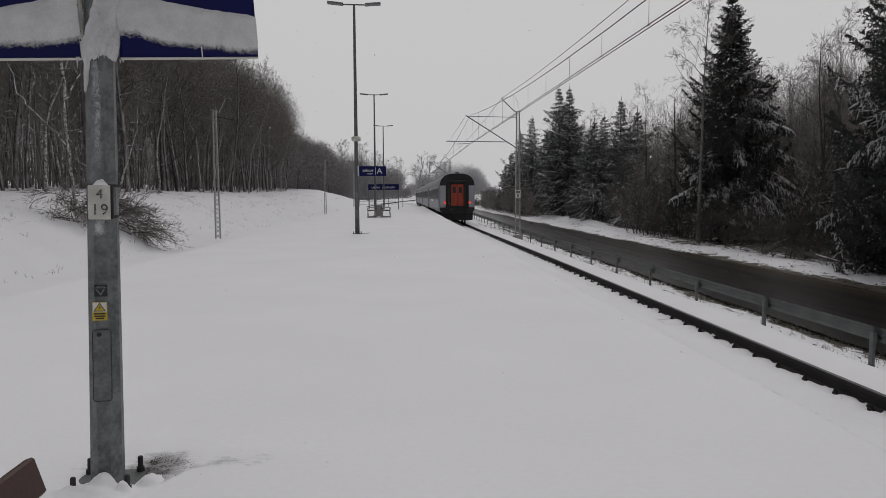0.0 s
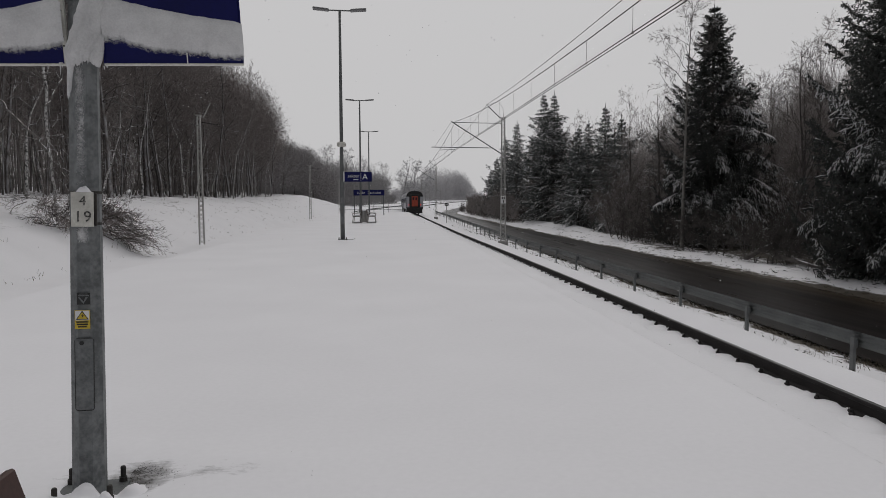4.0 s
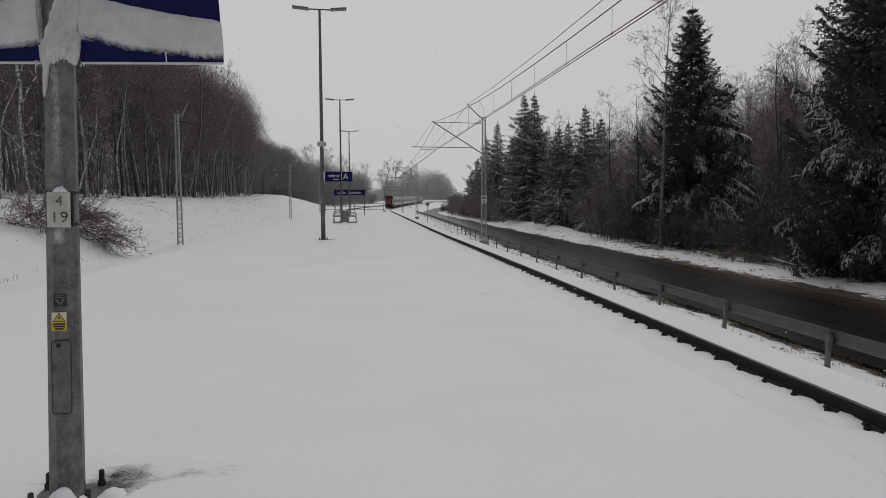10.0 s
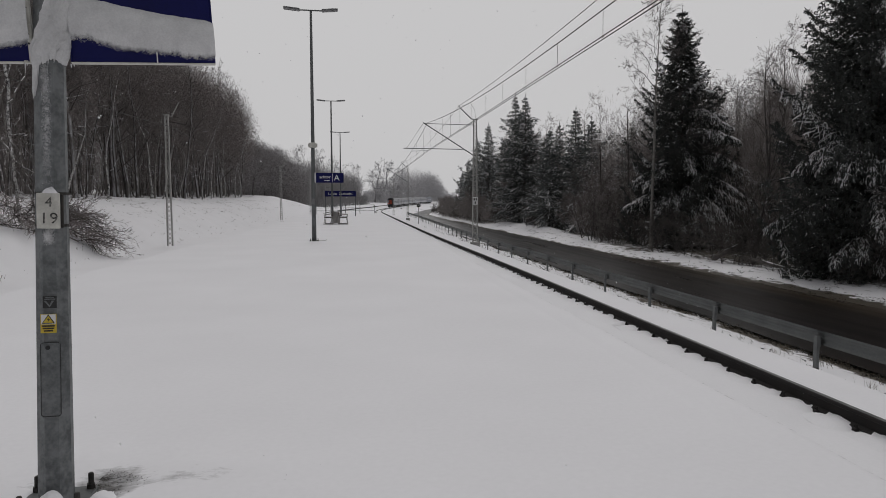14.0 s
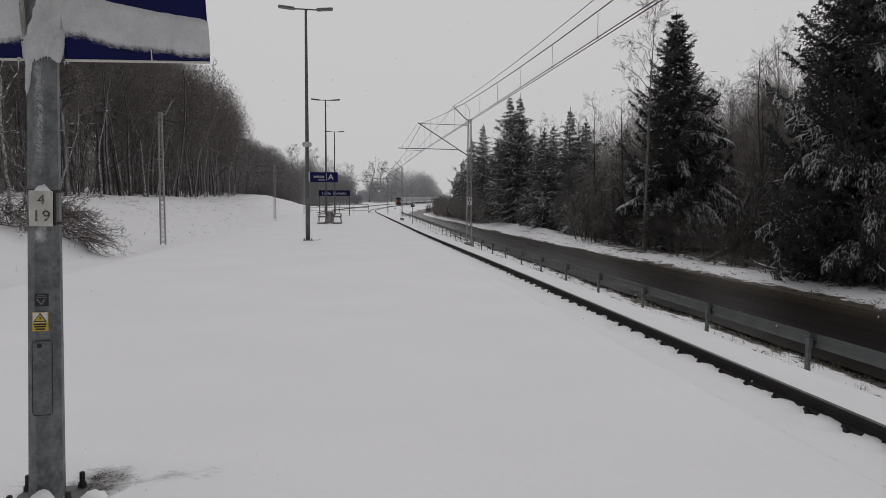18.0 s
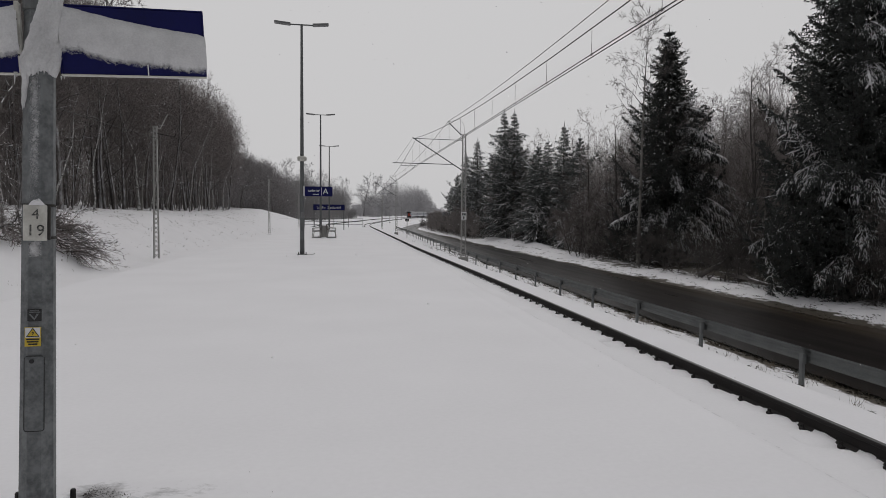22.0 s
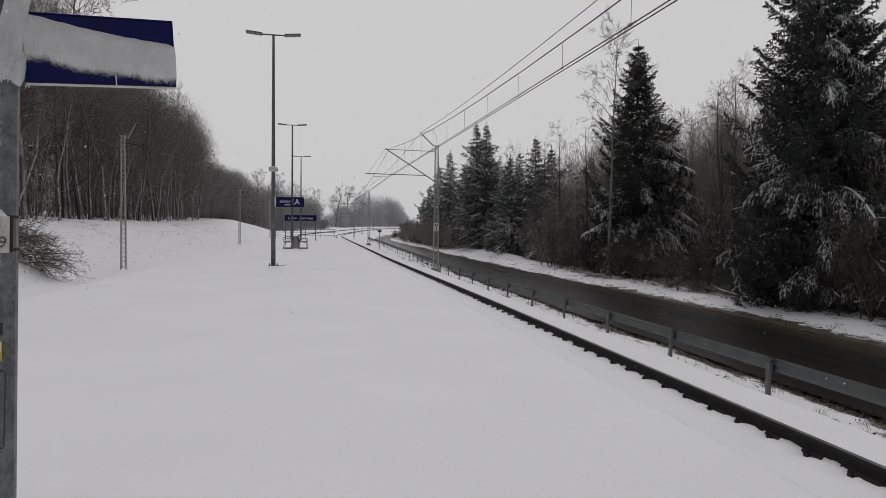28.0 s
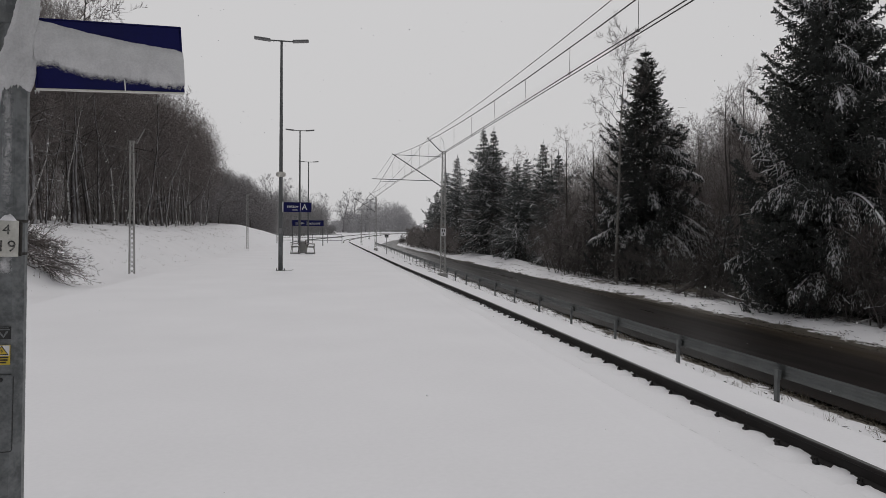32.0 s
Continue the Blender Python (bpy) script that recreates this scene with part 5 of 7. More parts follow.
def locomotive():
    c = thing("locomotive", "grey electric locomotive at the head of the train", "locomotive")
    L, w = 19.0, 2.95
    part("body", Shape().extrude([(-w * 0.47, 0.9), (w * 0.47, 0.9), (w / 2, 1.2), (w / 2, 3.2), (w * 0.40, 3.8), (-w * 0.40, 3.8), (-w / 2, 3.2), (-w / 2, 1.2)], 0.4, L), COACH_BLUE, c)
    part("roof", Shape().box((0, L / 2, 3.9), (2.0, L - 3, 0.25), 0.08), ROOF, c)
    for sx in (-1, 1):
        for k in range(5):
            part("side_vent", Shape().box((sx * (w / 2 + 0.01), 4.5 + 2.4 * k, 2.5), (0.03, 1.5, 0.7), 0.01), COACH, c)
    part("windscreen", Shape().box((0, 0.39, 2.9), (2.3, 0.04, 0.7), 0.01), GLASS, c)
    for y in (4.0, L - 4.0):
        part("bogie", Shape().box((0, y, 0.55), (2.3, 3.8, 0.6), 0.06), COACH_END, c)
    pn = Shape().tube([(0, L - 3, 4.0), (0, L - 4.2, 4.8), (0, L - 3.2, 5.55)], 0.03, 6).box((0, L - 3.2, 5.57), (1.7, 0.25, 0.05))
    part("pantograph", pn, WIRE, c, "raised pantograph")
    return c


first_coach = coach()
TRAIN = [first_coach] + [copy_thing(first_coach, pose(0, 0, 0)) for _ in range(5)] + [locomotive()]
# where the last coach's end stands along the line, second by second
RUN = ((0, 54.4), (1, 68.6), (2, 83.4), (3, 99.3), (6, 146.0), (8, 180.0), (10, 216.0), (13, 271.0), (17, 336.0), (20, 385.0), (23, 434.0), (25, 467.0), (28, 517.0), (32, 584.0))


def rear_at(t):
    for i, ((a, p), (b, q)) in enumerate(zip(RUN, RUN[1:])):
        if t <= b:
            k = (t - a) / (b - a)
            va = (RUN[i + 1][1] - RUN[i - 1][1]) / (RUN[i + 1][0] - RUN[i - 1][0]) if i else (q - p) / (b - a) - 0.3
            j = min(i + 2, len(RUN) - 1)
            vb = (RUN[j][1] - p) / (RUN[j][0] - a)
            h = b - a
            return p * (2 * k ** 3 - 3 * k * k + 1) + h * va * (k ** 3 - 2 * k * k + k) + q * (3 * k * k - 2 * k ** 3) + h * vb * (k ** 3 - k * k)
    return RUN[-1][1]


def on_line(y):
    return Vector((bend(y) + AXIS * math.cos(heading(y)), y - AXIS * math.sin(heading(y)), rail_z(y)))


# ---- trees ----
def twig(s, p, d, length, r, rng):
    """A thin tapering three-sided shoot."""
    k = len(s.v)
    side = d.orthogonal().normalized()
    up = d.cross(side)
    a0 = rng.uniform(0, 6.28)
    for j in range(3):
        a = a0 + j * 2.094
        s.v.append(tuple(p + (side * math.cos(a) + up * math.sin(a)) * r))
    s.v.append(tuple(p + d * length))
    s.f.extend(((k, k + 1, k + 3), (k + 1, k + 2, k + 3), (k + 2, k, k + 3)))


def sliver(s, p, d, length, r, rng):
    """The finest shoots: one narrow blade each."""
    side = d.cross(Vector((rng.gauss(0, 1), rng.gauss(0, 1), rng.gauss(0, 1))))
    side = side.normalized() if side.length > 1e-4 else Vector((1, 0, 0))
    k = len(s.v)
    s.v.extend((tuple(p + side * r), tuple(p - side * r), tuple(p + d * length)))
    s.f.append((k, k + 1, k + 2))


def limb(wood, fine, p, d, length, r, level, rng, cfg):
    """One limb that wanders, thins and carries the next order of limbs."""
    n = 4 if level < 1 else 2
    pts, rad, dirs = [p], [r], [d]
    for k in range(n):
        lift = cfg["lift"][level]
        d = (d + Vector((rng.gauss(0, cfg["wander"]), rng.gauss(0, cfg["wander"]), rng.gauss(0, cfg["wander"]) + lift))).normalized()
        p = p + d * (length / n)
        pts.append(p)
        rad.append(max(0.004, r * (1 - 0.85 * (k + 1) / n)))
        dirs.append(d)
    wood.tube([tuple(q) for q in pts], rad, 4 if level == 0 else 3, caps=False)
    kids = cfg["kids"][level]
    for c in range(kids):
        t = 0.25 + 0.75 * (c + rng.random()) / kids
        i = min(n - 1, int(t * n))
        q = pts[i].lerp(pts[i + 1], t * n - i if t * n - i < 1 else 1.0)
        out = dirs[i + 1].orthogonal().normalized()
        out.rotate(Matrix.Rotation(rng.uniform(0, 6.28), 3, dirs[i + 1]))
        ang = math.radians(rng.uniform(*cfg["angle"]))
        nd = (dirs[i + 1] * math.cos(ang) + out * math.sin(ang)).normalized()
        ln = length * cfg["ratio"] * (1.1 - 0.55 * t) * rng.uniform(0.7, 1.25)
        if level + 1 >= cfg["levels"]:
            nd = (nd + Vector((0, 0, cfg["twig_lift"]))).normalized()
            ln = max(0.35, ln)
            twig(fine, q, nd, ln, cfg["twig_r"], rng)
            for _ in range(cfg["shoots"]):
                sd = (nd * rng.uniform(0.4, 1.0) + Vector((rng.gauss(0, 0.45), rng.gauss(0, 0.45), rng.gauss(0, 0.45) + cfg["twig_lift"]))).normalized()
                sliver(fine, q + nd * ln * rng.uniform(0.1, 0.95), sd, ln * rng.uniform(0.35, 0.8), cfg["twig_r"] * 0.8, rng)
        else:
            limb(wood, fine, q, nd, ln, max(0.006, rad[i] * 0.55), level + 1, rng, cfg)


def bare_tree_shapes(height, r0, seed, clear=0.4, limbs=16, spread=0.28, lean=0.02, trunk_sides=8, **over):
    """Trunk and leafless crown of one tree."""
    rng = random.Random(seed)
    cfg = dict(levels=2, kids=(6, 9, 6), ratio=0.5, angle=(25, 60), wander=0.12, lift=(0.05, 0.05, 0.03), twig_lift=0.12, twig_r=0.011, rise=0.75, shoots=5)
    cfg.update(over)
    trunk, wood, fine = Shape(), Shape(), Shape()
    n, pts, rad = 9, [], []
    p, d = Vector((0, 0, -0.3)), Vector((rng.gauss(0, lean), rng.gauss(0, lean), 1)).normalized()
    for k in range(n + 1):
        pts.append(p)
        rad.append(r0 * (1.25 if k == 0 else (1 - 0.93 * (k / n) ** 1.1)))
        d = (d + Vector((rng.gauss(0, lean * 1.5), rng.gauss(0, lean * 1.5), 0.05))).normalized()
        p = p + d * (height + 0.3) / n
    trunk.tube([tuple(q) for q in pts], rad, trunk_sides, caps=False)
    for c in range(limbs):
        t = clear + (1 - clear) * ((c + rng.random()) / limbs) ** 0.9
        i = min(n - 1, int(t * n))
        q = pts[i].lerp(pts[i + 1], t * n - i)
        a = rng.uniform(0, 6.28)
        up = cfg["rise"] * rng.uniform(0.6, 1.4)
        dd = Vector((math.cos(a), math.sin(a), up)).normalized()
        limb(wood, fine, q, dd, height * spread * (1.25 - 0.85 * t) * rng.uniform(0.7, 1.2), max(0.014, rad[i] * 0.42), 0, rng, cfg)
    return trunk, wood, fine


def bare_tree(name, label, category, shapes, bark, at, group, limb_mat=None, twigs=None):
    trunk, wood, fine = shapes
    t = thing(name, label, category, at, group)
    part("trunk", trunk, bark, t, smooth=True)
    tagged(part("branchwork", wood, limb_mat or bark, t), kind="stuff")
    tagged(part("crown", fine, twigs or TWIG, t), kind="stuff")
    return t


def spruce_shapes(height, base_r, seed, whorls=44, arms=7, bare=0.04, density=1.0, snow=0.35, ragged=0.25, taper=0.72, tufts=3, blade=1.0, laden=0.0, laden_share=0.5, fill=0, jitter=0.6, hang=0.12):
    """Trunk, needle sprays and lying snow of one spruce."""
    rng = random.Random(seed)
    trunk, green, white = Shape(), Shape(), Shape()
    lean = Vector((rng.gauss(0, 0.008), rng.gauss(0, 0.008), 1))
    trunk.tube([tuple(lean * (height * k / 5) - Vector((0, 0, 0.3 if k == 0 else 0))) for k in range(6)], [height * 0.013 * (1.05 - k / 5) + 0.012 for k in range(6)], 8, caps=False)

    def spray(p, d, ln, wd, droop):
        """A flattened needle shoot: two crossed kites."""
        e = (d + Vector((0, 0, -droop))).normalized()
        side = e.cross(Vector((0, 0, 1)))
        side = side.normalized() if side.length > 1e-3 else Vector((1, 0, 0))
        up = side.cross(e)
        m = p + e * ln * 0.45
        for s in (side, (up + side * rng.uniform(-0.6, 0.6)).normalized()):
            k = len(green.v)
            green.v.extend((tuple(p), tuple(m + s * wd), tuple(p + e * ln), tuple(m - s * wd)))
            green.f.append((k, k + 1, k + 2, k + 3))
        return e, side, up

    for w in range(whorls):
        f = w / (whorls - 1)
        z = height * (bare + (0.985 - bare) * f ** 0.92)
        prof = (1 - f) ** taper * (0.75 + 0.25 * min(1.0, f * 6)) + 0.02
        na = max(4, round(arms * (1 - 0.35 * f)))
        a0 = rng.uniform(0, 6.28)
        for b in range(na):
            a = a0 + 6.283 * b / na + rng.gauss(0, 0.22)
            ln = base_r * prof * rng.uniform(1 - ragged * 1.3, 1 + ragged * 0.7)
            ln *= min(1.12, 0.84 + 0.6 * noise.noise((math.cos(a) * 1.4 + seed, math.sin(a) * 1.4, z * 0.42)))
            if rng.random() < 0.12:
                ln *= 0.5
            elif rng.random() < 0.08:
                ln *= 1.12
            zb = z + rng.uniform(-jitter, jitter) * (1 - f) * height / whorls
            out = Vector((math.cos(a), math.sin(a), 0))
            thick = f < laden and rng.random() < laden_share
            drop = (0.45 if thick else 0.0) + 0.50 - 0.80 * f + max(0.0, 0.35 - f) * 0.9 + rng.gauss(0, 0.14)
            n = 5
            pts = []
            for k in range(n + 1):
                t = k / n
                pts.append(lean * zb + out * ln * t + Vector((0, 0, -drop * ln * t + 0.30 * ln * t * t * (0.3 if thick or f >= 0.75 else 1.0))))
            green_r = 0.02 + 0.012 * ln
            trunk.tube([tuple(q) for q in pts], [green_r * (1.1 - k / n) for k in range(n + 1)], 3, caps=False)
            heavy = thick or rng.random() < snow * (1.45 - 0.9 * f)
            m = max(5, int(ln * 8.5 * density))
            for c in range(m):
                t = 0.10 + 0.90 * (c + rng.random()) / m
                i = min(n - 1, int(t * n))
                q = pts[i].lerp(pts[i + 1], min(1.0, t * n - i))
                along = (pts[i + 1] - pts[i]).normalized()
                for sgn in (-1, 1):
                    sd = along.cross(Vector((0, 0, 1))).normalized() * sgn
                    d = (along * rng.uniform(0.5, 1.1) + sd * rng.uniform(0.5, 1.0) + Vector((0, 0, rng.gauss(-hang, 0.20)))).normalized()
                    sl = (0.20 + 0.22 * ln * (1 - 0.7 * t)) * rng.uniform(0.6, 1.2)
                    e, side, up = spray(q, d, sl, 0.026 + 0.008 * sl, rng.uniform(0.05, 0.35))
                    for _ in range(round(tufts * (0.55 + 1.1 * sl))):
                        w0 = q + e * sl * rng.uniform(0.15, 0.95)
                        td = (e * rng.uniform(0.3, 1.0) + side * rng.gauss(0, 0.7) + Vector((0, 0, rng.gauss(-0.35, 0.35)))).normalized()
                        tl = rng.uniform(0.10, 0.26) * (1 + (blade - 1) * min(1.0, ln / 1.6))
                        sv = td.cross(Vector((rng.gauss(0, 1), rng.gauss(0, 1), rng.gauss(0, 1))))
                        sv = sv.normalized() * (0.022 + 0.07 * tl)
                        k = len(green.v)
                        green.v.extend((tuple(w0), tuple(w0 + td * tl * 0.5 + sv), tuple(w0 + td * tl), tuple(w0 + td * tl * 0.5 - sv)))
                        green.f.append((k, k + 1, k + 2, k + 3))
                        if rng.random() < (0.5 if thick else 0.2 if heavy else 0.02):
                            b = len(white.v)
                            white.v.extend(tuple(Vector(green.v[k + j]) + out * 0.015 + Vector((0, 0, 0.025))) for j in range(4))
                            white.f.append((b, b + 1, b + 2, b + 3))
                    if thick and rng.random() < 0.35 or heavy and rng.random() < 0.6 or rng.random() < snow * 0.5:
                        k = len(white.v)
                        wdt = (0.012 + 0.015 * sl) * rng.uniform(0.4, 1.0) * (rng.uniform(1.0, 1.8) if thick else 1.0)
                        l2 = sl * rng.uniform(0.5, 0.95)
                        q = q + out * (0.06 if thick else 0.0)
                        b0, b1, b2 = q + Vector((0, 0, 0.015)), q + e * l2 * 0.5 + Vector((0, 0, 0.03)), q + e * l2 + Vector((0, 0, 0.012))
                        white.v.extend((tuple(b0), tuple(b1 + side * wdt - Vector((0, 0, 0.02))), tuple(b2), tuple(b1 - side * wdt - Vector((0, 0, 0.02))), tuple(b1 + Vector((0, 0, 0.035)))))
                        white.f.extend(((k, k + 1, k + 4), (k + 1, k + 2, k + 4), (k + 2, k + 3, k + 4), (k + 3, k, k + 4)))
            if heavy and ln > 0.7 and rng.random() < 0.6:
                white.tube([tuple(q + Vector((0, 0, 0.03))) for q in pts[1:]], [v * (2.6 if thick else 1.0) for v in (0.012, 0.022, 0.022, 0.016, 0.005)], 4, caps=False)
    for _ in range(fill):
        f = rng.random() ** 1.25
        a, q = rng.uniform(0, 6.28), rng.random() ** 0.6
        rr = base_r * 0.60 * ((1 - f) ** taper) * q
        d = Vector((math.cos(a), math.sin(a), rng.gauss(-0.35, 0.4))).normalized()
        spray(lean * height * (bare + (0.96 - bare) * f) + Vector((math.cos(a) * rr, math.sin(a) * rr, -0.35 * rr)), d, rng.uniform(0.3, 0.6), rng.uniform(0.025, 0.05), 0.3)
    top = lean * height * 0.985
    for k in range(14):
        a = rng.uniform(0, 6.28)
        spray(top - Vector((0, 0, rng.uniform(0, 0.9))), Vector((math.cos(a), math.sin(a), 0.8)).normalized(), rng.uniform(0.2, 0.5), 0.05, 0)
    spray(top, Vector((0.02, 0, 1)), height * 0.04 + 0.3, 0.05, 0)
    return trunk, green, white


def spruce(label, shapes, at, group, needles=None):
    t = thing("spruce_tree", label, "spruce tree", at, group)
    trunk, green, white = shapes
    part("trunk", trunk, BARK, t)
    tagged(part("foliage", green, needles or NEEDLE, t), kind="stuff")
    tagged(part("lying_snow", white, SNOW_TWIG, t, "snow lying on the boughs"), kind="stuff")
    return t


def hung_spruce_shapes(height, base_r, seed, whorls, arms, bare, taper, snow_low, snow_high, lace, gap=0.17, dusting=0.1, jitter=0.4, uneven=0.5, laden=(), windward=0.0):
    """A large spruce near by: boughs that dip and lift again, side shoots hanging from them in curtains, snow lining their upper sides."""
    rng = random.Random(seed)
    trunk, green, white = Shape(), Shape(), Shape()
    lean = Vector((rng.gauss(0, 0.006), rng.gauss(0, 0.006), 1))
    trunk.tube([tuple(lean * (height * k / 6) - Vector((0, 0, 0.3 if k == 0 else 0))) for k in range(7)], [height * 0.013 * (1.05 - k / 6) + 0.012 for k in range(7)], 9, caps=False)
    up = Vector((0, 0, 1))
    dust, face = 0.0, up

    def kite(p, d, ln, wd):
        s = d.cross(Vector((rng.gauss(0, 1), rng.gauss(0, 1), rng.gauss(0, 1))))
        s = s.normalized() * wd if s.length > 1e-4 else Vector((wd, 0, 0))
        k, m = len(green.v), p + d * ln * 0.42
        green.v.extend((tuple(p), tuple(m + s), tuple(p + d * ln), tuple(m - s)))
        green.f.append((k, k + 1, k + 2, k + 3))
        if rng.random() < dust:
            b, h, s = len(white.v), face * 0.035, s * 0.85
            white.v.extend((tuple(p + d * ln * 0.12 + h), tuple(m + s + h), tuple(p + d * ln * 0.82 + h), tuple(m - s + h)))
            white.f.append((b, b + 1, b + 2, b + 3))

    def ridge(line, wd):
        """Snow along a shoot: a low roof that breaks off here and there."""
        k = len(white.v)
        for i, p in enumerate(line):
            d = line[min(i + 1, len(line) - 1)] - line[max(i - 1, 0)]
            s = d.cross(up)
            s = s.normalized() if s.length > 1e-4 else Vector((1, 0, 0))
            w = wd * rng.uniform(0.45, 1.25) * (0.35 if i in (0, len(line) - 1) else 1.0)
            white.v.extend((tuple(p + s * w + face * 0.03), tuple(p + face * (0.045 + w * 0.7)), tuple(p - s * w + face * 0.03)))
        for i in range(len(line) - 1):
            a = k + 3 * i
            white.f.extend(((a, a + 1, a + 4, a + 3), (a + 1, a + 2, a + 5, a + 4)))

    for w in range(whorls):
        f = w / (whorls - 1)
        z0 = height * (bare + (0.975 - bare) * f ** 0.94)
        prof = (1 - f) ** taper * (0.78 + 0.22 * min(1.0, f * 7)) + 0.025
        na = max(4, round(arms * (1 - 0.4 * f)))
        a0 = rng.uniform(0, 6.28)
        for b in range(na):
            a = a0 + 6.283 * b / na + rng.gauss(0, 0.25)
            z = z0 + rng.uniform(-jitter, jitter) * height / whorls * (1 - 0.6 * f)
            swell = noise.noise((math.cos(a) * 1.3 + seed, math.sin(a) * 1.3, z * 0.33))
            ln = base_r * prof * min(1.22, max(0.45, 0.90 + uneven * swell + rng.gauss(0, 0.10)))
            out = Vector((math.cos(a), math.sin(a), 0))
            clump = noise.noise((math.cos(a) * 1.1 - seed, math.sin(a) * 1.1, z * 0.45 + 5))
            snowy = rng.random() < snow_low + (snow_high - snow_low) * smooth01(0.22, 0.55, f) + 0.7 * clump
            rise = -0.40 + 0.72 * f + rng.gauss(0, 0.08) - (0.28 * smooth01(0.6, 0.2, f) if snowy else 0.0)
            lift = 0.50 - 0.35 * f
            n = 7
            pts = [lean * z + out * ln * (k / n) * (1 - 0.06 * (k / n)) + up * ln * (rise * (k / n) - 0.22 * (1 - f) * math.sin(math.pi * k / n) + lift * (k / n) ** 2.6) for k in range(n + 1)]
            trunk.tube([tuple(q) for q in pts], [(0.016 + 0.010 * ln) * (1.08 - k / n) for k in range(n + 1)], 3, caps=False)
            dust = dusting if snowy else 0.018
            face = (out * 0.75 + up * 0.65).normalized()
            if snowy and ln > 0.8:
                ridge([q + up * 0.02 for q in pts[2:]], lace * 1.9)
            m = max(5, int(ln / gap))
            for c in range(m):
                t = 0.08 + 0.92 * (c + rng.random()) / m
                i = min(n - 1, int(t * n))
                q = pts[i].lerp(pts[i + 1], min(1.0, t * n - i))
                along = (pts[i + 1] - pts[i]).normalized()
                across = along.cross(up).normalized()
                for sgn in (-1, 1):
                    d = (along * rng.uniform(0.55, 1.1) + across * sgn * rng.uniform(0.5, 1.0) + up * rng.gauss(-0.05, 0.15)).normalized()
                    sl = (0.27 + 0.30 * ln * (1 - t) ** 0.7 * min(1.0, 3.5 * t)) * rng.uniform(0.6, 1.25)
                    bend_down = rng.uniform(0.06, 0.26) * (1.1 - 0.6 * f)
                    line, p = [q], q
                    for _ in range(4):
                        p = p + d * sl / 4
                        line.append(p)
                        d = (d - up * bend_down).normalized()
                    for j in range(4):
                        e = (line[j + 1] - line[j]).normalized()
                        kite(line[j], e, sl * 0.36, 0.020)
                        for _ in range(3):
                            g = (e * rng.uniform(0.5, 1.0) + Vector((rng.gauss(0, 0.5), rng.gauss(0, 0.5), rng.gauss(-0.25, 0.4)))).normalized()
                            kite(line[j].lerp(line[j + 1], rng.random()), g, rng.uniform(0.10, 0.20), rng.uniform(0.020, 0.032))
                        if ln > 0.9 and f < 0.85:
                            g = Vector((rng.gauss(0, 0.22), rng.gauss(0, 0.22), -1)).normalized()
                            kite(line[j + 1], g, rng.uniform(0.10, 0.24) * (1.15 - 0.6 * f), rng.uniform(0.020, 0.032))
                    if snowy and rng.random() < 0.75 or rng.random() < 0.025:
                        j = rng.randrange(3)
                        ridge(line[j:j + rng.randrange(3, 6)], lace * rng.uniform(0.5, 1.2))
                        if snowy and sl > 0.45:
                            for _ in range(2):
                                j = rng.randrange(1, 5)
                                g = Vector((rng.gauss(0, 0.35), rng.gauss(0, 0.35), -0.8)).normalized()
                                ridge([line[j], line[j] + g * rng.uniform(0.08, 0.16), line[j] + g * rng.uniform(0.18, 0.34)], lace * 0.6)
    # boughs bent under snow: a white back and a curtain of snowy shoots on either side
    for z, turn, reach, fall in [(z + rng.gauss(0, 0.22) * (k > 0), t + rng.gauss(0, 11) * (k > 0), r * (1.0, 0.93, 0.85)[k], d * (1.0, 1.15, 0.9)[k]) for z, t, r, d in laden for k in range(3)]:
        f = min(0.95, max(0.0, (z / height - bare) / (0.975 - bare)) ** 1.06)
        ln = base_r * reach * ((1 - f) ** taper * (0.78 + 0.22 * min(1.0, f * 7)) + 0.025)
        a = math.radians(windward + turn)
        out, sway = Vector((math.cos(a), math.sin(a), 0)), Vector((-math.sin(a), math.cos(a), 0)) * rng.gauss(0, 0.08)
        face, dust, n = (out * 0.6 + up * 0.8).normalized(), 0.12, 10
        pts = [lean * z + (out + sway * (k / n)) * ln * (k / n) + up * (ln * 0.10 * math.sin(math.pi * k / n) - fall * (k / n) ** 1.7) for k in range(n + 1)]
        trunk.tube([tuple(q) for q in pts], [(0.02 + 0.009 * ln) * (1.08 - k / n) for k in range(n + 1)], 4, caps=False)
        k0 = rng.randrange(2, 5)
        ridge([q + up * 0.03 for q in pts[k0:rng.randrange(7, n + 2)]], lace * (rng.uniform(0.7, 1.2) if turn == round(turn) else 0.35))
        m = int(ln / 0.075)
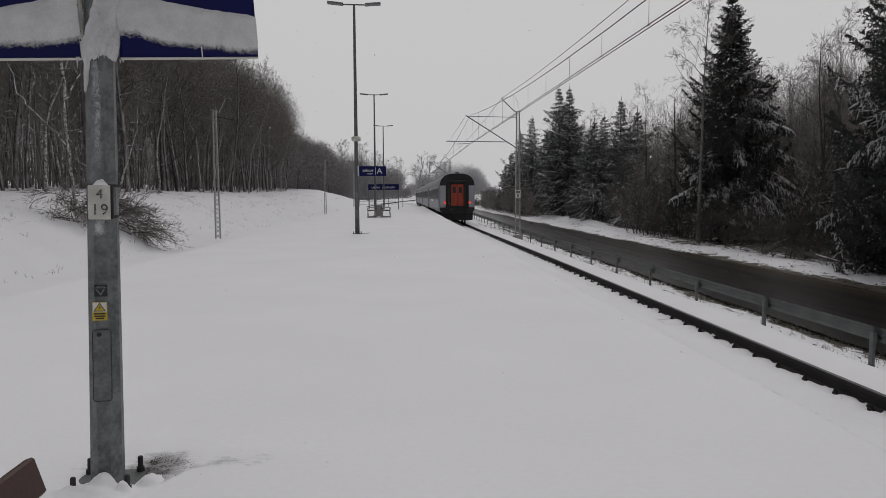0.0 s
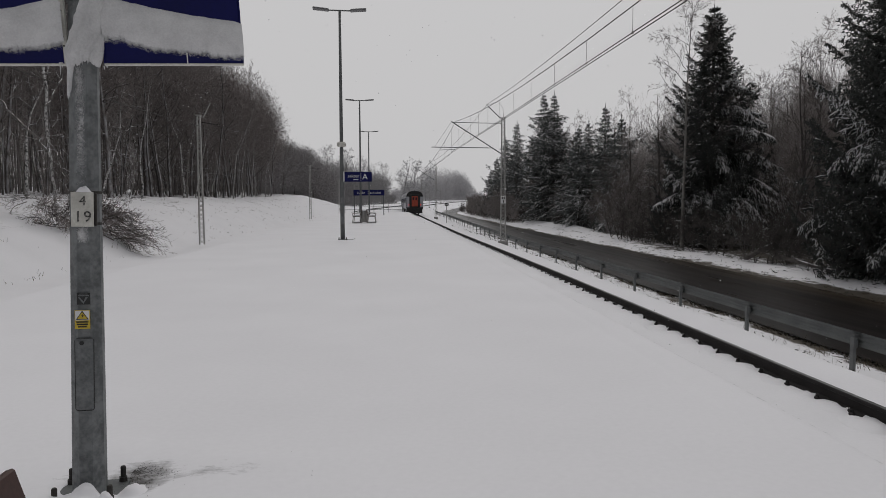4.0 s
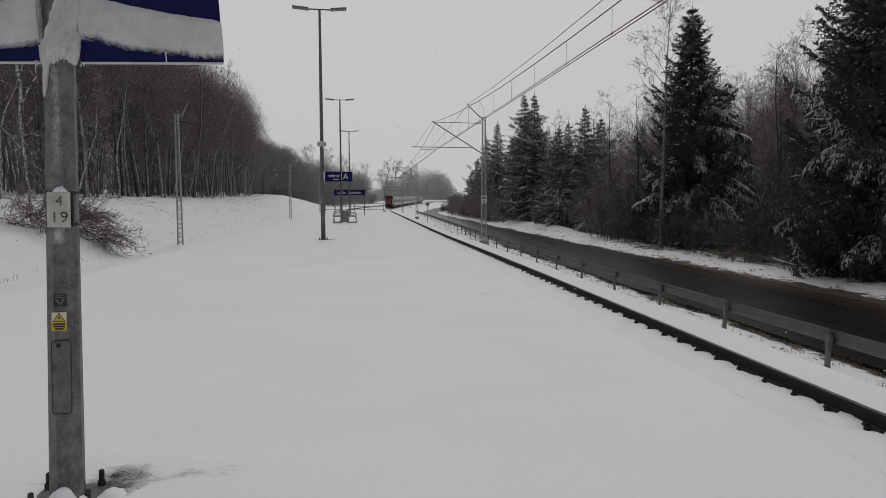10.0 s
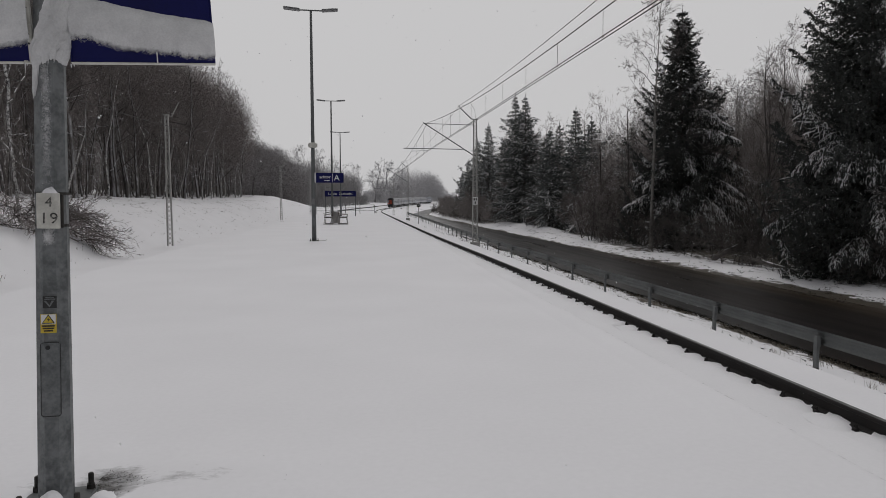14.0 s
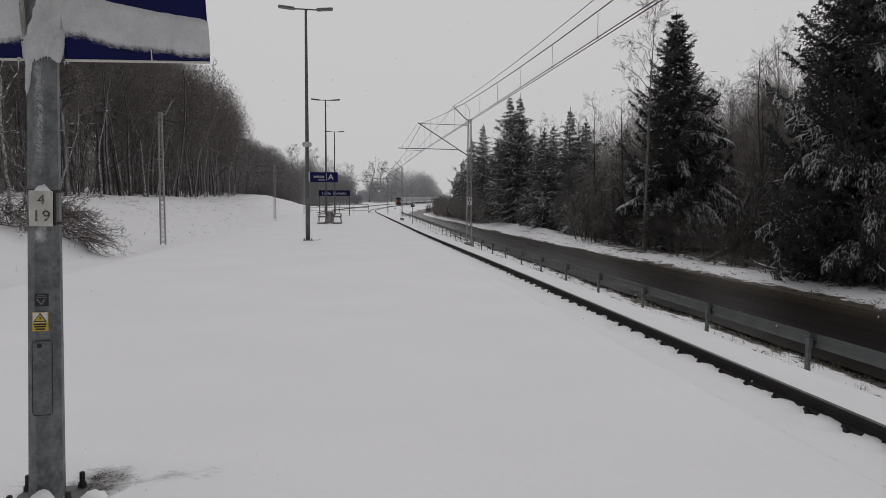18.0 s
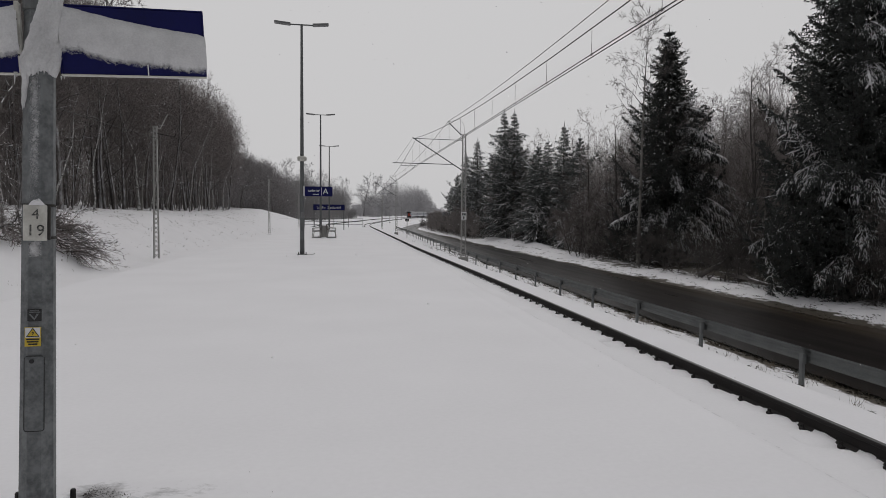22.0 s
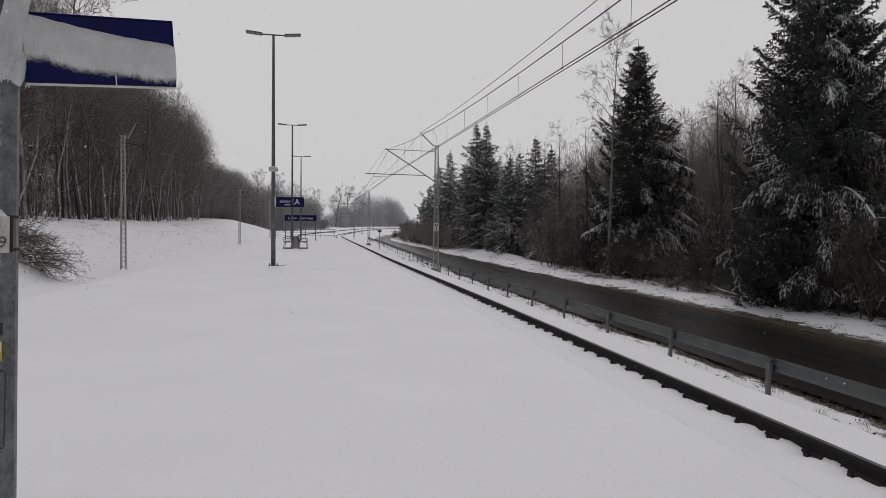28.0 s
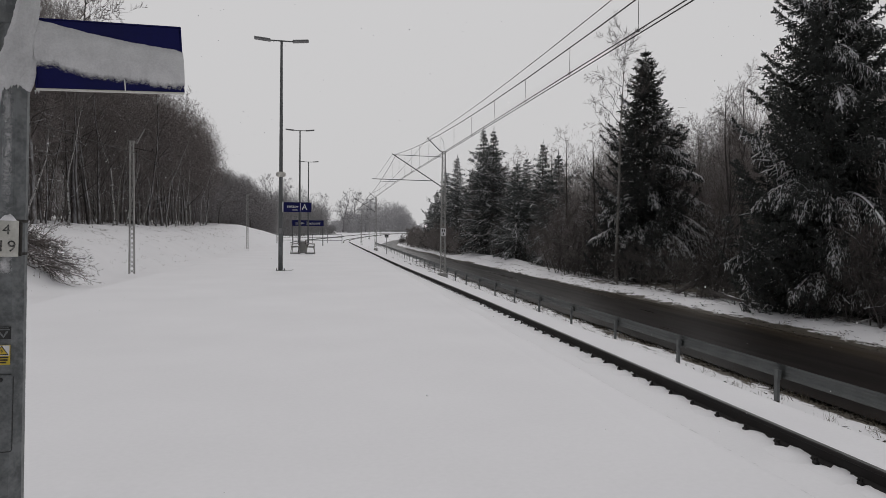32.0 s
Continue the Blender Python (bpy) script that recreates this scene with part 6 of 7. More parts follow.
        for c in range(m):
            t = 0.22 + 0.78 * (c + rng.random()) / m
            i = min(n - 1, int(t * n))
            q = pts[i].lerp(pts[i + 1], min(1.0, t * n - i))
            along = (pts[i + 1] - pts[i]).normalized()
            across = along.cross(up).normalized()
            for sgn in (-1, 1):
                d = (along * rng.uniform(0.0, 1.0) + across * sgn * rng.uniform(0.2, 1.0) + up * rng.gauss(-0.2, 0.3)).normalized()
                sl = (0.22 + 0.26 * ln * (1 - t) ** 0.8 * min(1.0, 3.0 * t)) * rng.uniform(0.5, 1.3)
                down = rng.uniform(0.10, 0.6)
                line, p = [q], q
                for _ in range(5):
                    p = p + d * sl / 5
                    line.append(p)
                    d = (d - up * down).normalized()
                for j in range(5):
                    e = (line[j + 1] - line[j]).normalized()
                    for _ in range(3):
                        g = (e * rng.uniform(0.3, 0.8) + Vector((rng.gauss(0, 0.35), rng.gauss(0, 0.35), rng.gauss(-0.6, 0.3)))).normalized()
                        kite(line[j].lerp(line[j + 1], rng.random()) - face * 0.03, g, rng.uniform(0.12, 0.24), rng.uniform(0.020, 0.032))
                if rng.random() < 0.55:
                    j = rng.randrange(0, 3)
                    ridge(line[j:j + rng.randrange(2, 5)], lace * rng.uniform(0.25, 0.6))
                for _ in range(rng.randrange(0, 4)):
                    j = rng.randrange(1, 6)
                    g = Vector((rng.gauss(0, 0.2), rng.gauss(0, 0.2), -1)).normalized()
                    s = rng.uniform(0.10, 0.30)
                    ridge([line[j] + out * 0.03, line[j] + out * 0.04 + g * s * 0.5, line[j] + out * 0.03 + g * s], lace * rng.uniform(0.22, 0.42))
    dust = 0.0
    for _ in range(int(height * 260)):
        f = rng.random() ** 1.3
        a, q = rng.uniform(0, 6.28), rng.random() ** 0.6
        rr = base_r * 0.52 * ((1 - f) ** taper) * q
        d = Vector((math.cos(a), math.sin(a), rng.gauss(-0.6, 0.4))).normalized()
        kite(lean * height * (bare + (0.95 - bare) * f) + Vector((math.cos(a) * rr, math.sin(a) * rr, -0.3 * rr)), d, rng.uniform(0.35, 0.7), rng.uniform(0.04, 0.07))
    top = lean * height * 0.975
    for k in range(9):
        a = rng.uniform(0, 6.28)
        kite(top - up * rng.uniform(0.0, 0.8), Vector((math.cos(a), math.sin(a), 1.3)).normalized(), rng.uniform(0.15, 0.28), 0.028)
    kite(top, lean.normalized(), height * 0.03 + 0.3, 0.03)
    return trunk, green, white


def verge(y):
    """How much wider the open snow beside the road is where a track leaves it."""
    return 2.4 * smooth01(50, 60, y) * smooth01(108, 92, y)


def planted(x, y):
    return ground_z(x, y) - 0.05


# the two large spruces and the ranks behind them; boughs under snow as height, turn from the open side, reach and fall
LADEN_TALL = ((11.4, 85, 1.1, 0.3), (9.9, 80, 1.05, 0.35), (9.3, 95, 1.15, 0.4), (8.2, 80, 1.2, 0.5), (8.5, 55, 1.0, 0.6), (6.5, 75, 1.2, 0.9), (6.1, 98, 1.2, 1.0), (5.2, 65, 1.1, 1.4), (4.8, 102, 1.1, 1.2),
              (4.4, 35, 1.0, 2.2), (3.8, 50, 1.0, 1.8), (5.6, -72, 0.8, 0.6), (5.4, -42, 0.8, 0.9), (3.6, -85, 0.9, 0.7), (3.8, -25, 0.8, 1.3), (7.2, 15, 0.85, 1.6), (2.7, 62, 0.95, 1.2), (2.6, 18, 0.9, 1.1), (5.7, 84, 1.35, 1.1), (4.1, 82, 1.3, 1.2), (3.3, 74, 1.2, 1.2))
LADEN_HUGE = ((9.8, 10, 1.0, 1.0), (7.7, 45, 1.05, 0.9), (5.9, -40, 1.0, 1.2), (5.7, -12, 1.0, 1.5), (6.7, 62, 1.1, 1.0), (5.2, 33, 1.05, 1.3), (4.8, 82, 1.1, 1.1),
              (3.8, 8, 1.0, 1.3), (4.1, 58, 1.1, 1.2), (2.1, 26, 1.0, 1.0), (1.7, -8, 1.0, 0.7), (2.2, 56, 1.05, 1.0), (3.1, -62, 0.95, 0.8), (11.0, 32, 1.0, 0.8), (11.7, 12, 1.0, 0.7), (12.8, 50, 1.0, 0.6))
spruce("tall dark spruce with snow on its drooping lower boughs", hung_spruce_shapes(17.6, 5.0, 21, 25, 9, 0.09, 0.76, 0.12, 0.10, 0.112, 0.15, 0.30, 0.35, 0.5, LADEN_TALL, -115.8), pose(23.5, 48.6, -2.1), "roadside spruces")
spruce("huge dark spruce beside the road, boughs edged with snow", hung_spruce_shapes(17.2, 5.0, 22, 28, 12, 0.03, 0.62, 0.05, 0.03, 0.055, 0.14, 0.20, 0.60, 0.36, LADEN_HUGE, -128.8), pose(22.2, 27.6, -2.1), "roadside spruces")
SPR = [spruce_shapes(15.0, 3.9, 31, 30, 8, 0.10, 0.7, 0.55, 0.4, 0.80, 2, 2.4, fill=250), spruce_shapes(12.0, 3.6, 32, 26, 8, 0.09, 0.7, 0.46, 0.4, 0.75, 2, 2.4, 0.35, fill=250), spruce_shapes(17.0, 4.4, 33, 32, 8, 0.11, 0.65, 0.55, 0.4, 0.80, 2, 2.4, fill=250)]
made = {}
rng = random.Random(8)
for kind_, x, y, sc in ((2, 22.6, 98.5, 1.09), (2, 22.9, 94.0, 1.05), (0, 24.0, 97.0, 1.03), (1, 22.0, 78.5, 0.95), (0, 24.5, 76.7, 0.93), (1, 25.0, 72.5, 1.02),
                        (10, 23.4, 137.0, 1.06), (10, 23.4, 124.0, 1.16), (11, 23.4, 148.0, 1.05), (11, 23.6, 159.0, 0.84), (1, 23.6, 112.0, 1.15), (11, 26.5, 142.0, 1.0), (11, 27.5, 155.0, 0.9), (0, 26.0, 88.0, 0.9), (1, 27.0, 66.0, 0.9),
                        (1, 23.0, 84.0, 0.85), (2, 30.5, 27.0, 0.85), (0, 29.0, 33.0, 0.8), (1, 25.5, 21.0, 1.0), (0, 27.5, 16.0, 0.95)):
    m = pose(x, y, planted(x, y), 0, 0, rng.uniform(0, 360)) @ Matrix.Scale(sc, 4)
    if kind_ not in made:
        made[kind_] = spruce("far spruce of the roadside rank, haze put into its colour" if kind_ > 9 else "dark spruce in the roadside rank, lightly snowed", SPR[kind_ % 10], pose(x, y, planted(x, y)), "roadside spruces", NEEDLE_HAZED if kind_ > 9 else NEEDLE_DUSTED)
        made[kind_].scale = (sc, sc, sc)
    else:
        c = copy_thing(made[kind_], pose(x, y, planted(x, y), 0, 0, rng.uniform(0, 360)))
        c.scale = (sc, sc, sc)


def scatter(bases, places, sizes, rng):
    """The first place of each kind takes the tree itself, the rest take copies."""
    used = set()
    for i, (x, y) in enumerate(places):
        k = rng.randrange(len(bases))
        sc = rng.uniform(*sizes)
        m = pose(x, y, planted(x, y), rng.gauss(0, 1.5), rng.gauss(0, 1.5), rng.uniform(0, 360))
        if k in used:
            ob = copy_thing(bases[k], m)
        else:
            used.add(k)
            ob = bases[k]
            ob.matrix_basis = m
        ob.scale = (sc, sc, sc)


# the wood on the bank
HOME = pose(-60, 60, -5)
WOOD_L = []
for k, (h, r, clear, nl) in enumerate(((16.5, 0.12, 0.28, 17), (15.5, 0.08, 0.34, 15), (17.0, 0.20, 0.22, 19), (14.0, 0.055, 0.25, 15), (15.0, 0.16, 0.15, 18), (16.0, 0.07, 0.2, 17))):
    WOOD_L.append(bare_tree("bare_tree", "tall leafless tree in the wood on the bank", "tree",
                            bare_tree_shapes(h, r, 50 + k, clear, nl, 0.25, 0.03, 6, kids=(5, 4, 5), rise=1.0, twig_r=0.013, wander=0.2, angle=(25, 80), shoots=3), BARK_WINDWARD, HOME, "wood on the bank", limb_mat=None if k % 3 == 0 else BARK))
for k, (h, r, sway) in enumerate(((13.5, 0.075, 0.06), (11.0, 0.05, 0.10), (9.0, 0.035, 0.14))):
    WOOD_L.append(bare_tree("birch_tree", "slender pale-barked leafless tree in the wood on the bank", "tree",
                            bare_tree_shapes(h, r, 70 + k, 0.4, 12, 0.22, sway, 6, kids=(5, 5, 5), rise=1.0, twig_r=0.010, wander=0.18, shoots=3), BARK_PALE, HOME, "wood on the bank"))
rng = random.Random(3)
places = []
for y in [14 + 1.6 * i for i in range(61)]:
    for row in range(3):
        x = -18.2 - row * 3.0 - rng.random() * 3.0
        places.append((x, y + rng.uniform(-1.2, 1.2)))
scatter(WOOD_L, places, (0.80, 1.12), rng)
# thinner, lower growth where the wood ends
rng = random.Random(5)
scatter([bare_tree("bare_tree", "lower leafless tree at the far end of the bank", "tree",
                   bare_tree_shapes(12.0, 0.10, 90 + k, 0.1, 18, 0.30, 0.03, 6, kids=(5, 5, 5), twig_r=0.018, shoots=3), BARK, HOME, "far end of the bank", twigs=TWIG) for k in range(2)],
        [(rng.uniform(-36, -18.5), rng.uniform(122, 215)) for _ in range(56)], (0.7, 1.05), rng)


# pale crooked birches leaning out of the wood's edge
CROOKED = [bare_tree("birch_tree", "pale crooked birch leaning out of the wood's edge", "tree",
                     bare_tree_shapes(h, 0.075, 240 + k, 0.35, 11, 0.30, 0.11, 6, kids=(5, 4, 5), rise=1.1, twig_r=0.012, wander=0.25, shoots=3), BIRCH, HOME, "wood on the bank", limb_mat=BARK_PALE) for k, h in enumerate((9.5, 8.0, 11.0))]
rng = random.Random(29)
scatter(CROOKED, [(rng.uniform(-18.6, -17.4), y + rng.uniform(-2, 2)) for y in (36, 44, 52, 60, 67, 73, 79, 85, 90, 96, 101, 106)], (0.8, 1.1), rng)

# two wide crowns that stand above the wood
for k, (x, y, h) in enumerate(((-20.5, 60.0, 20.5), (-25.0, 56.0, 21.5))):
    bare_tree("bare_tree", "tall broad leafless tree standing above the wood", "tree",
              bare_tree_shapes(h, 0.22, 170 + k, 0.4, 26, 0.33, 0.02, 7, kids=(6, 6, 6), rise=1.0, twig_r=0.026, wander=0.2, angle=(25, 70), shoots=4), BARK_WINDWARD, pose(x, y, planted(x, y)), "wood on the bank")


def canopy(s, c, rx, rz, count, length, r, rng, lift=0.5):
    """A rounded leafless crown: fine shoots that fan out and up from its middle."""
    for _ in range(count):
        q = Vector((rng.gauss(0, 1), rng.gauss(0, 1), rng.gauss(0, 1))).normalized() * rng.random() ** 0.45
        p = Vector((c[0] + q.x * rx, c[1] + q.y * rx, c[2] + q.z * rz))
        d = Vector((q.x + rng.gauss(0, 0.6), q.y + rng.gauss(0, 0.6), q.z + lift + rng.gauss(0, 0.6))).normalized()
        sliver(s, p, d, length * rng.uniform(0.5, 1.3), r, rng)


def snowy_twigs(s, c, rx, rz, count, rng):
    """Thin lines of snow along the upper side of branches."""
    for _ in range(count):
        p = Vector((c[0] + rng.gauss(0, 0.5) * rx, c[1] + rng.gauss(0, 0.5) * rx, c[2] + rng.uniform(-1, 0.8) * rz))
        d = Vector((rng.gauss(0, 1), rng.gauss(0, 1), rng.gauss(0.2, 0.5))).normalized()
        for k in range(rng.randrange(1, 4)):
            ln = rng.uniform(0.25, 0.7)
            sliver(s, p, d, ln, rng.uniform(0.008, 0.018), rng)
            p = p + d * ln * 0.9
            d = (d + Vector((rng.gauss(0, 0.3), rng.gauss(0, 0.3), rng.gauss(0, 0.3)))).normalized()


def wood_interior():
    """The depth of the wood behind its edge: saplings and crowns too many to count."""
    rng = random.Random(31)
    s, fine, white, hazy = Shape(), Shape(), Shape(), Shape()
    for k in range(2300):
        y = rng.uniform(12, 215)
        x = -20.5 - rng.random() ** 1.3 * 70
        h = rng.uniform(4, 14) * (1.0 if y < 118 else 0.62)
        z = ground_z(x, y) - 0.1
        r = rng.uniform(0.03, 0.085)
        a, b, c = Vector((x, y, z)), Vector((x + rng.gauss(0, 0.35), y + rng.gauss(0, 0.35), z + h * 0.5)), Vector((x + rng.gauss(0, 0.9), y + rng.gauss(0, 0.9), z + h))
        # beyond here the growth gets a lighter colour to imitate haze
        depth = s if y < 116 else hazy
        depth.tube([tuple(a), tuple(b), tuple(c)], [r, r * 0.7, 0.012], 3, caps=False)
        for j in range(22):
            t = rng.uniform(0.05, 1.0)
            p = a.lerp(b, t * 2) if t < 0.5 else b.lerp(c, t * 2 - 1)
            twig(depth, p, Vector((rng.gauss(0, 1), rng.gauss(0, 1), rng.uniform(0.1, 1.4))).normalized(), rng.uniform(0.45, 1.35) * (1.2 - 0.5 * t), 0.022, rng)
    for k in range(620):
        y = 14 + 101 * rng.random()
        x = -18.8 - rng.random() ** 1.5 * 45
        h = rng.uniform(12.5, 17.4) * (1 + 0.15 * smooth01(80, 50, y))
        z = ground_z(x, y)
        canopy(fine, (x, y, z + h * 0.68), rng.uniform(1.8, 3.0), h * 0.34, 480, 0.95, 0.015, rng)
        if x > -26:
            snowy_twigs(white, (x, y, z + h * 0.55), 2.6, h * 0.45, 13, rng)
        canopy(fine, (x + rng.gauss(0, 1), y + rng.gauss(0, 1), z + h * 0.3), 2.2, h * 0.28, 90, 0.9, 0.014, rng)
    for k in range(105):
        y = rng.uniform(78, 116)
        x = rng.uniform(-20.6, -17.8)
        h = rng.uniform(13.0, 17.2)
        canopy(fine, (x, y, ground_z(x, y) + h * 0.66), rng.uniform(1.6, 2.6), h * 0.34, 640, 0.5, 0.016, rng)
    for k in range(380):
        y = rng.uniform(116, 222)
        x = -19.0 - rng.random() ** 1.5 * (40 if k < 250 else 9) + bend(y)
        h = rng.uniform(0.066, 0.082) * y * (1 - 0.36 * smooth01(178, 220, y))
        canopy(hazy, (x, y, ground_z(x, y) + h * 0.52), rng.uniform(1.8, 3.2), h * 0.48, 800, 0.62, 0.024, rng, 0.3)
    for k in range(150):
        y, x = rng.uniform(18, 85), -20 - rng.random() * 22
        h = rng.uniform(14.0, 18.5)
        canopy(fine, (x, y, ground_z(x, y) + h * 0.70), rng.uniform(1.8, 3.0), h * 0.30, 360, 0.9, 0.014, rng)
    for k in range(130):
        y, x = rng.uniform(46, 92), rng.uniform(-27, -19)
        h = rng.uniform(15.0, 18.0) * (1 - 0.1 * smooth01(70, 92, y))
        canopy(fine, (x, y, ground_z(x, y) + h * 0.72), rng.uniform(1.8, 2.8), h * 0.28, 400, 0.9, 0.015, rng)
    tagged(part("wood_interior", s, TWIG), "dark leafless growth deep inside the wood", "woods", kind="stuff")
    tagged(part("wood_snow", white, SNOW_TWIG), "snow clinging to branches along the edge of the wood", "snow", kind="stuff")
    tagged(part("wood_canopy", hazy, TWIG_HAZE_THIN), "leafless crowns at the far end of the wood, paled for haze", "woods", kind="stuff")
    tagged(part("wood_canopy", fine, TWIG), "dense tangle of fine brown twigs in the crowns of the wood", "woods", kind="stuff")


wood_interior()

# the bent pale birch by the branch heap, its limbs lined with snow
def bent_birch():
    t = thing("birch_tree", "bent pale birch with snow-lined limbs below the wood", "tree", pose(-13.3, 28.5, planted(-13.3, 28.5)), "wood on the bank")
    base = t.matrix_basis.translation
    rng = random.Random(61)
    limbs, fine, white = Shape(), Shape(), Shape()

    def run(shape, pts, r0, r1, wob=0.07):
        """A crooked limb through a few points, with side shoots and lying snow."""
        q = []
        for (ax, az), (bx, bz) in zip(pts, pts[1:]):
            for k in range(5):
                f = k / 5
                q.append(Vector((ax + (bx - ax) * f + rng.gauss(0, wob * 0.5), rng.gauss(0, wob), az + (bz - az) * f)) - Vector((base.x, 0, base.z)))
        q.append(Vector((pts[-1][0] - base.x, 0, pts[-1][1] - base.z)))
        n = len(q) - 1
        rad = [r0 + (r1 - r0) * k / n for k in range(n + 1)]
        shape.tube([tuple(p) for p in q], rad, 6, caps=False)
        white.tube([tuple(p + Vector((0.35 * r, -0.35 * r, 0.55 * r))) for p, r in zip(q, rad)], [0.62 * r * rng.uniform(0.15, 1.1) for r in rad], 4, caps=False)
        for p in q[2:]:
            for _ in range(2):
                d = Vector((rng.gauss(0.1, 0.7), rng.gauss(0, 0.7), rng.gauss(0.0, 0.7))).normalized()
                ln = rng.uniform(0.25, 0.9)
                twig(fine, p, d, ln, 0.010, rng)
                for _ in range(3):
                    sliver(fine, p + d * ln * rng.uniform(0.3, 1), (d + Vector((rng.gauss(0, 0.6), rng.gauss(0, 0.6), rng.gauss(0, 0.6)))).normalized(), rng.uniform(0.15, 0.4), 0.006, rng)

    trunk = Shape()
    run(trunk, ((-13.17, 0.0), (-13.31, 1.13), (-13.35, 1.98), (-13.42, 2.91), (-13.50, 3.67), (-13.54, 4.51), (-13.50, 6.0), (-13.7, 8.5), (-13.6, 10.6)), 0.062, 0.05, 0.03)
    part("trunk", trunk, BIRCH, t, "white birch bark with dark scars", smooth=True)
    for pts, r in ((((-13.48, 3.38), (-14.0, 4.01), (-14.74, 4.76), (-15.3, 5.5), (-15.8, 7.4)), 0.060), (((-13.5, 3.9), (-13.17, 3.25), (-13.0, 2.57), (-12.8, 1.94), (-12.7, 1.2)), 0.030),
                   (((-13.43, 3.04), (-13.11, 2.87), (-12.77, 2.61), (-12.4, 2.2)), 0.026), (((-13.4, 2.74), (-13.05, 2.32), (-12.86, 1.89), (-12.7, 1.1)), 0.024),
                   (((-13.36, 2.3), (-13.7, 1.9), (-13.95, 1.3)), 0.020), (((-13.5, 4.0), (-13.1, 4.1), (-12.75, 4.0)), 0.022), (((-13.55, 5.2), (-12.9, 6.3), (-12.5, 8.0)), 0.040), (((-13.6, 6.8), (-14.3, 8.0), (-14.6, 9.6)), 0.035)):
        run(limbs, pts, r, r * 0.35)
    tagged(part("branchwork", limbs, BARK_PALE, t), kind="stuff")
    tagged(part("crown", fine, TWIG, t), kind="stuff")
    tagged(part("lying_snow", white, SNOW_TWIG, t, "snow lying along the limbs"), kind="stuff")


bent_birch()


def brush_heap():
    heap = thing("brush_heap", "heap of cut brown branches sprawling down the snowy bank", "brush heap", pose(-12.0, 29.4, 0.0))
    rng = random.Random(13)
    for g in range(6):
        s = Shape()
        for k in range(30):
            left = rng.random() < 0.30
            x, y = (rng.uniform(-13.5, -11.9), rng.gauss(27.0, 0.4)) if left else (rng.uniform(-13.2, -11.0), rng.gauss(29.4, 0.5))
            z = ground_z(x, y) + rng.uniform(0.0, 1.0) * (1.0 if x < -11.4 else 0.6)
            p = Vector((x + 12.0, y - 29.4, z))
            d = Vector((rng.gauss(-0.1 if left else 1.0, 0.5), rng.gauss(-0.1, 0.5), rng.gauss(0.1, 0.35))).normalized()
            ln = rng.uniform(0.8, 2.0) * (0.7 if left else 1.0)
            n, pts, ds = 7, [p], [d]
            for j in range(n):
                d = (d + Vector((rng.gauss(0.03, 0.12), rng.gauss(0, 0.12), rng.gauss(-0.10, 0.10)))).normalized()
                q = pts[-1] + d * ln / n
                q.z = max(q.z, ground_z(q.x - 12.0, q.y + 29.4) + 0.03)
                pts.append(q)
                ds.append(d)
            r = rng.uniform(0.009, 0.020)
            s.tube([tuple(q) for q in pts], [r * (1 - 0.8 * j / n) + 0.002 for j in range(n + 1)], 4, caps=False)
            for j in range(1, n + 1):
                for sgn in (-1, 1):
                    sd = ds[j].cross(Vector((0, -1, 0.4))).normalized() * sgn
                    e = (ds[j] * 0.9 + sd * rng.uniform(0.3, 1.0) + Vector((0, rng.gauss(0, 0.3), rng.gauss(0.05, 0.25)))).normalized()
                    tl = rng.uniform(0.15, 0.5) * (1.15 - 0.6 * j / n)
                    twig(s, pts[j], e, tl, 0.006, rng)
                    for _ in range(4):
                        sliver(s, pts[j] + e * tl * rng.uniform(0.2, 1), (e + Vector((rng.gauss(0, 0.6), rng.gauss(0, 0.6), rng.gauss(0.15, 0.6)))).normalized(), rng.uniform(0.06, 0.2), 0.007, rng)
        tagged(part("brush", s, TWIG if g % 3 else BARK, heap), kind="stuff")
    snow = Shape()
    for k in range(60):
        x, y = rng.uniform(-13.8, -10.2), rng.gauss(29.3, 0.4)
        p = Vector((x + 12.0, y - 29.4, ground_z(x, y) + rng.uniform(0.2, 0.9) * (1.0 if x < -11.4 else 0.5)))
        sliver(snow, p, Vector((rng.gauss(0.8, 0.4), rng.gauss(0, 0.4), rng.gauss(-0.1, 0.3))).normalized(), rng.uniform(0.15, 0.5), 0.016, rng)
    tagged(part("lying_snow", snow, SNOW_TWIG, heap, "thin snow caught in the branches"), kind="stuff")
    return heap


brush_heap()

# roadside trees on the far side of the road
bare_tree("birch_tree", "thin pale birch standing before the tall spruce", "tree",
          bare_tree_shapes(17.3, 0.14, 26, 0.34, 22, 0.31, 0.010, 8, kids=(6, 5, 6), rise=0.85, twig_r=0.010, shoots=8, wander=0.18), BARK_PALE, pose(20.5, 46.5, -2.05), "roadside birches", limb_mat=BARK)
DROOP = [bare_tree("birch_tree", "tall leafless birch with hanging twigs", "tree",
                   bare_tree_shapes(h, 0.12, 110 + k, 0.15, 18, 0.25, 0.03, 6, kids=(5, 5, 5), ratio=0.6, twig_lift=-0.15, rise=1.4, twig_r=0.008, shoots=6, wander=0.16, angle=(20, 55), lift=(0.05, 0.0, 0)), BARK, HOME, "roadside birches", twigs=TWIG_PALE) for k, h in enumerate((12.5, 11.0, 13.5))]
rng = random.Random(9)
scatter(DROOP, [(rng.uniform(26, 42), rng.uniform(26, 56)) for _ in range(44)] + [(rng.uniform(22.5, 36), rng.uniform(52, 110)) for _ in range(40)], (0.85, 1.1), rng)
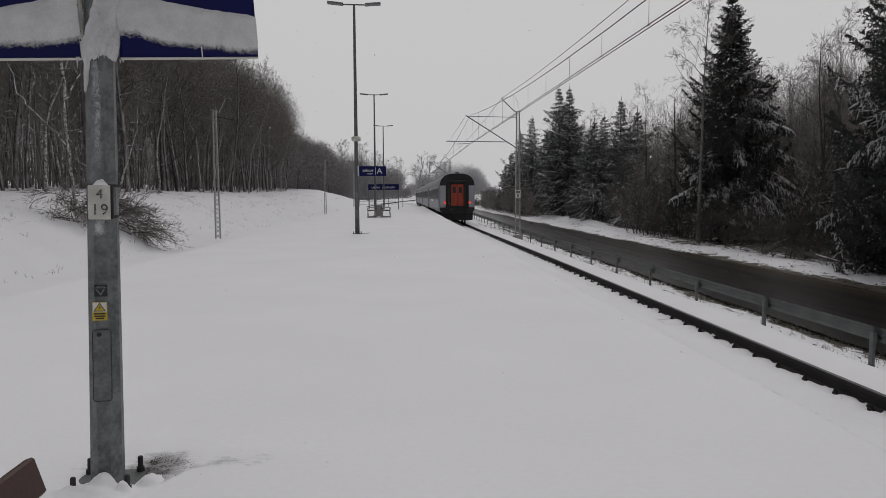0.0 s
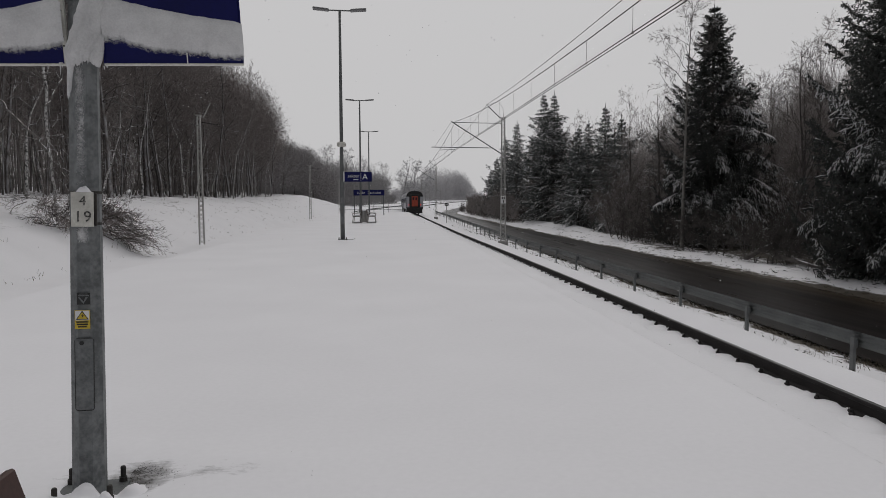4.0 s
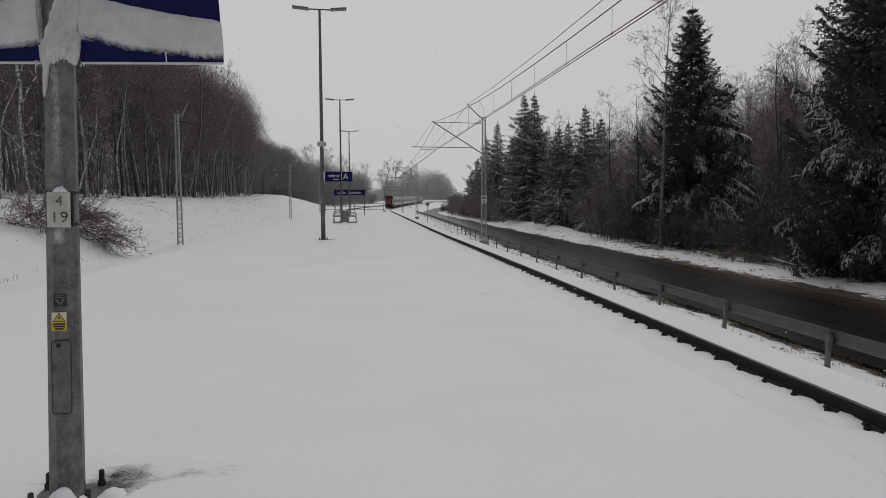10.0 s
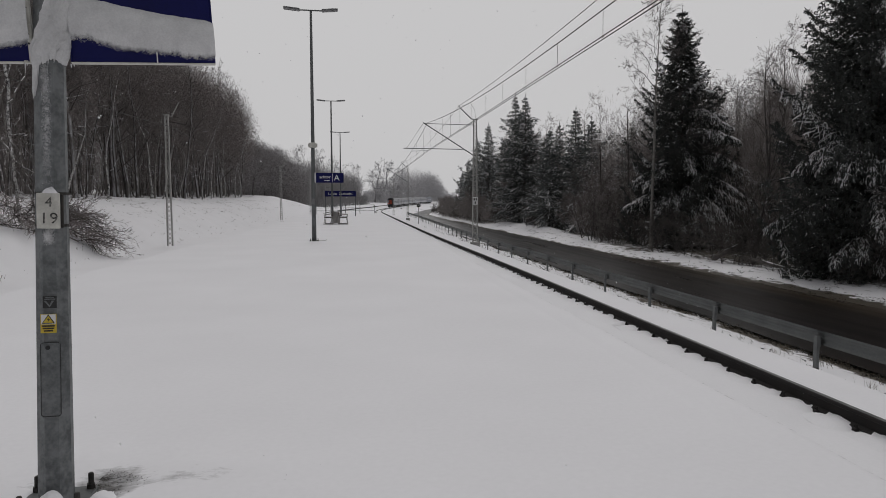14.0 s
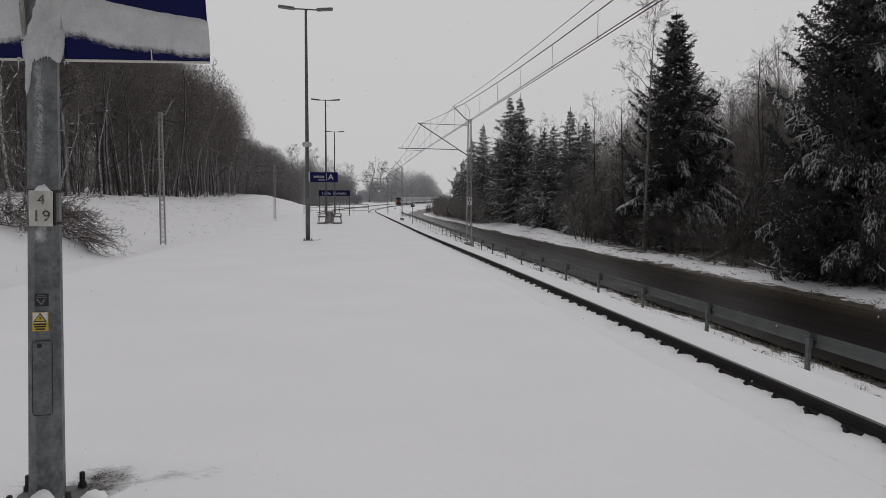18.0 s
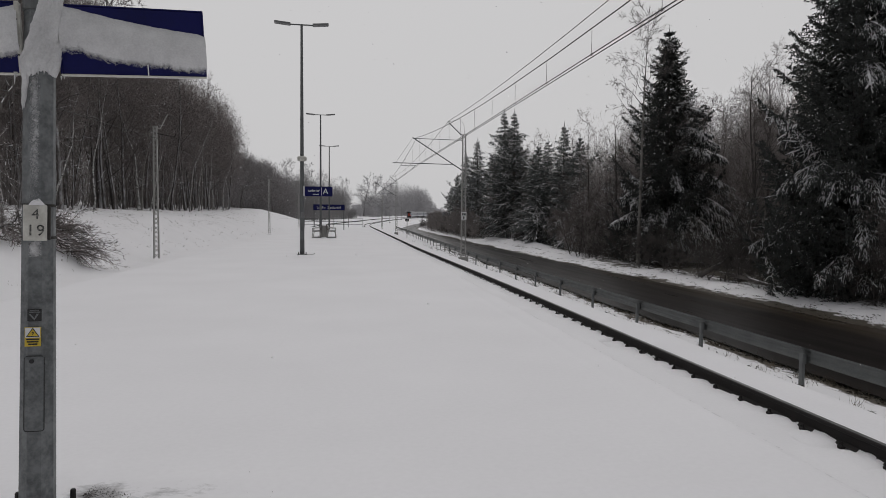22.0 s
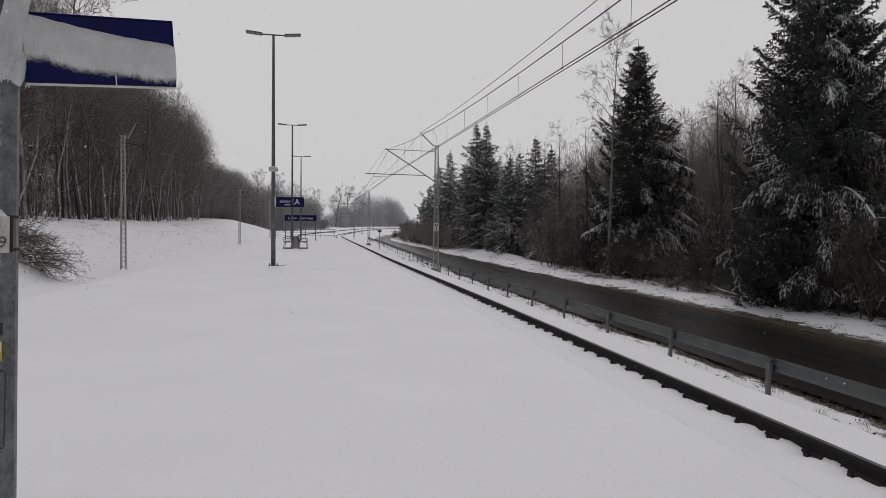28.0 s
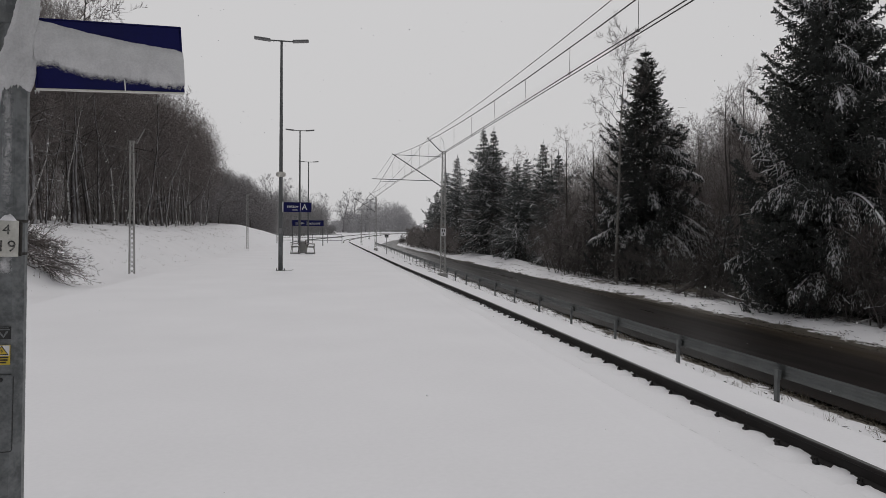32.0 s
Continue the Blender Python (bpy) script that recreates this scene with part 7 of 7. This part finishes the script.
SHRUB = [bare_tree("bare_shrub", "dense leafless brown shrub at the road's edge", "shrub",
                   bare_tree_shapes(h, 0.05, 130 + k, 0.03, 15, 0.42, 0.06, 5, kids=(4, 4, 5), ratio=0.55, rise=1.3, twig_r=0.011, shoots=4), BARK, HOME, "roadside shrubs", twigs=TWIG_ROAD) for k, h in enumerate((5.5, 4.0, 7.0))]
rng = random.Random(14)
scatter(SHRUB, [(x, y) for x, y in [(19.9 + verge(y) + abs(rng.gauss(0, 2.2)) + far_kerb(y), y) for y in [rng.uniform(24, 135) for _ in range(60)]] + [(20.0 + abs(rng.gauss(0, 2.5)), rng.uniform(12, 62)) for _ in range(44)] if not (33 < y < 52 and x < 23.2)], (0.6, 1.15), rng)


SHRUB_FAR = [bare_tree("bare_shrub", "reddish brown leafless shrub before the far spruces", "shrub",
                       bare_tree_shapes(h, 0.05, 140 + k, 0.03, 16, 0.42, 0.06, 5, kids=(4, 5, 6), ratio=0.6, rise=1.2, twig_r=0.026, shoots=5), TWIG_RED, HOME, "far roadside shrubs", TWIG_RED, TWIG_RED) for k, h in enumerate((5.0, 6.5))]
rng = random.Random(15)
scatter(SHRUB_FAR, [(19.0 + 1.0 * rng.random() + far_kerb(y) + bend(y), y) for y in [rng.uniform(104, 172) for _ in range(62)]] + [(19.0 + 0.8 * verge(y) + 1.7 * smooth01(64, 74, y) + 1.2 * rng.random() + far_kerb(y), y) for y in [rng.uniform(54, 106) for _ in range(46)]] + [(20.2 + 2.2 * rng.random() + far_kerb(y) + bend(y), y) for y in [rng.uniform(165, 196) for _ in range(26)]], (0.40, 0.80), rng)
LOW = [bare_tree("bare_shrub", "low tangled brown brush on the verge", "shrub",
                 bare_tree_shapes(h, 0.03, 150 + k, 0.02, 12, 0.55, 0.08, 4, kids=(3, 4, 6), ratio=0.6, rise=0.9, twig_r=0.008, shoots=6), BARK, HOME, "roadside brush", twigs=BARK) for k, h in enumerate((2.2, 1.6))]
rng = random.Random(19)
scatter(LOW, [(19.8 + abs(rng.gauss(0, 0.8)), rng.uniform(10, 58)) for _ in range(64)] + [(19.9 + verge(y) + abs(rng.gauss(0, 0.8)) + far_kerb(y), y) for y in [rng.uniform(58, 160) for _ in range(26)]] + [(18.9 + verge(y) + abs(rng.gauss(0, 0.9)) + far_kerb(y) + bend(y), y) for y in [rng.uniform(75, 225) for _ in range(56)]], (0.7, 1.25), rng)


def roadside_interior():
    """The tangle behind the roadside trees, too dense to count."""
    rng = random.Random(37)
    s, white, pale = Shape(), Shape(), Shape()
    for k in range(1200):
        y = rng.uniform(8, 150)
        x = (22.5 if not 33 < y < 52 else 27.0) + far_kerb(y) + rng.random() ** 1.4 * 45
        h = rng.uniform(2.5, 8.5)
        z = ground_z(x, y) - 0.1
        top = Vector((x + rng.gauss(0, 0.6), y + rng.gauss(0, 0.6), z + h))
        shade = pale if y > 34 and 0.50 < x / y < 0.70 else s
        shade.tube([(x, y, z), tuple(top)], [rng.uniform(0.02, 0.06), 0.012], 3, caps=False)
        base = Vector((x, y, z))
        for j in range(34):
            t = rng.uniform(0.02, 1.0)
            sliver(shade, base.lerp(top, t), Vector((rng.gauss(0, 1), rng.gauss(0, 1), rng.uniform(0.0, 1.6))).normalized(), rng.uniform(0.7, 2.2) * (1.2 - 0.5 * t), 0.022, rng)
    for k in range(420):
        y = rng.uniform(22, 118)
        x = (27.0 if y < 56 else 24.5) + rng.random() ** 1.2 * 22
        h = rng.uniform(8.0, 14.4)
        canopy(pale if k % 3 else s, (x, y, ground_z(x, y) + h * 0.58), rng.uniform(1.2, 2.0), h * 0.42, 380, 0.8, 0.012, rng, 1.3)
    for k in range(130):
        y, x = rng.uniform(27, 62), rng.uniform(27, 44)
        h = rng.uniform(10.0, 14.4)
        canopy(pale, (x, y, ground_z(x, y) + h * 0.62), rng.uniform(0.9, 1.5), h * 0.38, 620, 1.0, 0.012, rng, 2.4)
    for k in range(120):
        y, x = rng.uniform(60, 112), rng.uniform(25.0, 34)
        h = rng.uniform(7.5, 11.0)
        canopy(pale, (x, y, ground_z(x, y) + h * 0.58), rng.uniform(1.2, 2.0), h * 0.42, 330, 0.9, 0.015, rng, 1.5)
    for k in range(320):
        y = rng.uniform(6, 135)
        x = 21.2 + verge(y) + far_kerb(y) + rng.random() * 9
        if 33 < y < 52:
            x += 3.0
        h = rng.uniform(2.0, 5.0)
        canopy(pale if 54 < y < 80 else s, (x, y, ground_z(x, y) + h * 0.5), rng.uniform(1.0, 2.0), h * 0.5, 260, 0.8, 0.011, rng, 0.7)
        snowy_twigs(white, (x - 0.5, y, ground_z(x, y) + h * 0.55), 1.8, h * 0.5, 60 if y > 54 else 24, rng)
    # weeping birch crowns in the gap between the two large spruces
    for k in range(46):
        y = rng.uniform(53, 66)
        x, h = y * rng.uniform(0.53, 0.66), rng.uniform(9.0, 15.0)
        canopy(pale, (x, y, ground_z(x, y) + h * 0.56), rng.uniform(0.8, 1.5), h * 0.44, 700, 0.8, 0.013, rng, -1.2)
        snowy_twigs(white, (x, y, ground_z(x, y) + h * 0.5), 1.3, h * 0.45, 200, rng)
    # dusted brush before the far spruces and in the gap
    for k in range(190):
        y = rng.uniform(56, 108) if k < 150 else rng.uniform(52, 58)
        x = 20.8 + verge(y) + far_kerb(y) + rng.random() * 4 if k < 150 else y * rng.uniform(0.55, 0.66)
        h = rng.uniform(3.0, 7.5)
        z = ground_z(x, y) + h * 0.5 + (0 if k < 150 else 3.6)
        canopy(pale, (x, y, z), rng.uniform(0.8, 1.5), h * 0.5, 90, 0.8, 0.014, rng, 0.9)
        snowy_twigs(white, (x, y, z), 1.3, h * 0.5, 46, rng)
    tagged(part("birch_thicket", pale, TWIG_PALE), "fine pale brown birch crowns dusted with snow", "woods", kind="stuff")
    tagged(part("thicket_snow", white, SNOW_TWIG), "thin snow on the twigs of the roadside thicket", "snow", kind="stuff")
    tagged(part("roadside_thicket", s, TWIG_ROAD), "dark brown leafless thicket behind the roadside trees", "woods", kind="stuff")


roadside_interior()
bare_tree("bare_tree", "thin dark leafless tree leaning over the fallen log", "tree",
          bare_tree_shapes(9.0, 0.075, 233, 0.3, 15, 0.30, 0.02, 7, kids=(6, 6, 6), rise=0.9, twig_r=0.010, wander=0.22, shoots=4), BARK, pose(21.0, 34.4, planted(21.0, 34.4), 3, 9), "roadside trees", twigs=TWIG_ROAD)


# ---- far woods beyond the bend ----
def far_woods():
    rng = random.Random(77)
    # each belt takes a paler twig colour that stands in for haze
    belts = ((118, 235, 150, TWIG_HAZE_THIN, 13.0, "leafless woods along the line beyond the bank"), (235, 392, 260, TWIG_HAZE_MID, 17.0, "leafless woods further along the line, greyed for haze"),
             (430, 700, 360, TWIG_HAZE_THICK, 24.0, "distant leafless woods with haze in their grey colour"))
    for y0, y1, count, mat, size, label in belts:
        wood = Shape()
        for _ in range(count):
            y = rng.uniform(y0, y1)
            x = bend(y) - 20.5 - abs(rng.gauss(0, 14)) - (6 if y < 150 else 0)
            h = rng.uniform(0.45, 1.1) * size * (1 - 0.72 * smooth01(0.102, 0.132, x / y))
            if y > 235 and -0.002 < x / y < 0.019:
                h *= 0.28
            elif y > 430 and x / y < 0.056:
                h *= 0.55
            z = ground_z(x, y)
            fat = 0.02 + y / 14000
            wood.tube([(x, y, z - 0.3), (x + rng.gauss(0, 0.4), y, z + h * 0.5), (x + rng.gauss(0, 0.8), y, z + h * 0.9)], [0.14, 0.10, 0.03], 4, caps=False)
            canopy(wood, (x, y, z + h * 0.62), h * rng.uniform(0.2, 0.3), h * 0.38, 260, 0.10 * h + 0.4, fat, rng, 0.7)
            canopy(wood, (x + rng.gauss(0, 1.5), y + rng.gauss(0, 1.5), z + h * 0.18), h * 0.25, h * 0.2, 110, 0.08 * h + 0.4, fat, rng, 0.7)
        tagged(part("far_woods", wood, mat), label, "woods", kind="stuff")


far_woods()
# broad single crowns that stand out of the far woods
# bark and twigs of these far trees carry the painted haze too
BROAD = [bare_tree("bare_tree", "broad leafless tree far along the line", "tree",
                   bare_tree_shapes(20.0, 0.30, 180 + k, 0.22, 20, 0.36, 0.03, 6, kids=(6, 5, 6), rise=0.8, twig_r=0.022, wander=0.18, angle=(25, 65), shoots=8, ratio=0.55), TWIG_HAZE_MID, HOME, "far trees", TWIG_HAZE_MID, TWIG_HAZE_MID) for k in range(2)]
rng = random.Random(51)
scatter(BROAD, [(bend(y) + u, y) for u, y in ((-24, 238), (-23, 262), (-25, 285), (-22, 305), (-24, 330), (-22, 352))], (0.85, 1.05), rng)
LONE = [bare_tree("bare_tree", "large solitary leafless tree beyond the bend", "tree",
                  bare_tree_shapes(24.0, 0.55, 190 + k, 0.2, 18, 0.42, 0.03, 6, kids=(6, 5, 5), rise=0.7, twig_r=0.050, wander=0.18, angle=(25, 65), shoots=6, ratio=0.55), TWIG_HAZE_MID, HOME, "far trees", TWIG_HAZE_MID, TWIG_HAZE_THICK) for k in range(2)]
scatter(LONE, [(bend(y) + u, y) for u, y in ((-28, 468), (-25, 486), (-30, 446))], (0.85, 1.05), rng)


# ---- falling snow ----
def flurry(seed, count, x0, x1, y0, y1, size):
    """One drifting cloud of snowflakes, each a small crumpled lump."""
    rng = random.Random(seed)
    s = Shape()
    for _ in range(count):
        x, y, z = rng.uniform(x0, x1), rng.uniform(y0, y1), rng.uniform(-1, 48)
        r = rng.uniform(0.5, 1.0) * size
        a = [r * rng.uniform(0.6, 1.2) for _ in range(6)]
        s.add([(x + a[0], y, z), (x - a[1], y, z), (x, y + a[2], z), (x, y - a[3], z), (x, y, z + a[4]), (x, y, z - a[5])],
              [(0, 2, 4), (2, 1, 4), (1, 3, 4), (3, 0, 4), (2, 0, 5), (1, 2, 5), (3, 1, 5), (0, 3, 5)])
    return tagged(part("snow_flurry", s, FLAKE), "white snowflakes drifting down through the air", "snowflakes", kind="stuff")


FLURRIES = [(flurry(1, 1200, -6, 8, 2.4, 8, 0.0075), 1.05, 0.25), (flurry(2, 2600, -14, 20, 6, 20, 0.013), 1.25, 0.4), (flurry(3, 2000, -24, 34, 18, 40, 0.018), 1.15, 0.15)]


# ---- dead grass, stalks and fallen wood ----
def grass_tufts():
    rng = random.Random(41)
    s = Shape()
    for _ in range(430):
        y = 6 + 70 * rng.random() ** 1.7
        x = rng.choice((rng.gauss(9.9, 0.45), rng.gauss(8.8, 0.7), rng.gauss(10.3, 0.25), rng.gauss(10.4, 0.2)))
        if x < 6.8:
            continue
        z = ground_z(x, y) - 0.03
        for _ in range(rng.randrange(3, 8)):
            d = Vector((rng.gauss(0, 0.35), rng.gauss(0, 0.35), 1)).normalized()
            sliver(s, Vector((x + rng.gauss(0, 0.05), y + rng.gauss(0, 0.05), z)), d, rng.uniform(0.08, 0.34), 0.006, rng)
    tagged(part("dead_grass", s, GRASS), "dead grass stalks poking through thin snow", "grass", kind="stuff")
    for _ in range(5200):
        y = 8 + 150 * rng.random() ** 1.4
        edge = 18.9 + verge(y) + far_kerb(y) + 0.9 * noise.noise((0.0, y * 0.35, 6.0))
        x = edge + abs(rng.gauss(0, 0.9))
        sliver(s, Vector((x, y, ground_z(x, y) - 0.05)), Vector((rng.gauss(0, 0.6), rng.gauss(0, 0.6), 1)).normalized(), rng.uniform(0.15, 0.8), 0.011, rng)
    litter = Shape()
    for _ in range(1500):
        y = 5 + 70 * rng.random() ** 1.8
        near = rng.random()
        x = rng.gauss(10.62, 0.13) if near < 0.6 else rng.uniform(6.6, 10.4) if near < 0.75 else rng.gauss(18.1, 0.5)
        z = ground_z(x, y)
        for _ in range(rng.randrange(2, 9)):
            d = Vector((rng.gauss(0, 1), rng.gauss(0, 1), rng.gauss(0.25, 0.3))).normalized()
            sliver(litter, Vector((x + rng.gauss(0, 0.07), y + rng.gauss(0, 0.12), z + 0.02)), d, rng.uniform(0.04, 0.15), rng.uniform(0.008, 0.02), rng)
    tagged(part("leaf_litter", litter, LITTER), "dark leaves and clods showing through thin snow beside the road", "leaf litter", kind="stuff")
    b = Shape()
    for _ in range(620):
        x, y = rng.uniform(-17.8, -10.4), 14 + 96 * rng.random() ** 1.5
        z = ground_z(x, y) - 0.03
        for _ in range(rng.randrange(2, 6)):
            sliver(b, Vector((x + rng.gauss(0, 0.08), y + rng.gauss(0, 0.08), z)), Vector((rng.gauss(0, 0.4), rng.gauss(0, 0.4), 1)).normalized(), rng.uniform(0.04, 0.2), 0.009, rng)
    tagged(part("bank_stalks", b, GRASS), "dry stalks and twigs scattered over the snowy bank", "grass", kind="stuff")


grass_tufts()


def fallen_log(p, q, r, label):
    p, q = Vector(p), Vector(q)
    t = thing("fallen_log", label, "log", Matrix.Translation(p), "fallen wood")
    d = q - p
    part("trunk", Shape().tube([(0, 0, 0), tuple(d * 0.35 + Vector((0, 0, 0.05))), tuple(d * 0.7), tuple(d)], [r, r * 0.9, r * 0.75, r * 0.5], 8), BARK, t)
    part("snow_cap", Shape().tube([tuple(d * 0.1 + Vector((0, 0, r * 0.8))), tuple(d * 0.5 + Vector((0, 0, r * 0.8))), tuple(d * 0.8 + Vector((0, 0, r * 0.7)))], [r * 0.3, r * 0.5, r * 0.25], 6), SNOW, t)


fallen_log((19.9, 36.6, -1.85), (20.9, 35.2, -0.9), 0.16, "dark broken stump leaning at the edge of the wood")
fallen_log((-13.75, 29.3, ground_z(-13.75, 29.3) + 0.12), (-12.6, 28.6, ground_z(-12.6, 28.6) + 0.10), 0.05, "dark crooked branch lying on the snowy bank")
fallen_log((20.2, 34.2, -1.6), (20.0, 29.4, -1.85), 0.11, "dark fallen log lying along the roadside")


# ---- what moves ----
def motions():
    for i, car in enumerate(TRAIN):
        rows = []
        for k in range(0, 65):
            t = k * 0.5
            y = rear_at(t) + i * 24.6
            p = on_line(y)
            length = 24.2 if i < 6 else 19.0
            q = on_line(y + length * math.cos(heading(y)))
            d = q - p
            rows.append((t, Matrix.Translation(p) @ pose(0, 0, 0, math.degrees(math.atan2(d.z, math.hypot(d.x, d.y))), 0, -math.degrees(math.atan2(d.x, d.y)))))
        walk(car, rows)
    for ob, fall, drift in FLURRIES:
        walk(ob, [(t, pose(drift * t - 4, 0, -fall * t)) for t in (0.0, 8.0, 16.0, 24.0, 32.0)])


motions()
